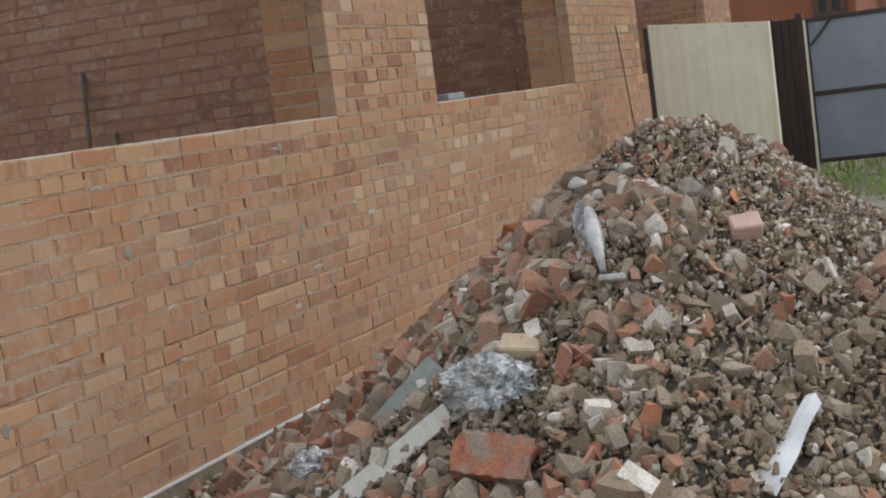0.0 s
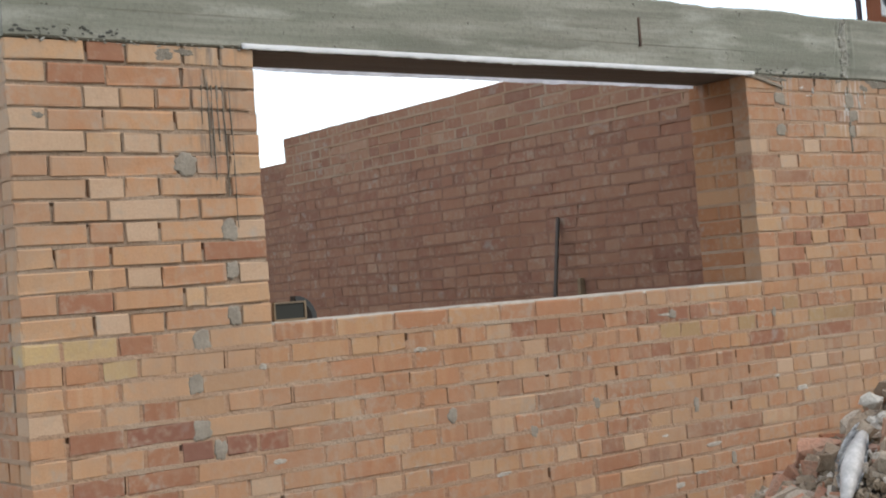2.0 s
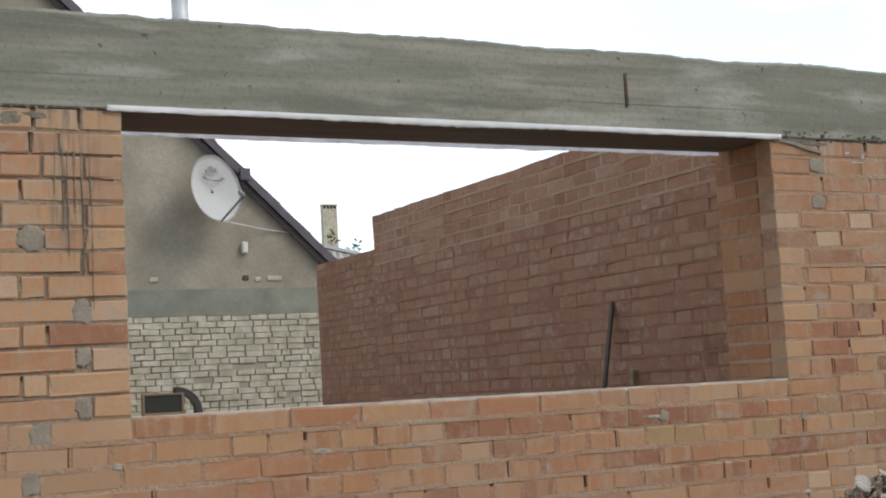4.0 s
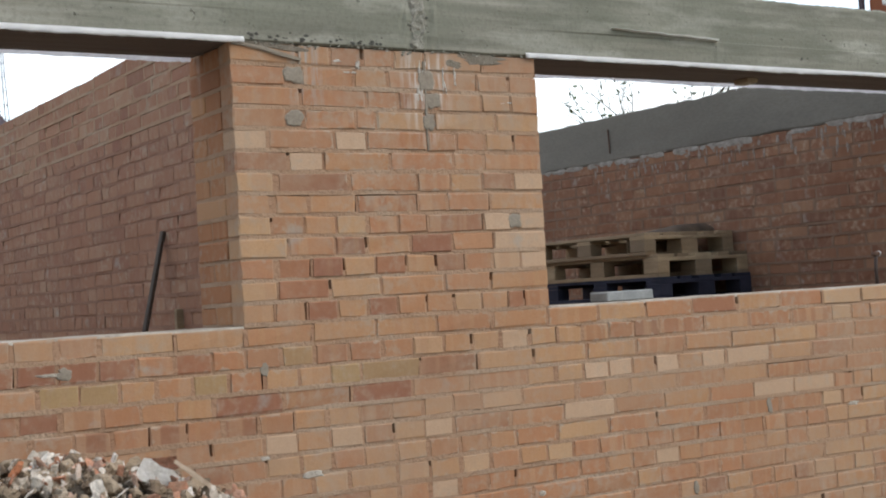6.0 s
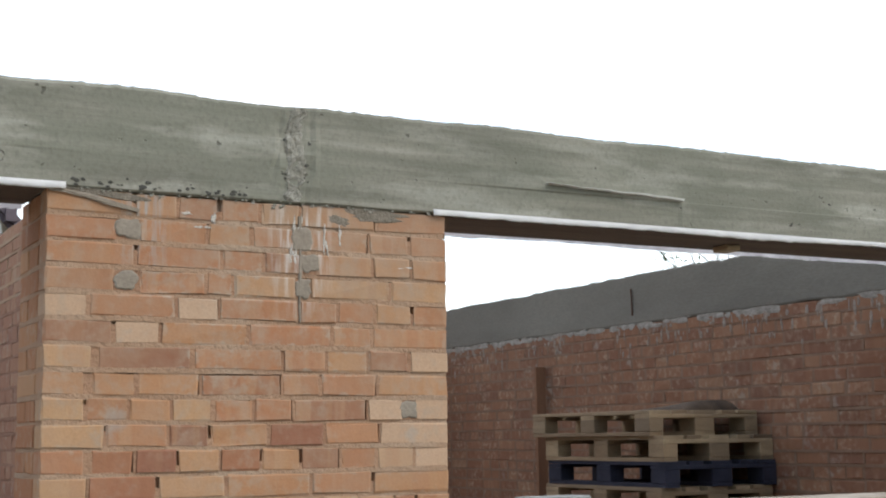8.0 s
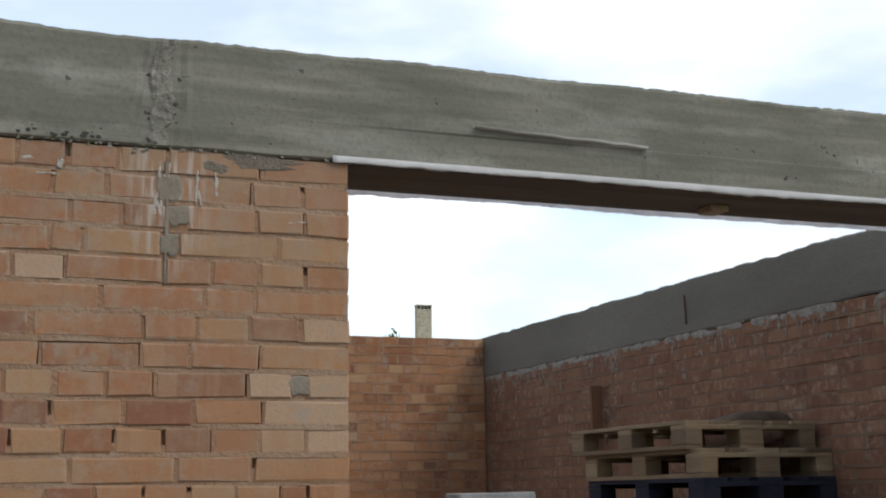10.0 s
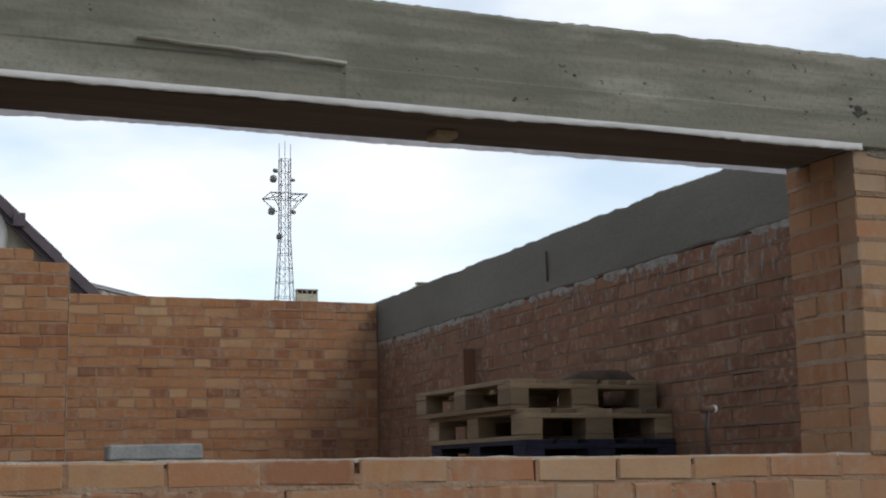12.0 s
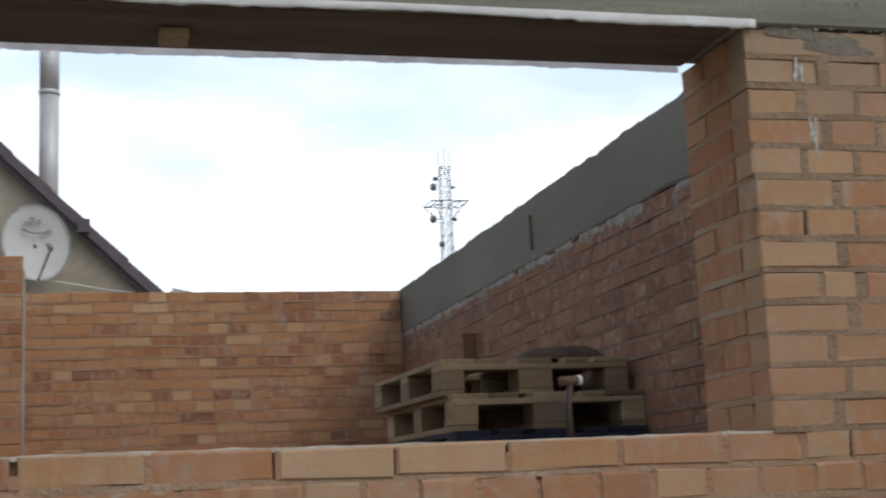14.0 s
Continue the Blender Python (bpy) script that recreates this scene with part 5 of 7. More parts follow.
        for p in range(4):
            for k in range(n):
                bm.faces.new((rr[p][k], rr[p][(k + 1) % n], rr[(p + 1) % 4][(k + 1) % n], rr[(p + 1) % 4][k]))
    for k in range(8):
        t = 2 * math.pi * k / 8
        bar(bm, (-.15, .09, .30), (-.15, .09 + .23 * math.cos(t), .30 + .23 * math.sin(t)), .004)
    part("fan_grille", bm, GREY_PLASTIC, body)
    bm = bmesh.new()
    r = bmesh.ops.create_cone(bm, segments=28, radius1=.22, radius2=.22, depth=.006, cap_ends=True)
    bmesh.ops.transform(bm, matrix=pose(-.142, .09, .30, 0, 90, 0), verts=bm.verts)
    part("fan_opening", bm, BLACK, body)
    for y in (-.28, .28):
        bm = bmesh.new()
        bx(bm, -.14, .34, y - .015, y + .015, -.03, 0)
        bx(bm, .31, .34, y - .015, y + .015, -.25, -.03)
        part("bracket", bm, WHITE_COAT, a)
    tube_part("pipe", [(.05, -.37, .1), (.12, -.42, .12), (.33, -.44, .35), (.33, -.44, .7)], .02, WHITE_COAT, a, 6)


orange_house()


# ---------------------------------------------------------------- far off
def far_house(x0, x1, y0, y1, eave, ridge, label, stacks=()):
    e = tagged(empty("far_house", ((x0 + x1) / 2, y0, 0)), label, "house", "houses behind the shell")
    w, d = (x1 - x0) / 2, y1 - y0
    box_part("wall", -w, w, 0, d, -.1, eave, RENDER_GREY, e)
    bm = bmesh.new()
    a = [bm.verts.new(p) for p in ((-w - .4, -.4, eave), (w + .4, -.4, eave), (w + .4, d + .4, eave), (-w - .4, d + .4, eave), (-w * .45, d / 2, ridge), (w * .45, d / 2, ridge))]
    for f in ((0, 1, 5, 4), (1, 2, 5), (2, 3, 4, 5), (3, 0, 4), (0, 3, 2, 1)):
        bm.faces.new([a[i] for i in f])
    roof = part("roof", bm, RENDER_GREY, e)
    for k in range(14):
        u0 = k / 14
        z = eave + (ridge - eave) * u0
        yy = -.4 + (d / 2 + .4) * u0
        ww = (w + .4) + (w * .45 - w - .4) * u0
        bm = bmesh.new()
        bx(bm, -ww, ww, yy - .03, yy + .05, z - .02, z + .05)
        part("roof_batten", bm, RENDER_GREY, roof)
    for sx, sy, sw, top in stacks:
        c = tagged(empty("chimney", (sx, sy, 0)), "pale rendered chimney with a slotted cap", "chimney", "chimneys on the skyline")
        box_part("shaft", -sw, sw, -.3, .3, eave - 1, top - .42, LIME_BRICK, c, .01)
        for k in range(5):
            t = -sw + .04 + k * (2 * sw - .08) / 4
            box_part("cap_post", t - .035, t + .035, -.28, .28, top - .42, top - .12, LIME_BRICK, c)
        box_part("flue_core", -sw * .9, sw * .9, -.12, .12, top - .43, top - .11, BLACK, c)
        bm = bmesh.new()
        bx(bm, -sw - .05, sw + .05, -.36, .36, top - .12, top, .03)
        part("cap", bm, LIME_BRICK, c)


far_house(22, 48, 108, 124, 11.5, 16.2, "far pale-roofed building behind the back wall", ((33.1, 112, .95, 17.7), (44.1, 112, .72, 18.7)))


def lattice_tower():
    e = tagged(empty("radio_mast", (105.6, 400.0, -3.95)), "tall steel lattice radio mast with dishes on the skyline", "radio mast")

    def half(z):
        return 0.46 if z > 24.0 else 0.46 + (24.0 - z) * 0.046

    legs = [(-1, -1), (1, -1), (1, 1), (-1, 1)]
    zs = [0.0]
    while zs[-1] < 27:
        zs.append(zs[-1] + (1.9 - zs[-1] * .028))
    zs = [z for z in zs if z < 26.9] + [27.7] + [27.7 + 1.22 * k for k in (1, 2, 3)]
    for sx, sy in legs:
        tube_part("leg", [(sx * half(z), sy * half(z), z) for z in (-.5, 24.0, 31.4)], .042, TOWER_STEEL, e, 5)
    for a, b in zip(zs, zs[1:]):
        for (ax, ay), (bx_, by) in zip(legs, legs[1:] + legs[:1]):
            ha, hb = half(a), half(b)
            tube_part("brace", [(ax * ha, ay * ha, a), (bx_ * hb, by * hb, b)], .015, TOWER_STEEL, e, 4)
            tube_part("brace", [(bx_ * ha, by * ha, a), (ax * hb, ay * hb, b)], .015, TOWER_STEEL, e, 4)
            tube_part("cross_bar", [(ax * hb, ay * hb, b), (bx_ * hb, by * hb, b)], .028, TOWER_STEEL, e, 4)
    for k in range(4):
        (ax, ay), (bx_, by) = legs[k], legs[(k + 1) % 4]
        tube_part("platform_edge", [(ax * 1.75, ay * 1.75, 27.8), (bx_ * 1.75, by * 1.75, 27.8)], .045, TOWER_STEEL, e, 4)
        tube_part("strut", [(ax * .6, ay * .6, 26.4), (ax * 1.7, ay * 1.7, 27.75)], .045, TOWER_STEEL, e, 4)
        tube_part("arm", [(ax * .5, ay * .5, 27.9), (ax * 1.75, ay * 1.75, 27.8)], .05, TOWER_STEEL, e, 4)
    for u in (-1.2, -.6, .6, 1.2):
        tube_part("platform_bar", [(u, -1.7, 27.79), (u, 1.7, 27.79)], .03, TOWER_STEEL, e, 4)
    for x in (-.55, 0, .55):
        tube_part("rod_antenna", [(x, 0, 30.6), (x, 0, 32.9 + (.3 if x == 0 else 0))], .03, TOWER_STEEL, e, 5)
    tube_part("ladder", [(0, -.2, 0), (0, -.2, 31)], .03, TOWER_STEEL, e, 5)
    e.scale = (3.264, 3.264, 3.264)
    for x, z, r in ((-1.0, 29.4, .38), (-.8, 30.2, .22), (-1.15, 26.3, .38), (.95, 26.3, .2), (-.4, 23.9, .3), (.9, 29.4, .15)):
        tube_part("drum_dish", [(x, -.1, z), (x - .3, -.22, z)], r * .95, GREY_PLASTIC, e, 14, "grey drum antenna")


lattice_tower()


def tree(at, height, spread, leaves, seed, label, leaf=.09, tone=None):
    rng = random.Random(seed)
    e = tagged(empty("tree", at), label, "tree", "trees behind the shell")
    tips = []
    bm = bmesh.new()

    def grow(p, d, length, r, depth):
        pts = [p]
        for k in range(4):
            d = (d + Vector((rng.gauss(0, .13), rng.gauss(0, .13), rng.gauss(.03, .08)))).normalized()
            pts.append(pts[-1] + d * length / 4)
        tube(bm, pts, r, 6 if depth < 2 else 4, False, r * .55)
        if depth >= 2:
            tips.extend(pts[2:])
        if depth < 4:
            for k in range(rng.choice((2, 3, 3)) + (1 if depth == 0 else 0)):
                b = rng.choice(pts[2:])
                nd = (d + Vector((rng.gauss(0, spread), rng.gauss(0, spread), rng.gauss(.1, .3)))).normalized()
                grow(b, nd, length * rng.uniform(.55, .8), r * .5, depth + 1)

    grow(Vector((0, 0, -.1)), Vector((0, 0, 1)), height * .4, height * .022, 0)
    part("trunk", bm, BARK, e, smooth=True)
    verts, faces = [], []
    for _ in range(leaves):
        p = rng.choice(tips) + Vector((rng.gauss(0, .16), rng.gauss(0, .16), rng.gauss(0, .14)))
        a, b = Vector((rng.gauss(0, 1), rng.gauss(0, 1), rng.gauss(0, 1))).normalized(), Vector((rng.gauss(0, 1), rng.gauss(0, 1), rng.gauss(0, 1))).normalized()
        s = leaf * rng.uniform(.5, 1.1)
        o = len(verts)
        verts += [p - a * s, p + b * s * .5, p + a * s, p - b * s * .5]
        faces.append((o, o + 1, o + 2, o + 3))
    me = bpy.data.meshes.new("crown")
    me.from_pydata(verts, [], faces)
    me.materials.append(tone or LEAF)
    c = new("crown", me)
    c.parent = e


tree((22.0, 20.5, 0), 7.9, .55, 900, 3, "budding tree with bare twigs behind the side wall")


def pale_shed():
    e = tagged(empty("shed", (3.7, 18, 0)), "shed clad in pale corrugated sheet behind the old gable", "shed")
    for k in range(36):
        x0 = k * .14
        top0, top1 = 4.40 - .216 * x0, 4.40 - .216 * (x0 + .14)
        bm = bmesh.new()
        front = [(x0, 0, 0), (x0 + .05, -.03, 0), (x0 + .09, -.03, 0), (x0 + .14, 0, 0)]
        low = [bm.verts.new(p) for p in front]
        high = [bm.verts.new((p[0], p[1], top0 + (top1 - top0) * (p[0] - x0) / .14)) for p in front]
        lb = [bm.verts.new((x0, .05, 0)), bm.verts.new((x0 + .14, .05, 0))]
        hb = [bm.verts.new((x0, .05, top0)), bm.verts.new((x0 + .14, .05, top1))]
        for q in range(3):
            bm.faces.new((low[q], low[q + 1], high[q + 1], high[q]))
        bm.faces.new((lb[0], lb[1], hb[1], hb[0]))
        bm.faces.new((high[0], high[1], high[2], high[3], hb[1], hb[0]))
        part("sheet", bm, PALE_SHEET, e)
    box_part("side_wall", -.06, 0, .05, 4, 0, 4.3, PALE_SHEET, e)
    bm = bmesh.new()
    q = [bm.verts.new(p) for z in (.02, .08) for p in ((-.15, -.05, 4.43 + z), (5.1, -.05, 3.30 + z), (5.1, 4.2, 3.30 + z), (-.15, 4.2, 4.43 + z))]
    for f in ((0, 1, 2, 3), (4, 5, 6, 7), (0, 1, 5, 4), (1, 2, 6, 5), (2, 3, 7, 6), (3, 0, 4, 7)):
        bm.faces.new([q[i] for i in f])
    part("roof", bm, ROOF_SHEET, e)


pale_shed()
tree((4.9, 15.2, 0), 3.5, .6, 2600, 9, "small pale-leaved tree beside the old gable", .10, PALE_LEAF)
tree((20.5, -2.6, 0), 5.0, .6, 3000, 26, "bright green leafy tree behind the yard gate", .12)
tree((21.5, 13.2, 0), 5.2, .6, 2200, 6, "leafy tree beyond the orange house", .1)
tree((23.2, 60, 0), 9.3, .6, 2600, 12, "leafy tree far behind the back wall", .16)


# ---------------------------------------------------------------- rubble pile
RIDGE = [(-1.70, -2.01, 1.14), (-1.32, -2.06, 1.32), (-1.14, -2.11, 1.285), (-.92, -2.15, 1.19), (-.52, -2.24, 1.01), (1.3, -2.6, .55)]


def pile_height(x, y):
    best = -9.0
    for (ax, ay, az), (bx_, by, bz) in zip(RIDGE, RIDGE[1:]):
        dx, dy = bx_ - ax, by - ay
        t = max(0, min(1, ((x - ax) * dx + (y - ay) * dy) / (dx * dx + dy * dy)))
        d = math.hypot(x - ax - dx * t, y - ay - dy * t)
        best = max(best, az + (bz - az) * t - .82 * (math.sqrt(d * d + .03) - .17))
    d = math.hypot((x + 1.2) / 1.9, (y + 1.6) / 1.5)
    apron = .42 * math.exp(-d * d * 1.1) - .06
    h = max(best, apron) if abs(best - apron) > .12 else (best + apron) / 2 + .06 + (best - apron) ** 2 / .48
    return h + .035 * noise.noise(Vector((x * 3.1, y * 3.1, 1))) + .02 * noise.noise(Vector((x * 8, y * 8, 4)))


def pile_core():
    bm = bmesh.new()
    nx, ny = 120, 84
    grid = [[None] * (ny + 1) for _ in range(nx + 1)]
    for i in range(nx + 1):
        for j in range(ny + 1):
            x, y = -4.2 + 7.6 * i / nx, -4.3 + 4.28 * j / ny
            grid[i][j] = bm.verts.new((x, y, max(pile_height(x, y), -.06) - .02))
    for i in range(nx):
        for j in range(ny):
            bm.faces.new((grid[i][j], grid[i + 1][j], grid[i + 1][j + 1], grid[i][j + 1]))
    ob = part("earth_mound", bm, EARTH, smooth=True)
    return tagged(ob, "heap of broken bricks, concrete lumps and earth by the wall", "rubble heap")


pile = pile_core()
rub = random.Random(77)


def lump_mesh(name, kind, mat, rng, fine=True):
    """An angular lump: the hull of a few points; kind 1 is a broken brick with flat sides."""
    bm = bmesh.new()
    if kind:
        a, b, c = rng.uniform(.7, 1.25), rng.uniform(.55, .75), rng.uniform(.36, .5)
        for sx in (-1, 1):
            for sy in (-1, 1):
                for sz in (-1, 1):
                    if rng.random() < .85:
                        bm.verts.new((sx * a * rng.uniform(.7, 1.05), sy * b * rng.uniform(.9, 1.05), sz * c * rng.uniform(.92, 1.05)))
        for _ in range(3):
            bm.verts.new((a * rng.uniform(.6, 1.1), b * rng.uniform(-.8, .8), c * rng.uniform(-.8, .8)))
    else:
        s = (rng.uniform(.8, 1.3), rng.uniform(.6, 1.0), rng.uniform(.4, .85))
        for _ in range(15):
            v = Vector((rng.gauss(0, 1), rng.gauss(0, 1), rng.gauss(0, 1))).normalized()
            bm.verts.new((v.x * s[0] * rng.uniform(.75, 1.1), v.y * s[1] * rng.uniform(.75, 1.1), v.z * s[2] * rng.uniform(.75, 1.1)))
    r = bmesh.ops.convex_hull(bm, input=bm.verts[:])
    loose = [g for g in r["geom_interior"] + r["geom_unused"] if isinstance(g, bmesh.types.BMVert)]
    if loose:
        bmesh.ops.delete(bm, geom=list(set(loose)), context="VERTS")
    bmesh.ops.recalc_face_normals(bm, faces=bm.faces)
    if fine:
        # chipped faces and worn corners
        bmesh.ops.subdivide_edges(bm, edges=bm.edges[:], cuts=1, use_grid_fill=True)
        bmesh.ops.triangulate(bm, faces=bm.faces)
        shift = Vector((rng.uniform(0, 50), 0, 0))
        for v in bm.verts:
            v.co *= 1 - .06 * v.co.length + .13 * noise.noise(v.co * 2.6 + shift)
    me = bpy.data.meshes.new(name)
    bm.to_mesh(me)
    bm.free()
    me.materials.append(mat)
    return me


shards = [lump_mesh("brick_fragment", 1, SHARD_MAT, rub) for _ in range(18)]
stones = [lump_mesh("concrete_lump", 0, STONE_MAT, rub) for _ in range(22)]


def clod_mesh(rng):
    """A knobbly lump of earth."""
    bm = bmesh.new()
    bmesh.ops.create_icosphere(bm, subdivisions=2, radius=1)
    shift = Vector((rng.uniform(0, 90), rng.uniform(0, 90), 0))
    s = (rng.uniform(.8, 1.35), rng.uniform(.7, 1.1), rng.uniform(.6, .95))
    for v in bm.verts:
        d = .9 + .55 * noise.noise(v.co * 1.3 + shift) + .45 * noise.noise(v.co * 3.1 + shift)
        v.co = Vector((v.co.x * s[0], v.co.y * s[1], v.co.z * s[2])) * d
    co = np.array([tuple(v.co) for v in bm.verts])
    bm.verts.index_update()
    fs = [tuple(v.index for v in f.verts) for f in bm.faces]
    bm.free()
    return co, fs


def any_turn(rng):
    return Euler((rng.uniform(0, 6.28), rng.uniform(0, 6.28), rng.uniform(0, 6.28))).to_matrix().to_4x4()


# stretches kept free for the things that lie on the heap: from, to, reach
CLEAR = [(-2.70, -1.18, -2.52, -1.58, .06), (-2.44, -1.30, -2.29, -1.44, .07), (-2.66, -1.72, -2.70, -1.95, .11), (-2.55, -1.70, -2.50, -1.84, .12), (-1.92, -1.93, -2.24, -2.10, .04),
         (-2.70, -2.58, -2.46, -2.70, .07), (-1.86, -2.37, -1.83, -2.47, .06), (-1.52, -2.29, -1.49, -2.33, .06)]


def seg_far(x, y, a):
    dx, dy = a[2] - a[0], a[3] - a[1]
    t = max(0, min(1, ((x - a[0]) * dx + (y - a[1]) * dy) / (dx * dx + dy * dy)))
    return math.hypot(x - a[0] - dx * t, y - a[1] - dy * t)


def spot(rng, x0, x1, y0, y1, least=.0, stony=True, free=True):
    while True:
        x, y = rng.uniform(x0, x1), rng.uniform(y0, y1)
        z = pile_height(x, y)
        if z <= least:
            continue
        # the crown and the outer flank are mostly earth
        if stony and (z > 1.14 or (z > .80 and y < -2.05 and x > -1.78) or (y < -2.25 and z > .35 and rng.random() < .86)):
            continue
        if free and any(seg_far(x, y, a) < a[4] for a in CLEAR):
            continue
        return x, y, z


near = (-3.5, -.2, -3.7, -.10)
faced = (-3.2, -.9, -3.2, -.3)
for k in range(300):
    x, y, z = spot(rub, *(faced if k < 240 else near), .02)
    r = min(.078, .043 * math.exp(rub.gauss(0, .34)))
    r *= .75 if z > 1.0 else 1
    ob = new("brick_fragment", rub.choice(shards))
    ob.parent = pile
    ob.matrix_local = Matrix.Translation((x, y, z + r * .15)) @ any_turn(rub) @ Matrix.Scale(r * 1.25, 4)
for k in range(300):
    x, y, z = spot(rub, *(faced if k < 240 else near), .02)
    r = min(.095, .050 * math.exp(rub.gauss(0, .36)))
    r *= .75 if z > 1.0 else 1
    ob = new("concrete_lump", rub.choice(stones))
    ob.parent = pile
    ob.matrix_local = Matrix.Translation((x, y, z + r * .12)) @ any_turn(rub) @ Matrix.Scale(r, 4)

# the rest of the rubble, down to gravel
lib = []
for me in [lump_mesh("chip", k % 2, STONE_MAT, rub, False) for k in range(30)]:
    co = np.empty(len(me.vertices) * 3)
    me.vertices.foreach_get("co", co)
    lib.append((co.reshape(-1, 3), [tuple(p.vertices) for p in me.polygons]))


clods = [clod_mesh(rub) for _ in range(16)]


def scatter(name, count, area, size, spread, least, rng, mat, shapes=None, up=0.0):
    verts, faces, o = [], [], 0
    for _ in range(count):
        x, y, z = spot(rng, *area, least, shapes is None, size > .02)
        r = min(size * math.exp(rng.gauss(0, spread)), size * 3)
        co, fs = rng.choice(shapes or lib)
        m = np.array(any_turn(rng).to_3x3()) * r
        verts.append(co @ m.T + np.array((x, y, z + r * .1 + up)))
        faces += [tuple(i + o for i in f) for f in fs]
        o += len(co)
    me = bpy.data.meshes.new(name)
    me.from_pydata(np.concatenate(verts).tolist(), [], faces)
    me.materials.append(mat)
    ob = new(name, me)
    ob.parent = pile
    ob["kind"] = "stuff"


scatter("rubble", 1900, faced, .036, .34, .05, rub, MIXED_MAT)
scatter("rubble", 2000, near, .030, .36, .0, rub, MIXED_MAT)
scatter("rubble", 900, (-.6, 3.0, -4.1, -.08), .03, .40, .0, rub, MIXED_MAT)
scatter("gravel", 9000, near, .0105, .45, .0, rub, DARK_CLOD_MAT)
scatter("gravel", 2500, (-.6, 3.0, -4.1, -.1), .016, .45, .0, rub, MIXED_MAT)

scatter("clod", 2600, (-2.0, -.2, -2.9, -1.6), .0075, .5, .82, rub, CLOD_MAT, clods)
scatter("clod", 6500, (-2.0, -.2, -2.9, -1.6), .0062, .5, .82, rub, CLOD_MAT, lib[:])
plates = [(co * np.array((1.0, .8, .28)), fs) for co, fs in lib]
scatter("chip", 3400, (-2.05, -.2, -3.0, -1.75), .0078, .55, .70, rub, CHIP_MAT, plates, .009)
scatter("brick_chip", 170, (-2.05, -.3, -2.6, -1.8), .0135, .45, .85, rub, FLAKE_MAT, plates, .010)
scatter("chip", 330, (-3.0, -1.9, -2.9, -1.0), .014, .45, .2, rub, CHIP_MAT, plates, .012)
scatter("clod", 5200, (-2.7, .8, -3.4, -2.0), .0085, .5, .25, rub, CLOD_MAT, clods)
scatter("crumb", 9000, (-2.7, .8, -3.4, -1.5), .008, .5, .5, rub, DARK_CLOD_MAT)
scatter("crumb", 6000, (-3.1, -2.0, -3.2, -1.0), .0075, .5, .1, rub, DARK_CLOD_MAT)
scatter("gravel", 2600, (-3.1, -1.7, -3.3, -2.2), .0125, .5, .1, rub, CLOD_MAT, lib[:])
scatter("rubble", 500, (-3.0, -1.9, -2.75, -1.0), .017, .35, .15, rub, MIXED_MAT)


# the single things that lie on the heap
def lie(ob, a, b, face, label, cat):
    """Puts a thing's y axis from a to b and turns its upper side towards face."""
    a, b = Vector(a), Vector(b)
    y = (b - a).normalized()
    z = Vector(face)
    z = (z - y * z.dot(y)).normalized()
    m = Matrix((y.cross(z), y, z)).transposed().to_4x4()
    m.translation = (a + b) / 2
    ob.matrix_basis = m
    return tagged(ob, label, cat)


bm = bmesh.new()
bx(bm, -.036, .036, -.27, .27, -.009, .009, .003, jitter=.003, rng=rub)
lie(part("board", bm, TIMBER_GREY), (-2.66, -1.15, .235), (-2.505, -1.58, .535), (-.8, -.2, .55), "narrow grey weathered board lying on the rubble", "board")
bm = bmesh.new()
bx(bm, -.055, .055, -.14, .14, -.011, .011, .004, jitter=.006, rng=rub)
lie(part("slate", bm, speckled("green_grey_slate", (.20, .21, .19), (.30, .31, .28), 8, 80)), (-2.40, -1.28, .46), (-2.27, -1.44, .625), (-.8, .1, .5), "green-grey flat slab stuck in the rubble", "slab")


def clay_block():
    bm = bmesh.new()
    bx(bm, -.06, .06, -.12, .12, -.06, .06)
    bmesh.ops.subdivide_edges(bm, edges=bm.edges[:], cuts=11, use_grid_fill=True)
    for v in bm.verts:
        groove = .005 if int((v.co.y + .12) / .022) % 2 and abs(v.co.y) < .11 else 0
        p = v.co.copy()
        if abs(p.z) > .0595:
            v.co.z -= math.copysign(groove, p.z)
        if abs(p.x) > .0595:
            v.co.x -= math.copysign(groove, p.x)
        # knocked corners and a broken end
        v.co *= .94 - .9 * max(0, p.length - .128) / p.length
        v.co.y -= .05 * max(0, noise.noise(p * 14) + .25) if p.y > .1 else 0
        v.co += Vector((1, 1, 1)) * .004 * noise.noise(p * 40)
    bmesh.ops.scale(bm, vec=(1.25, 1.3, 1.25), verts=bm.verts)
    lie(part("clay_block", bm, DIRTY_CLAY), (-2.69, -1.70, .43), (-2.72, -1.93, .41), (-.75, -.1, .6), "broken orange-red clay block with cement stains", "clay block")


clay_block()


def crumple(name, at, size, seed, label):
    bm = bmesh.new()
    bmesh.ops.create_icosphere(bm, subdivisions=5, radius=1)
    for v in bm.verts:
        p = v.co.copy()
        d = .8 + .30 * noise.noise(p * 2.2 + Vector((seed, 0, 0))) + .34 * abs(noise.noise(p * 5 + Vector((0, seed, 0)))) + .22 * abs(noise.noise(p * 12)) + .10 * abs(noise.noise(p * 26))
        v.co = Vector((p.x * size[0], p.y * size[1], p.z * size[2])) * d
    ob = part(name, bm, CRUMPLED)
    ob.location = at
    tagged(ob, label, "plastic sheet")


crumple("plastic_sheet", (-2.50, -1.72, .60), (.10, .17, .10), 3, "crumpled grey-white plastic sheet in the rubble")
crumple("plastic_sheet", (-2.36, -.98, .30), (.08, .10, .075), 8, "small crumpled clear plastic in the rubble")


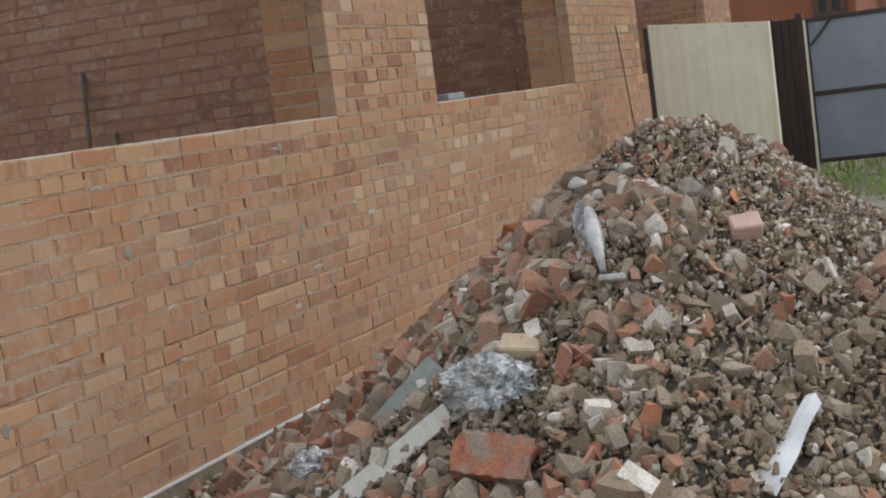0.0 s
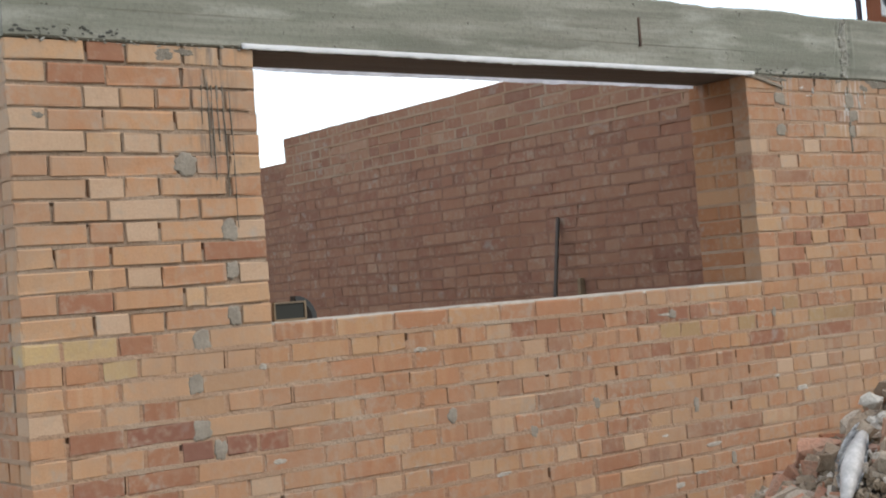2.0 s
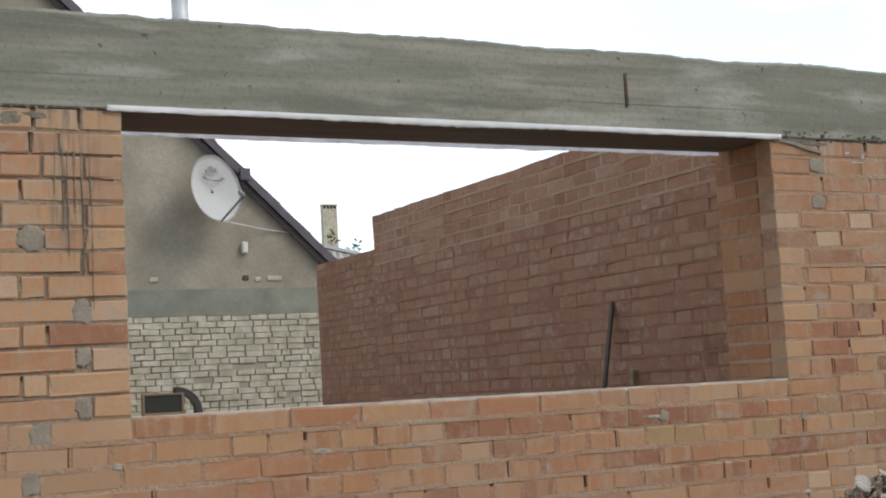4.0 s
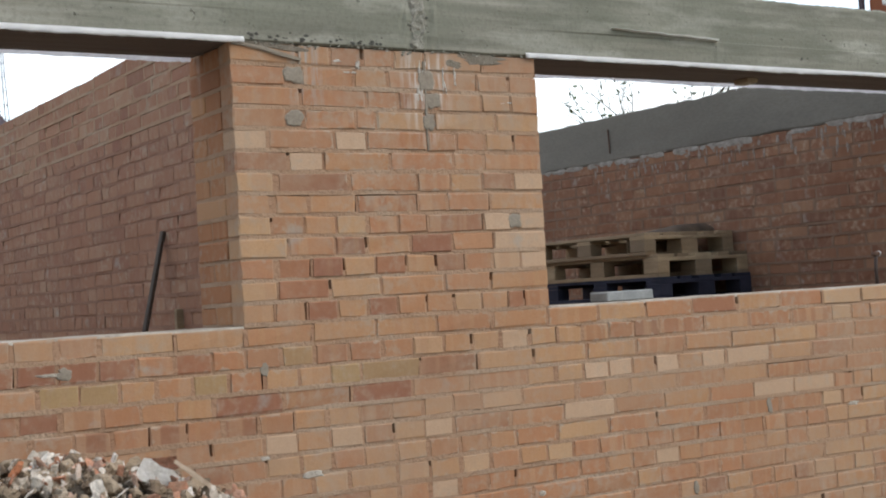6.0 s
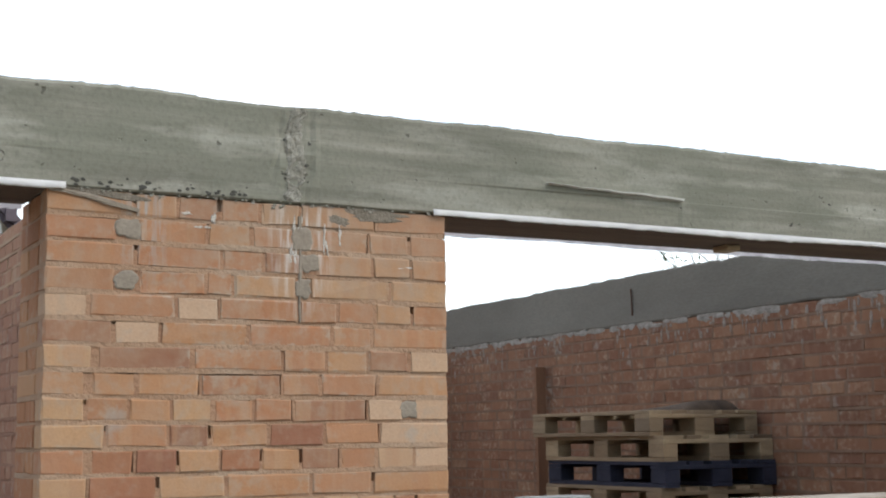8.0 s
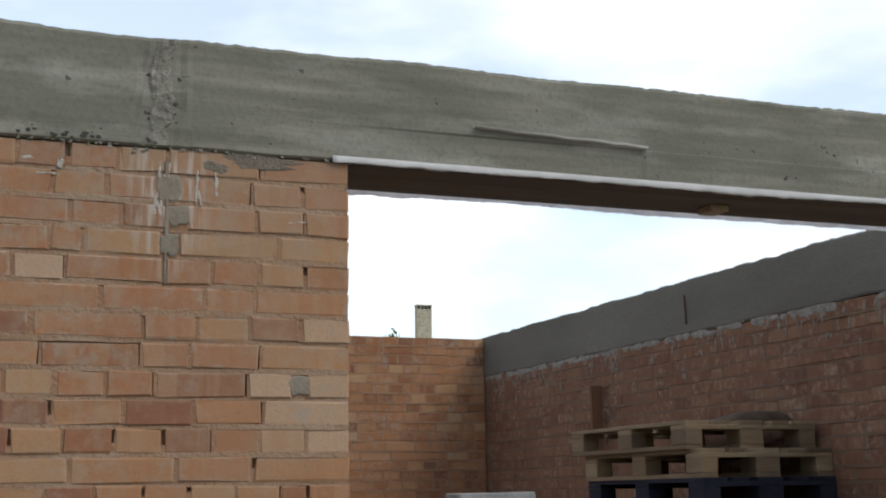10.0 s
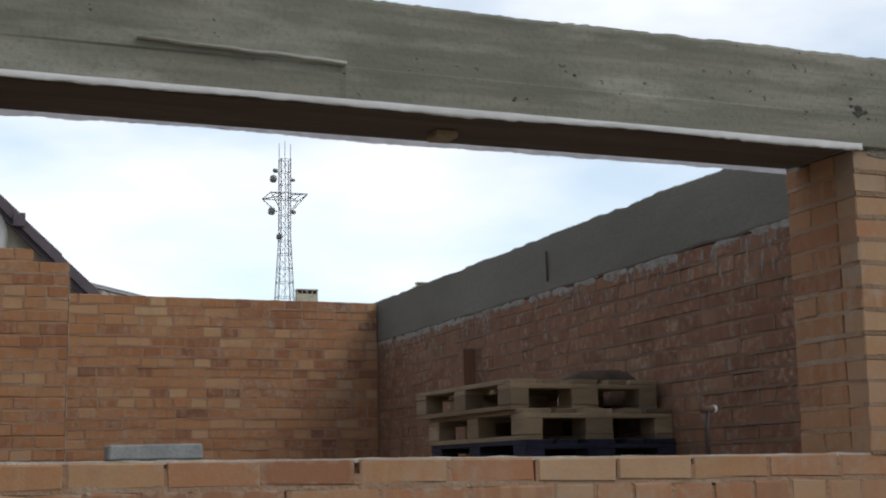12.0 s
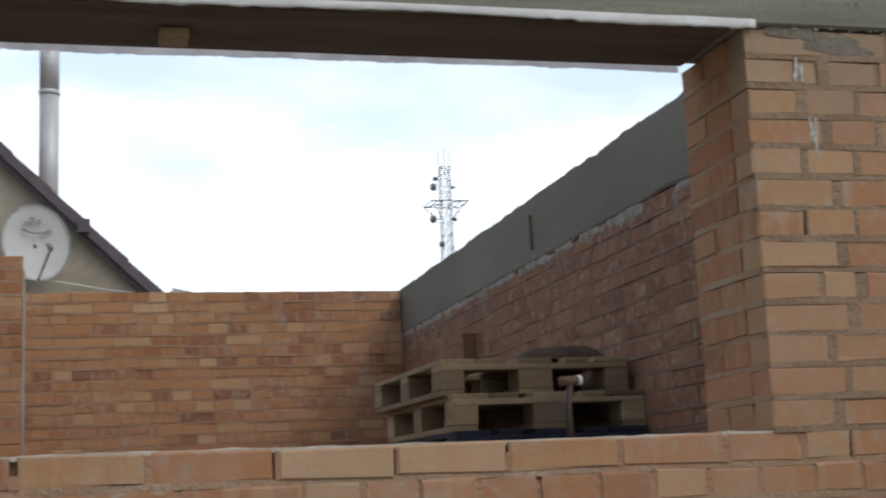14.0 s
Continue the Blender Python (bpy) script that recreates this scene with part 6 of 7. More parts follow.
def torn_sheet():
    bm = bmesh.new()
    rows = []
    for k in range(15):
        u = k / 14
        w = .030 + .016 * math.sin(math.pi * min(1, .35 + u))
        bend = .005 * math.sin(u * 9)
        v = -.17 + .34 * u
        rows.append([bm.verts.new(p) for p in ((-w, v, bend), (0, v + .006, bend + .012), (w, v - .02, bend), (0, v + .006, bend + .008))])
    for a, b in zip(rows, rows[1:]):
        for k in range(4):
            bm.faces.new((a[k], b[k], b[(k + 1) % 4], a[(k + 1) % 4]))
    bm.faces.new(rows[0]), bm.faces.new(rows[-1])
    lie(part("plastic_strip", bm, FILM), (-2.68, -2.58, .33), (-2.42, -2.70, .52), (-.7, .2, .6), "torn white plastic strip sticking out of the rubble", "plastic strip")


torn_sheet()


def elbow_pipe():
    o = Vector((-1.80, -1.875, 1.115))
    e = tagged(empty("drain_pipe", o + Vector((-.02, 0, .025))), "bent pale grey plastic pipe with a torn sleeve on the rubble", "pipe")
    pts = [Vector(p) - o for p in ((-1.90, -1.92, 1.055), (-2.00, -1.96, 1.015), (-2.06, -1.985, .97), (-2.115, -2.01, .93), (-2.17, -2.035, .875))]
    bm = bmesh.new()
    tube(bm, pts, (.013, .026, .030, .019, .011), 12)
    part("pipe", bm, DUSTY_PIPE, e, smooth=True)
    # torn sleeve lying beside the pipe
    bm = bmesh.new()
    rows = []
    for k in range(13):
        u = k / 12
        c = Vector((-1.88, -1.90, 1.07)).lerp(Vector((-2.14, -2.02, .905)), u) - o
        w = .05 * math.sin(math.pi * (.12 + .86 * u)) ** .7
        rows.append([bm.verts.new(c + Vector((-.004 * math.sin(5 * q + 6 * u), (q - .42) * 2 * w, .012 * math.sin(3.1 * q) + .006 * noise.noise(Vector((u * 8, q * 5, 2)))))) for q in (n / 6 for n in range(7))])
    for a, b in zip(rows, rows[1:]):
        for k in range(6):
            bm.faces.new((a[k], b[k], b[k + 1], a[k + 1]))
    bmesh.ops.solidify(bm, geom=bm.faces[:], thickness=.004)
    part("sleeve", bm, CRUMPLED, e, "torn grey translucent sleeve")
    bm = bmesh.new()
    bx(bm, -.022, .022, -.045, .045, -.012, .012, .004, m=Matrix.Translation(Vector((-2.19, -2.07, .85)) - o) @ Matrix.Rotation(.3, 4, "Y"), jitter=.004, rng=rub)
    part("stub", bm, DUSTY_PIPE, e)


elbow_pipe()


def mortar_clump():
    """A knobbly lump of old mortar on the crest of the heap."""
    bm = bmesh.new()
    for cx, cy, cz, r in ((0, 0, 0, .036), (.042, .014, -.008, .030), (-.034, .006, -.016, .026), (.012, -.02, -.03, .032)):
        g = bmesh.ops.create_icosphere(bm, subdivisions=3, radius=r, matrix=Matrix.Translation((cx, cy, cz)))["verts"]
        for v in g:
            d = v.co - Vector((cx, cy, cz))
            v.co = Vector((cx, cy, cz)) + d * (1 + .5 * noise.noise(v.co * 38) + .28 * noise.noise(v.co * 95))
    ob = part("mortar_lump", bm, GREY_LUMP)
    ob.location = (-1.835, -1.93, pile_height(-1.835, -1.93) + .022)
    tagged(ob, "knobbly pale lump of old mortar on the rubble crest", "mortar lump")


mortar_clump()


def loose_brick(a, b, face, mat, label, size):
    bm = bmesh.new()
    bx(bm, -size[0], size[0], -size[1], size[1], -size[2], size[2], .006, jitter=.005, rng=rub)
    lie(part("loose_brick", bm, mat), a, b, face, label, "brick")


loose_brick((-2.38, -1.73, .70), (-2.36, -1.85, .685), (-.35, 0, .9), speckled("pale_buff_brick", (.46, .34, .22), (.58, .45, .30), 9, 80), "pale buff brick lying on the rubble", (.045, .065, .033))
loose_brick((-1.83, -2.38, .955), (-1.80, -2.47, .96), (-.5, 0, .85), speckled("pink_brick", (.48, .30, .24), (.60, .42, .34), 9, 80), "pinkish broken brick on the rubble", (.045, .05, .03))
loose_brick((-1.045, -2.325, 1.198), (-.965, -2.315, 1.180), (.1, -.7, .7), SHARD_MAT, "orange broken brick on the side of the heap", (.028, .042, .022))
loose_brick((-1.005, -2.415, 1.150), (-.955, -2.405, 1.105), (.3, -.8, .5), BRICK_BURNT, "dark red broken brick on the side of the heap", (.034, .048, .026))
loose_brick((-1.95, -1.12, .50), (-1.85, -1.22, .50), (-.3, 0, .9), SHARD_MAT, "orange brick half buried in the rubble", (.05, .07, .035))


def slab_lump(at, s, seed, label, flat=.55):
    ob = new("concrete_slab", lump_mesh("concrete_slab", 0, GREY_LUMP, random.Random(seed)))
    ob.matrix_basis = pose(*at, 40, -25, seed * 40) @ Matrix.Diagonal((s, s * 1.1, s * flat, 1))
    tagged(ob, label, "concrete slab")


slab_lump((-1.74, -1.96, 1.12), .072, 5, "large grey concrete lump near the top of the heap", .8)
slab_lump((-1.75, -2.07, 1.10), .070, 2, "flat grey concrete piece near the top of the heap")
slab_lump((-1.775, -1.85, 1.15), .055, 31, "rough pale concrete lump above a plastic pipe", .9)
slab_lump((-1.84, -1.99, 1.075), .05, 33, "rough whitish concrete lump on the shoulder of the heap", .9)
slab_lump((-1.66, -2.0, 1.175), .04, 35, "purple-grey stone on the shoulder of the heap", .9)


def flat_slab():
    bm = bmesh.new()
    rim = [(-.047, .030), (-.018, .046), (.030, .024), (.050, -.012), (.030, -.044), (-.030, -.030)]
    low = [bm.verts.new((x, y, -.011 + .003 * math.sin(9 * x))) for x, y in rim]
    top = [bm.verts.new((x * .93, y * .93, .012 + .003 * math.sin(40 * y))) for x, y in rim]
    bm.faces.new(low[::-1]), bm.faces.new(top)
    for k in range(6):
        bm.faces.new((low[k], low[(k + 1) % 6], top[(k + 1) % 6], top[k]))
    lie(part("concrete_slab", bm, GREY_LUMP), (-1.425, -2.295, 1.225), (-1.38, -2.315, 1.185), (-.35, -.8, .45), "flat pale grey concrete slab on the heap", "concrete slab")


flat_slab()
slab_lump((-1.145, -2.285, 1.235), .040, 9, "grey angular concrete lump on the heap", .8)
slab_lump((-1.090, -2.345, 1.185), .054, 14, "rough grey concrete lump beside an orange brick", .7)
slab_lump((-1.75, -2.24, 1.10), .060, 12, "grey concrete lump on the flank of the heap", .8)
slab_lump((-1.395, -2.385, 1.170), .020, 17, "small whitish plaster lump on the heap", .6)
slab_lump((-1.42, -2.225, 1.252), .020, 21, "small whitish plaster lump on the crown of the heap", .7)
slab_lump((-1.30, -2.295, 1.236), .024, 23, "pale grey stone near the crown of the heap", .5)
slab_lump((-.94, -2.305, 1.165), .022, 27, "whitish plaster lump between two bricks on the heap", .8)
slab_lump((-1.505, -1.96, 1.265), .036, 29, "blue-grey stone on the shoulder of the heap", .9)
slab_lump((-1.55, -2.12, 1.215), .015, 37, "small white pebble on the heap", .6)


def plate(name, a, b, face, size, mat, label, cat, curl=0.0, seed=0):
    """A thin broken plate with an uneven rim, its long side from a to b."""
    bm = bmesh.new()
    w, l, h = size
    rows = []
    for k in range(9):
        v = k / 8
        wide = w * (.62 + .38 * math.sin(math.pi * (.12 + .8 * v))) * (1 + .3 * noise.noise(Vector((v * 4, seed, 0))))
        rows.append([bm.verts.new((u * wide, (v - .5) * l + .1 * w * u * noise.noise(Vector((u * 3, k, seed))), curl * (u * u + .6 * (2 * v - 1) ** 2) * w + .06 * w * noise.noise(Vector((u * 2, v * 5, seed + 9))))) for u in (-1, -.5, 0, .5, 1)])
    for p, q in zip(rows, rows[1:]):
        for k in range(4):
            bm.faces.new((p[k], q[k], q[k + 1], p[k + 1]))
    bmesh.ops.solidify(bm, geom=bm.faces[:], thickness=h)
    lie(part(name, bm, mat), a, b, face, label, cat)


PLASTER = speckled("dusty_white_plaster", (0.62, 0.57, 0.50), (0.84, 0.81, 0.77), 30, 130, bump=0.5, depth=0.006)
plate("plaster_plate", (-1.185, -2.19, 1.315), (-1.115, -2.21, 1.265), (-.3, -.7, .65), (.022, .085, .008), PLASTER, "dusty flat piece of plaster on the crown of the heap", "plaster", .1, 1)
plate("wood_strip", (-1.12, -2.19, 1.315), (-1.035, -2.20, 1.245), (-.3, -.5, .8), (.006, .115, .005), speckled("pale_split_wood", (.50, .38, .27), (.66, .54, .42), 8, 90, stretch=(3, .3, 3), local=True), "pale thin strip of split wood on the heap", "wood strip", 0, 2)
plate("tile_shard", (-1.17, -2.165, 1.305), (-1.105, -2.17, 1.302), (-.2, -.6, .8), (.018, .055, .011), SHARD_MAT, "orange curved tile shard on the crown of the heap", "tile shard", .5, 3)
plate("tile_shard", (-1.485, -2.0, 1.295), (-1.43, -2.0, 1.272), (-.2, -.6, .8), (.010, .06, .006), PLASTER, "narrow pale plaster sliver on the shoulder of the heap", "plaster", .3, 4)
for k, (dx, dz, turn) in enumerate(((-.034, -.004, .4), (-.012, .012, -.3), (.010, .002, 1.1), (.026, .010, .1), (.004, -.016, -.7), (.040, .0, .9))):
    a = Vector((-1.300 + dx, -2.392, 1.206 + dz))
    d = Vector((math.cos(turn), -.15, -math.sin(turn))) * .026
    plate("plaster_flake", a - d, a + d, (-.1 + .4 * math.sin(k * 2.1), -.5 + .3 * math.cos(k * 1.7), .8), (.013, .048, .003), PLASTER, "curled white plaster flake lying in a small drift on the heap", "plaster flake", .45, 10 + k)


# ---------------------------------------------------------------- bricks of the walls, nearest walls first
def jamb_bricks(parent, x, facing, rng, mat, rest_mat):
    """The two bricks a course that show in the side of an opening."""
    face = Face((x, DEPTH, 0), (0, -1, 0), (1, 0, 0)) if facing < 0 else Face((x, 0, 0), (0, 1, 0), (-1, 0, 0))
    out = []
    for k in range(13):
        z = HEAD - (k + .5) * COURSE
        s0, s1 = (0.006, DEPTH - DEEPNESS - .003) if facing < 0 else (DEEPNESS + .003, DEPTH - .006)
        if k % 2:
            out.append(((s0 + s1) / 2, z, s1 - s0 - .004, ""))
        else:
            h = (s1 - s0 - JOINT) / 2
            out += [(s0 + h / 2, z, h, ""), (s1 - h / 2, z, h, "")]
    put_bricks(parent, face, out, rng, mat, rest_mat, reach=(0.0, DEEPNESS) if facing < 0 else (DEEPNESS, 0.0))


# the bonds of the courses that can be told apart, from the beam or the sill downwards
LEFT_BONDS = ("S Hr B H H", "H Br S Q B", "S Hp H H H H", "Hp B S H B", "Sp H Hp S H", "H B S G H H", "S Hp H S n H", "H B Sp Q S", "S H Hp S g Hp",
              "H B S Q Sr", "S H Hp S g Hp", "H Br S Q S", "S Hp H S g H")
MID_BONDS = ("S H H H H S S", "B G B H H g B H H", "S S H H g B H H", "B G B Q B g S B", "Hp S Hp S H H H H", "B Hp S S H S", "H n S S H H H Hp", "H n H B S H B S",
             "H H H H H H S Hp g Hp", "B B H B Br B Sp", "H n Hr Hr H Hr H H H H Hp", "H Br B S B S", "H H Hr H Hr H H H H Q H")
RIGHT_BONDS = ("S H H H H H H S S H H H", "B n H H H H H B n H H S H H", "Ho n H H H H H Ho H H H H S H", "B n H H H H S H H H H H H H", "Ho H H H H H H H H Ho H H H H", "Bo n H Ho H H H H S S H H", "H H H H H H H S H H H H H H",
               "Bo n S H n H H H H H S S", "Ho Q n Q H H H n H H H Ho H H H", "Bo n H H H n H H Ho S H H H", "Ho n H Ho H n H H H H H H H H", "B Ho H H H n H B Sr S H H", "Ho n H Ho Q n H H H H H H H H")
LOW_BONDS = ("Hy By Hr Q Q g S +S", "H H Hy H B H H S +", "H B S g So S +", "Hp H H Hr Bo H H S +", "H Br Sd g S S +", "H H H Hr Hd g Hd Hd H H +", "H Br Sr S S +", "S H Hr H H Hp S +")
wall_rng = random.Random(2024)
low = lay(FRONT, X_LEFT, X_END, BASE, SILL, wall_rng, 0.12, bonds=LOW_BONDS)
# a run of dark red headers in the second course
row = SILL - 1.5 * COURSE
low = [b for b in low if not (abs(b[1] - row) < COURSE / 2 and -1.78 < b[0] < -.12)]
left_end = max(b[0] + b[2] / 2 for b in low if abs(b[1] - row) < COURSE / 2 and b[0] < -1)
right_end = min(b[0] - b[2] / 2 for b in low if abs(b[1] - row) < COURSE / 2 and b[0] > -.2)
reds = round((right_end - left_end) / .133)
pitch = (right_end - left_end - JOINT) / reds
low += [(left_end + JOINT + pitch * (k + .5) - JOINT / 2, row, pitch - JOINT, "r" if (k * 7) % 5 else "") for k in range(reds)]
low = [(s, z, size, "u" if z > SILL - COURSE and s > X_C else tone) for s, z, size, tone in low]
SPECIAL = [(x, z, BRICK_RED) for x, z in ((-1.4, .5), (-.6, .35), (2.1, 1.46)) + ((0.51, 1.21), (0.00, 1.21), (-0.74, 1.22))]
SPECIAL += [(x, z, BRICK_PALE) for x, z in ((0.11, 1.04), (0.37, 1.07), (0.49, 1.04), (0.75, 1.05), (0.75, 0.87), (1.39, 1.04), (1.67, 1.04), (1.90, 0.88), (1.98, 1.21), (2.19, 1.21), (2.48, 1.21), (1.55, 1.21), (1.66, 1.21), (2.50, 1.05), (2.77, 1.04), (1.35, 1.36), (1.09, 1.38))]
SPECIAL += [(x, z, BRICK_OLIVE) for x, z in ((-0.62, 1.29), (-0.52, 1.28), (-0.14, 1.30), (-0.18, 1.29), (0.25, 1.37), (0.41, 1.30), (0.60, 1.30))]
joints(cores[1], FRONT, low, wall_rng, slits=.16)
piers = {"wall_front_left_pier": (X_LEFT, X_A), "wall_front_middle_pier": (X_B, X_C), "wall_front_right_pier": (X_D, X_E), "wall_front_far_pier": (X_F, X_END)}
for ob, (name, x0, x1, z1) in zip(cores, segments):
    bricks = [b for b in low if x0 <= b[0] < x1]
    if name in piers:
        bonds, back_by, slits = {"wall_front_left_pier": (LEFT_BONDS, .0065, .5), "wall_front_middle_pier": (MID_BONDS, .0015, .36), "wall_front_right_pier": (RIGHT_BONDS, -.0005, .12)}.get(name, ((), .001, .1))
        upper = lay(FRONT, x0, x1, SILL, HEAD, wall_rng, None, (.7, .85, .95, .98), bonds)
        joints(ob, FRONT, upper, wall_rng, mix={"wall_front_right_pier": MORTAR_PALE, "wall_front_left_pier": MORTAR_BROWN}.get(name), back=back_by, slits=slits)
        bricks = upper + bricks
    if name == "wall_front_left_pier":
        bricks.sort(key=lambda b: b[1] < .75)
    if x0 > 5:
        bricks.sort(key=lambda b: b[0])
    golden = name == "wall_front_left_pier"
    put_bricks(ob, FRONT, bricks, wall_rng, BRICK_GOLD if golden else BRICK_DUSTY if x0 > 4 else BRICK, BRICK_GOLD_ISLE if golden else BRICK_DUSTY_ISLE if x0 > 4 else BRICK_ISLE, mortar=False, special=SPECIAL)
    # sides facing -x take the brick with shade in its tones
    if name in ("wall_front_middle_pier", "wall_front_right_pier", "wall_front_far_pier"):
        jamb_bricks(ob, x0, -1, wall_rng, BRICK_JAMB_SHADE, BRICK_ISLE)
    if name in ("wall_front_left_pier", "wall_front_middle_pier", "wall_front_right_pier"):
        jamb_bricks(ob, x1, 1, wall_rng, BRICK, BRICK_ISLE)

# sill tops: uneven mortar with stuck crumbs
for x0, x1 in ((X_A, X_B), (X_C, X_D), (X_E, X_F)):
    bm = bmesh.new()
    n, m = int((x1 - x0) / .03), 8
    grid = [[bm.verts.new((x0 + (x1 - x0) * i / n, .004 + (DEPTH - .012) * j / m, SILL - .002 + .005 * abs(noise.noise(Vector((x0 + i * .11, j * .5, 0)))) + (.006 * max(0, noise.noise(Vector((x0 + i * .31, j, 5)))) if j < 2 else 0))) for j in range(m + 1)] for i in range(n + 1)]
    for i in range(n):
        for j in range(m):
            bm.faces.new((grid[i][j], grid[i + 1][j], grid[i + 1][j + 1], grid[i][j + 1]))
    r = bmesh.ops.extrude_edge_only(bm, edges=[e for e in bm.edges if e.is_boundary])
    for v in [g for g in r["geom"] if isinstance(g, bmesh.types.BMVert)]:
        v.co.z = SILL - .012
    ob = part("sill_bed", bm, SILL_LIME, smooth=True)
    tagged(ob, "rough pale mortar bed on top of the sill", "sill", kind="structure")

# cement dabs in the wide joints, smears and splashes on the front wall
def ragged_patch(w, h, seed, proud, square=4.0, torn=.22):
    """A thin patch with a torn outline, thickest in the middle; x to the right, z up, y = 0 on the wall."""
    bm = bmesh.new()
    n = 22
    rings = []
    for k, (f_, y) in enumerate(((1.0, .0015), (.86, -proud * .6), (.5, -proud))):
        ring = []
        for i in range(n):
            a_ = 2 * math.pi * i / n
            c, d = math.cos(a_), math.sin(a_)
            r = 1 / (abs(c) ** square + abs(d) ** square) ** (1 / square)
            r *= 1 + torn * noise.noise(Vector((c * 1.6, d * 1.6, seed * 3.7))) + torn * .7 * noise.noise(Vector((c * 4.5, d * 4.5, seed * 1.9)))
            ring.append(bm.verts.new((c * r * f_ * w / 2, y - (.001 * noise.noise(Vector((i * 1.3, k, seed))) if k else 0), d * r * f_ * h / 2)))
        rings.append(ring)
    mid = bm.verts.new((0, -proud, 0))
    for p, q in zip(rings, rings[1:]):
        for i in range(n):
            bm.faces.new((p[i], p[(i + 1) % n], q[(i + 1) % n], q[i]))
    for i in range(n):
        bm.faces.new((rings[-1][i], rings[-1][(i + 1) % n], mid))
    return bm


def stick(name, x, z, w, h, seed, mat, proud=.0018, turn=0.0, square=4.0, torn=.22, y=-.001):
    wall = next(ob for ob, (nm, x0, x1, z1) in zip(cores, segments) if x0 <= x < x1 and (z < SILL or nm in piers))
    ob = part(name, ragged_patch(w, h, seed, proud, square, torn), mat, wall)
    ob.matrix_local = pose(x, y, z, 0, turn, 0)


DARK_SMEAR = speckled("dark_cement_smear", (0.17, 0.145, 0.112), (0.27, 0.232, 0.182), 22, 110, bump=0.8, depth=0.008)
WHITE_SPLASH = speckled("white_lime_splash", (0.46, 0.42, 0.365), (0.70, 0.66, 0.60), 60, 140, bump=0.6, depth=0.006)
dab_rng = random.Random(63)
for k, (x, z, w) in enumerate(dab_spots):
    stick("cement_dab", x + dab_rng.uniform(-.004, .004), z + dab_rng.uniform(-.004, .006), (w + .006) * dab_rng.uniform(.85, 1.25), COURSE * dab_rng.uniform(.72, 1.0), k, CEMENT_PATCH, .0016, dab_rng.uniform(-8, 8), dab_rng.choice((2.5, 4, 6)), .34)
for k in range(26):
    x, z = dab_rng.uniform(-3.5, 3.2), SILL - COURSE * (dab_rng.randrange(1, 13) + dab_rng.choice((0, .5)))
    if dab_rng.random() < .6:
        stick("cement_dab", x, z, dab_rng.uniform(.03, .12), dab_rng.uniform(.012, .03), 100 + k, SILL_LIME, .0015, dab_rng.uniform(-4, 4), 2.5, .4)
    else:
        stick("cement_dab", x, z, dab_rng.uniform(.025, .05), dab_rng.uniform(.04, .07), 100 + k, CEMENT_PATCH, .0016, dab_rng.uniform(-10, 10), 3, .35)
# under the beam: dark smears, the wedge of concrete in the corner of the middle pier
for k, (x, z, w, h, turn) in enumerate(((-3.065, 2.462, .075, .05, 0), (-3.535, 2.245, .05, .03, 10), (-2.99, 2.475, .09, .025, 4), (1.05, 2.478, .22, .045, -2), (.93, 2.455, .08, .035, 10),
                                       (4.33, 2.455, .22, .05, 10), (5.05, 2.45, .17, .055, -4), (4.62, 2.488, .3, .03, 3), (5.45, 2.475, .3, .05, 0), (4.20, 2.487, .16, .03, 0), (.12, 2.493, .30, .03, 5))):
    stick("cement_smear", x, z, w, h, 200 + k, DARK_SMEAR, .0009, turn, 2.2, .5)
for k, (x, z, w, h, turn) in enumerate(((.405, 2.445, .07, .016, 8), (.505, 2.44, .014, .035, 10), (.48, 2.405, .10, .008, 0), (.62, 2.495, .04, .012, 0), (.785, 2.43, .03, .075, 3), (.775, 2.34, .025, .06, -4), (.88, 2.39, .016, .08, -5),
                                       (.93, 2.40, .012, .06, 0), (1.20, 2.31, .10, .006, 0), (4.21, 2.395, .03, .07, 6), (4.79, 2.33, .07, .055, 0), (4.70, 2.31, .035, .05, 12), (4.95, 2.31, .075, .06, 0), (4.235, 2.22, .022, .09, -4))):
    many = 5 if h > .03 else 2
    for j in range(many):
        stick("lime_splash", x + w * dab_rng.uniform(-.5, .5), z + h * dab_rng.uniform(-.35, .35), max(.006, w * dab_rng.uniform(.12, .4)), h * dab_rng.uniform(.3, .9), 300 + k * 9 + j, WHITE_SPLASH, .0008, turn + dab_rng.uniform(-6, 6), 2.2, .7)
bm = bmesh.new()
edge = [(0.004, 2.500), (.06, 2.497), (.13, 2.485), (.20, 2.466), (.275, 2.447), (.27, 2.438), (.19, 2.452), (.12, 2.470), (.05, 2.484), (0.004, 2.487)]
front_ring, back_ring = [bm.verts.new((x, -.007 + .003 * math.sin(60 * x), z)) for x, z in edge], [bm.verts.new((x, .004, z)) for x, z in edge]
bm.faces.new(front_ring[::-1]), bm.faces.new(back_ring)
for k in range(len(edge)):
    j = (k + 1) % len(edge)
    bm.faces.new((front_ring[k], front_ring[j], back_ring[j], back_ring[k]))
part("cement_wedge", bm, CEMENT_PATCH, cores[2], "tongue of grey concrete run down over the top course")
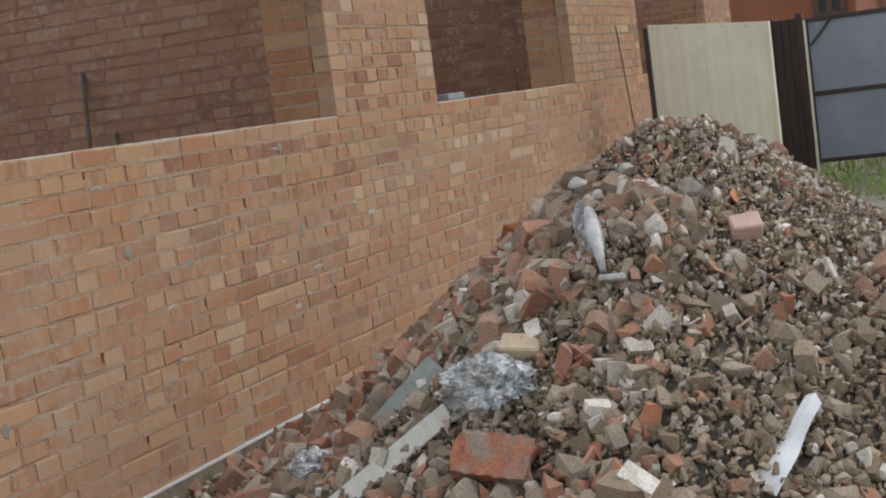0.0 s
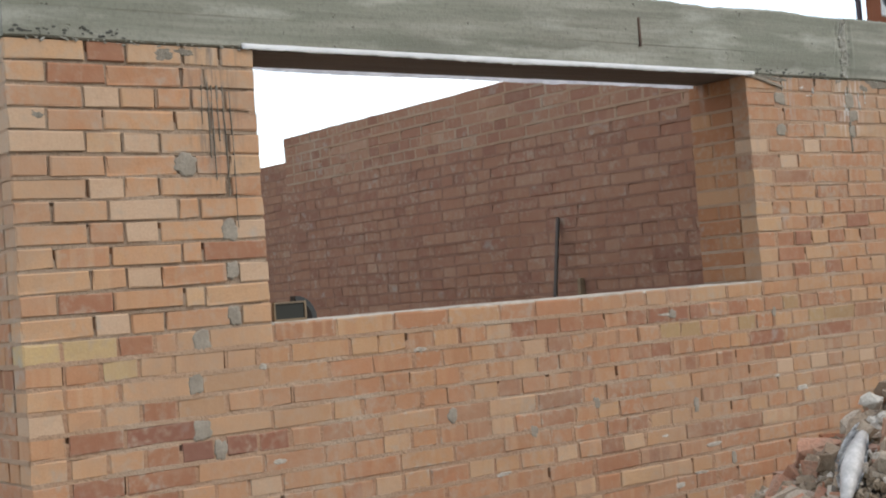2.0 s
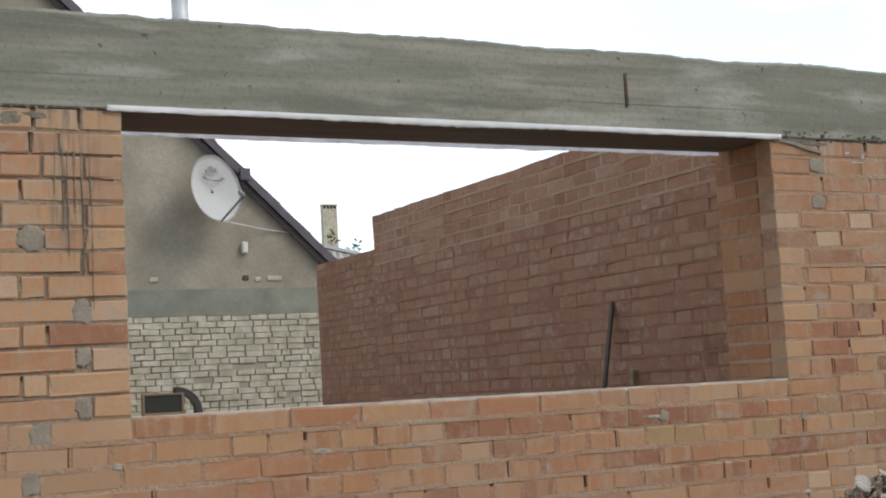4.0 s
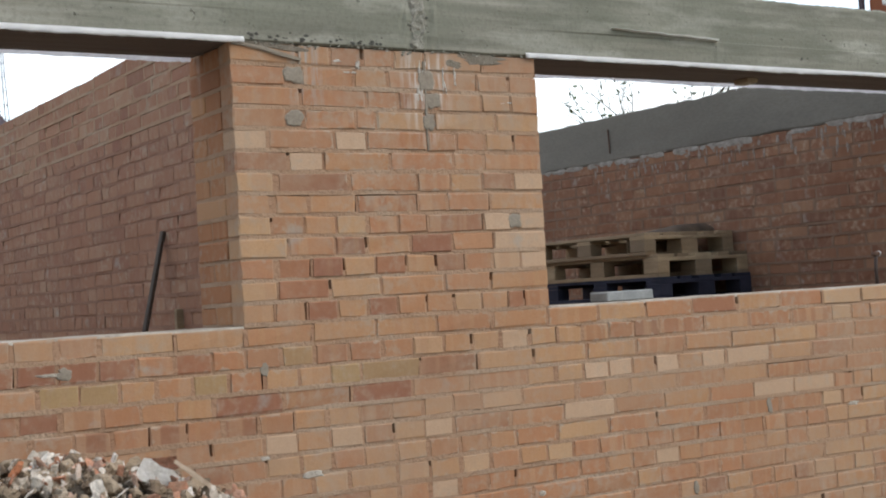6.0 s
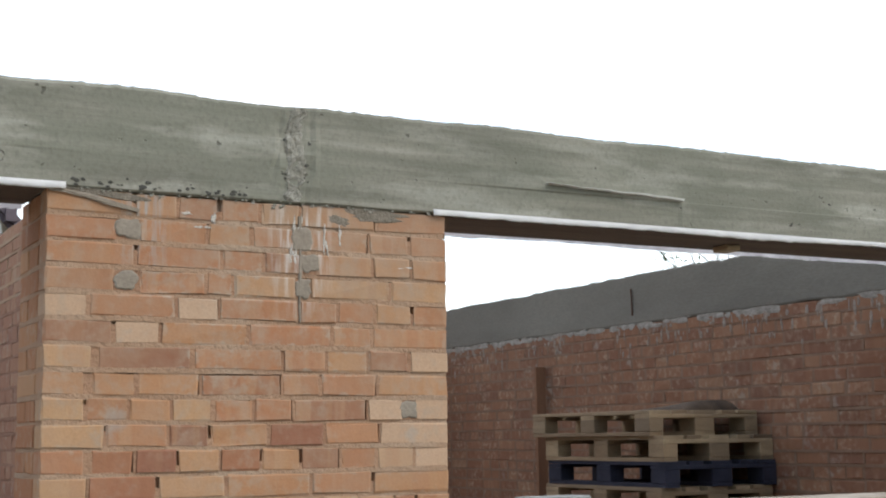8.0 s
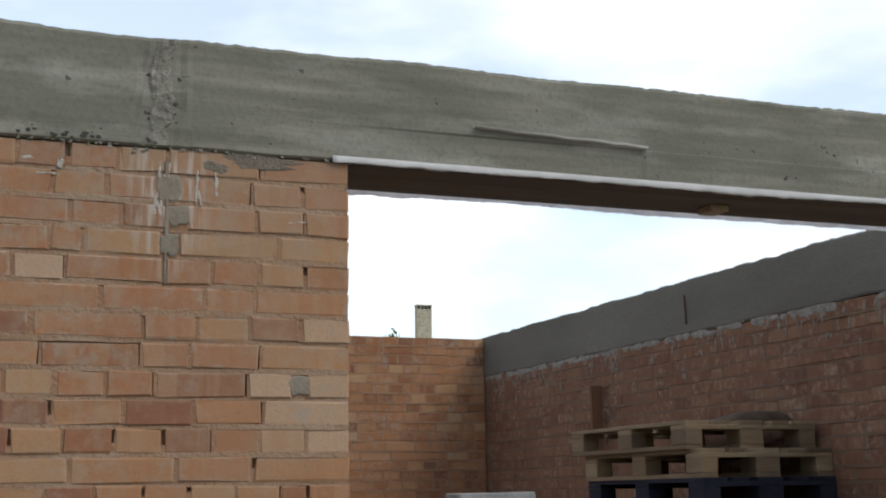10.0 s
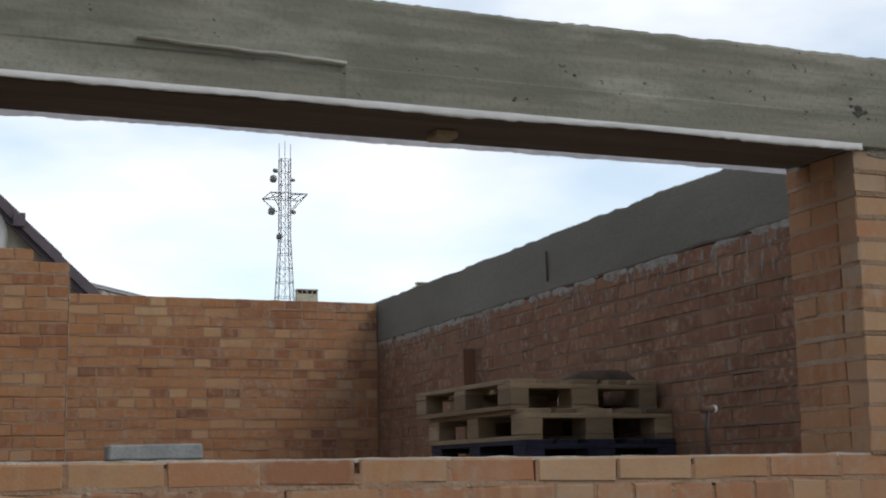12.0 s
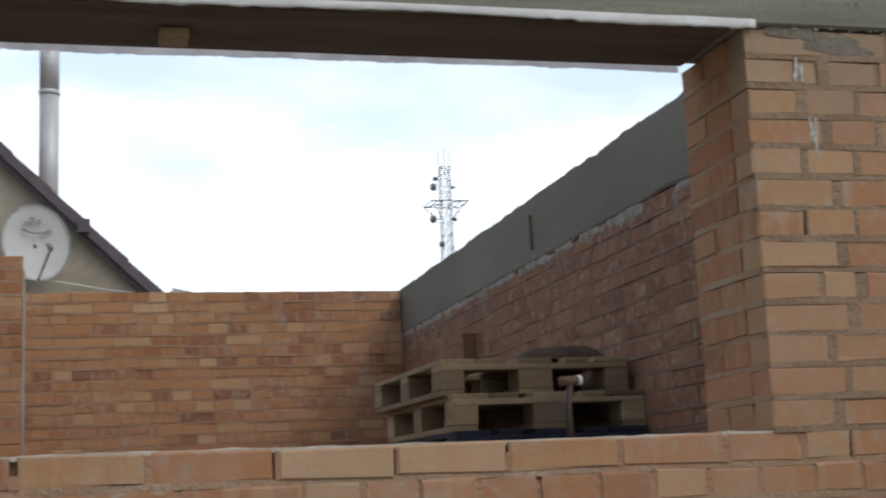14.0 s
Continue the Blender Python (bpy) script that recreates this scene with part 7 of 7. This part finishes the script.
# slurry runs: dark on the left pier, pale on the middle one
for x, z1, z0, w, mat in ((-2.905, 2.37, 2.10, .004, DARK_SMEAR), (-2.89, 2.36, 2.02, .005, DARK_SMEAR), (-2.868, 2.36, 2.16, .006, DARK_SMEAR), (-2.845, 2.36, 1.96, .004, DARK_SMEAR), (-2.818, 2.34, 1.85, .004, DARK_SMEAR), (-2.93, 2.36, 2.22, .004, DARK_SMEAR),
                         (.795, 2.46, 2.12, .012, CEMENT_PATCH)):
    bm = bmesh.new()
    rows = []
    for k in range(15):
        z = z1 + (z0 - z1) * k / 14
        c, r = x + .006 * noise.noise(Vector((x * 9, z * 6, 2))), w * (.65 + .5 * noise.noise(Vector((x * 40, z * 25, 7)))) * (1 - .5 * k / 14)
        rows.append([bm.verts.new(p) for p in ((c - r, .003, z), (c - r * .6, -.0028, z), (c + r * .6, -.0028, z), (c + r, .003, z))])
    for p, q in zip(rows, rows[1:]):
        for k in range(3):
            bm.faces.new((p[k], p[k + 1], q[k + 1], q[k]))
    part("slurry_run", bm, mat, cores[0] if x < -1 else cores[2])

f = Face((X_LEFT, 3.4, 0), (0, -1, 0), (1, 0, 0))
put_bricks(left_end_wall, f, lay(f, 0, 3.4 - DEEPNESS - .004, BASE, HEAD, wall_rng), wall_rng, BRICK, BRICK_ISLE, reach=(0.0, DEEPNESS))

Y_FACE = lambda x, y1: Face((x, y1, 0), (0, -1, 0), (1, 0, 0))
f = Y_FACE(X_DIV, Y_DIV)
put_bricks(div_top, f, lay(f, 0, Y_DIV - DEPTH, 2.874 - 5 * COURSE, 2.874, wall_rng), wall_rng, BRICK_INNER_SHADE, BRICK_INNER_SHADE_ISLE, mix=MORTAR)
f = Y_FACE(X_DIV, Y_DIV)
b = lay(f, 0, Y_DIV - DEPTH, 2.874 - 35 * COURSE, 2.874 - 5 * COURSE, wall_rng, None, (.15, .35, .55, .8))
put_bricks(div, f, b, wall_rng, BRICK_INNER_SHADE, BRICK_INNER_SHADE_ISLE, mix=MORTAR_DARK)
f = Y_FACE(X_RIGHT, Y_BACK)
put_bricks(right, f, lay(f, 0, Y_BACK - DEPTH, HEAD - 30 * COURSE, HEAD, wall_rng, None, (.1, .3, .5, .7)), wall_rng, BRICK_SIDE_SHADE, BRICK_SIDE_SHADE_ISLE, mix=MORTAR_EARTH)
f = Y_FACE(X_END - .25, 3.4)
put_bricks(far_right, f, lay(f, 0, 3.4 - DEPTH, HEAD - 16 * COURSE, HEAD, wall_rng), wall_rng, BRICK_INNER_SHADE, BRICK_INNER_SHADE_ISLE, mix=MORTAR_DARK)
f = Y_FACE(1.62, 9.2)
put_bricks(far_side, f, lay(f, 0, 9.2 - Y_BACK - .25, 2.9 - 20 * COURSE, 2.9, wall_rng), wall_rng, BRICK_INNER_SHADE, BRICK_INNER_SHADE_ISLE, mix=MORTAR_DARK)
f = Face((0, Y_BACK, 0), (1, 0, 0), (0, 1, 0))
put_bricks(back, f, lay(f, 1.66, X_RIGHT - .01, TOP - 34 * COURSE, TOP, wall_rng), wall_rng, BRICK_BACK, BRICK_BACK_ISLE, mix=MORTAR_HEAD)
f = Face((0, 5.1, 0), (1, 0, 0), (0, 1, 0))
put_bricks(cross, f, lay(f, .96, 1.86, 2.8, 2.8 + COURSE, wall_rng) + lay(f, .96, 2.08, 2.8 - 34 * COURSE, 2.8, wall_rng), wall_rng, BRICK_BACK, BRICK_BACK_ISLE)
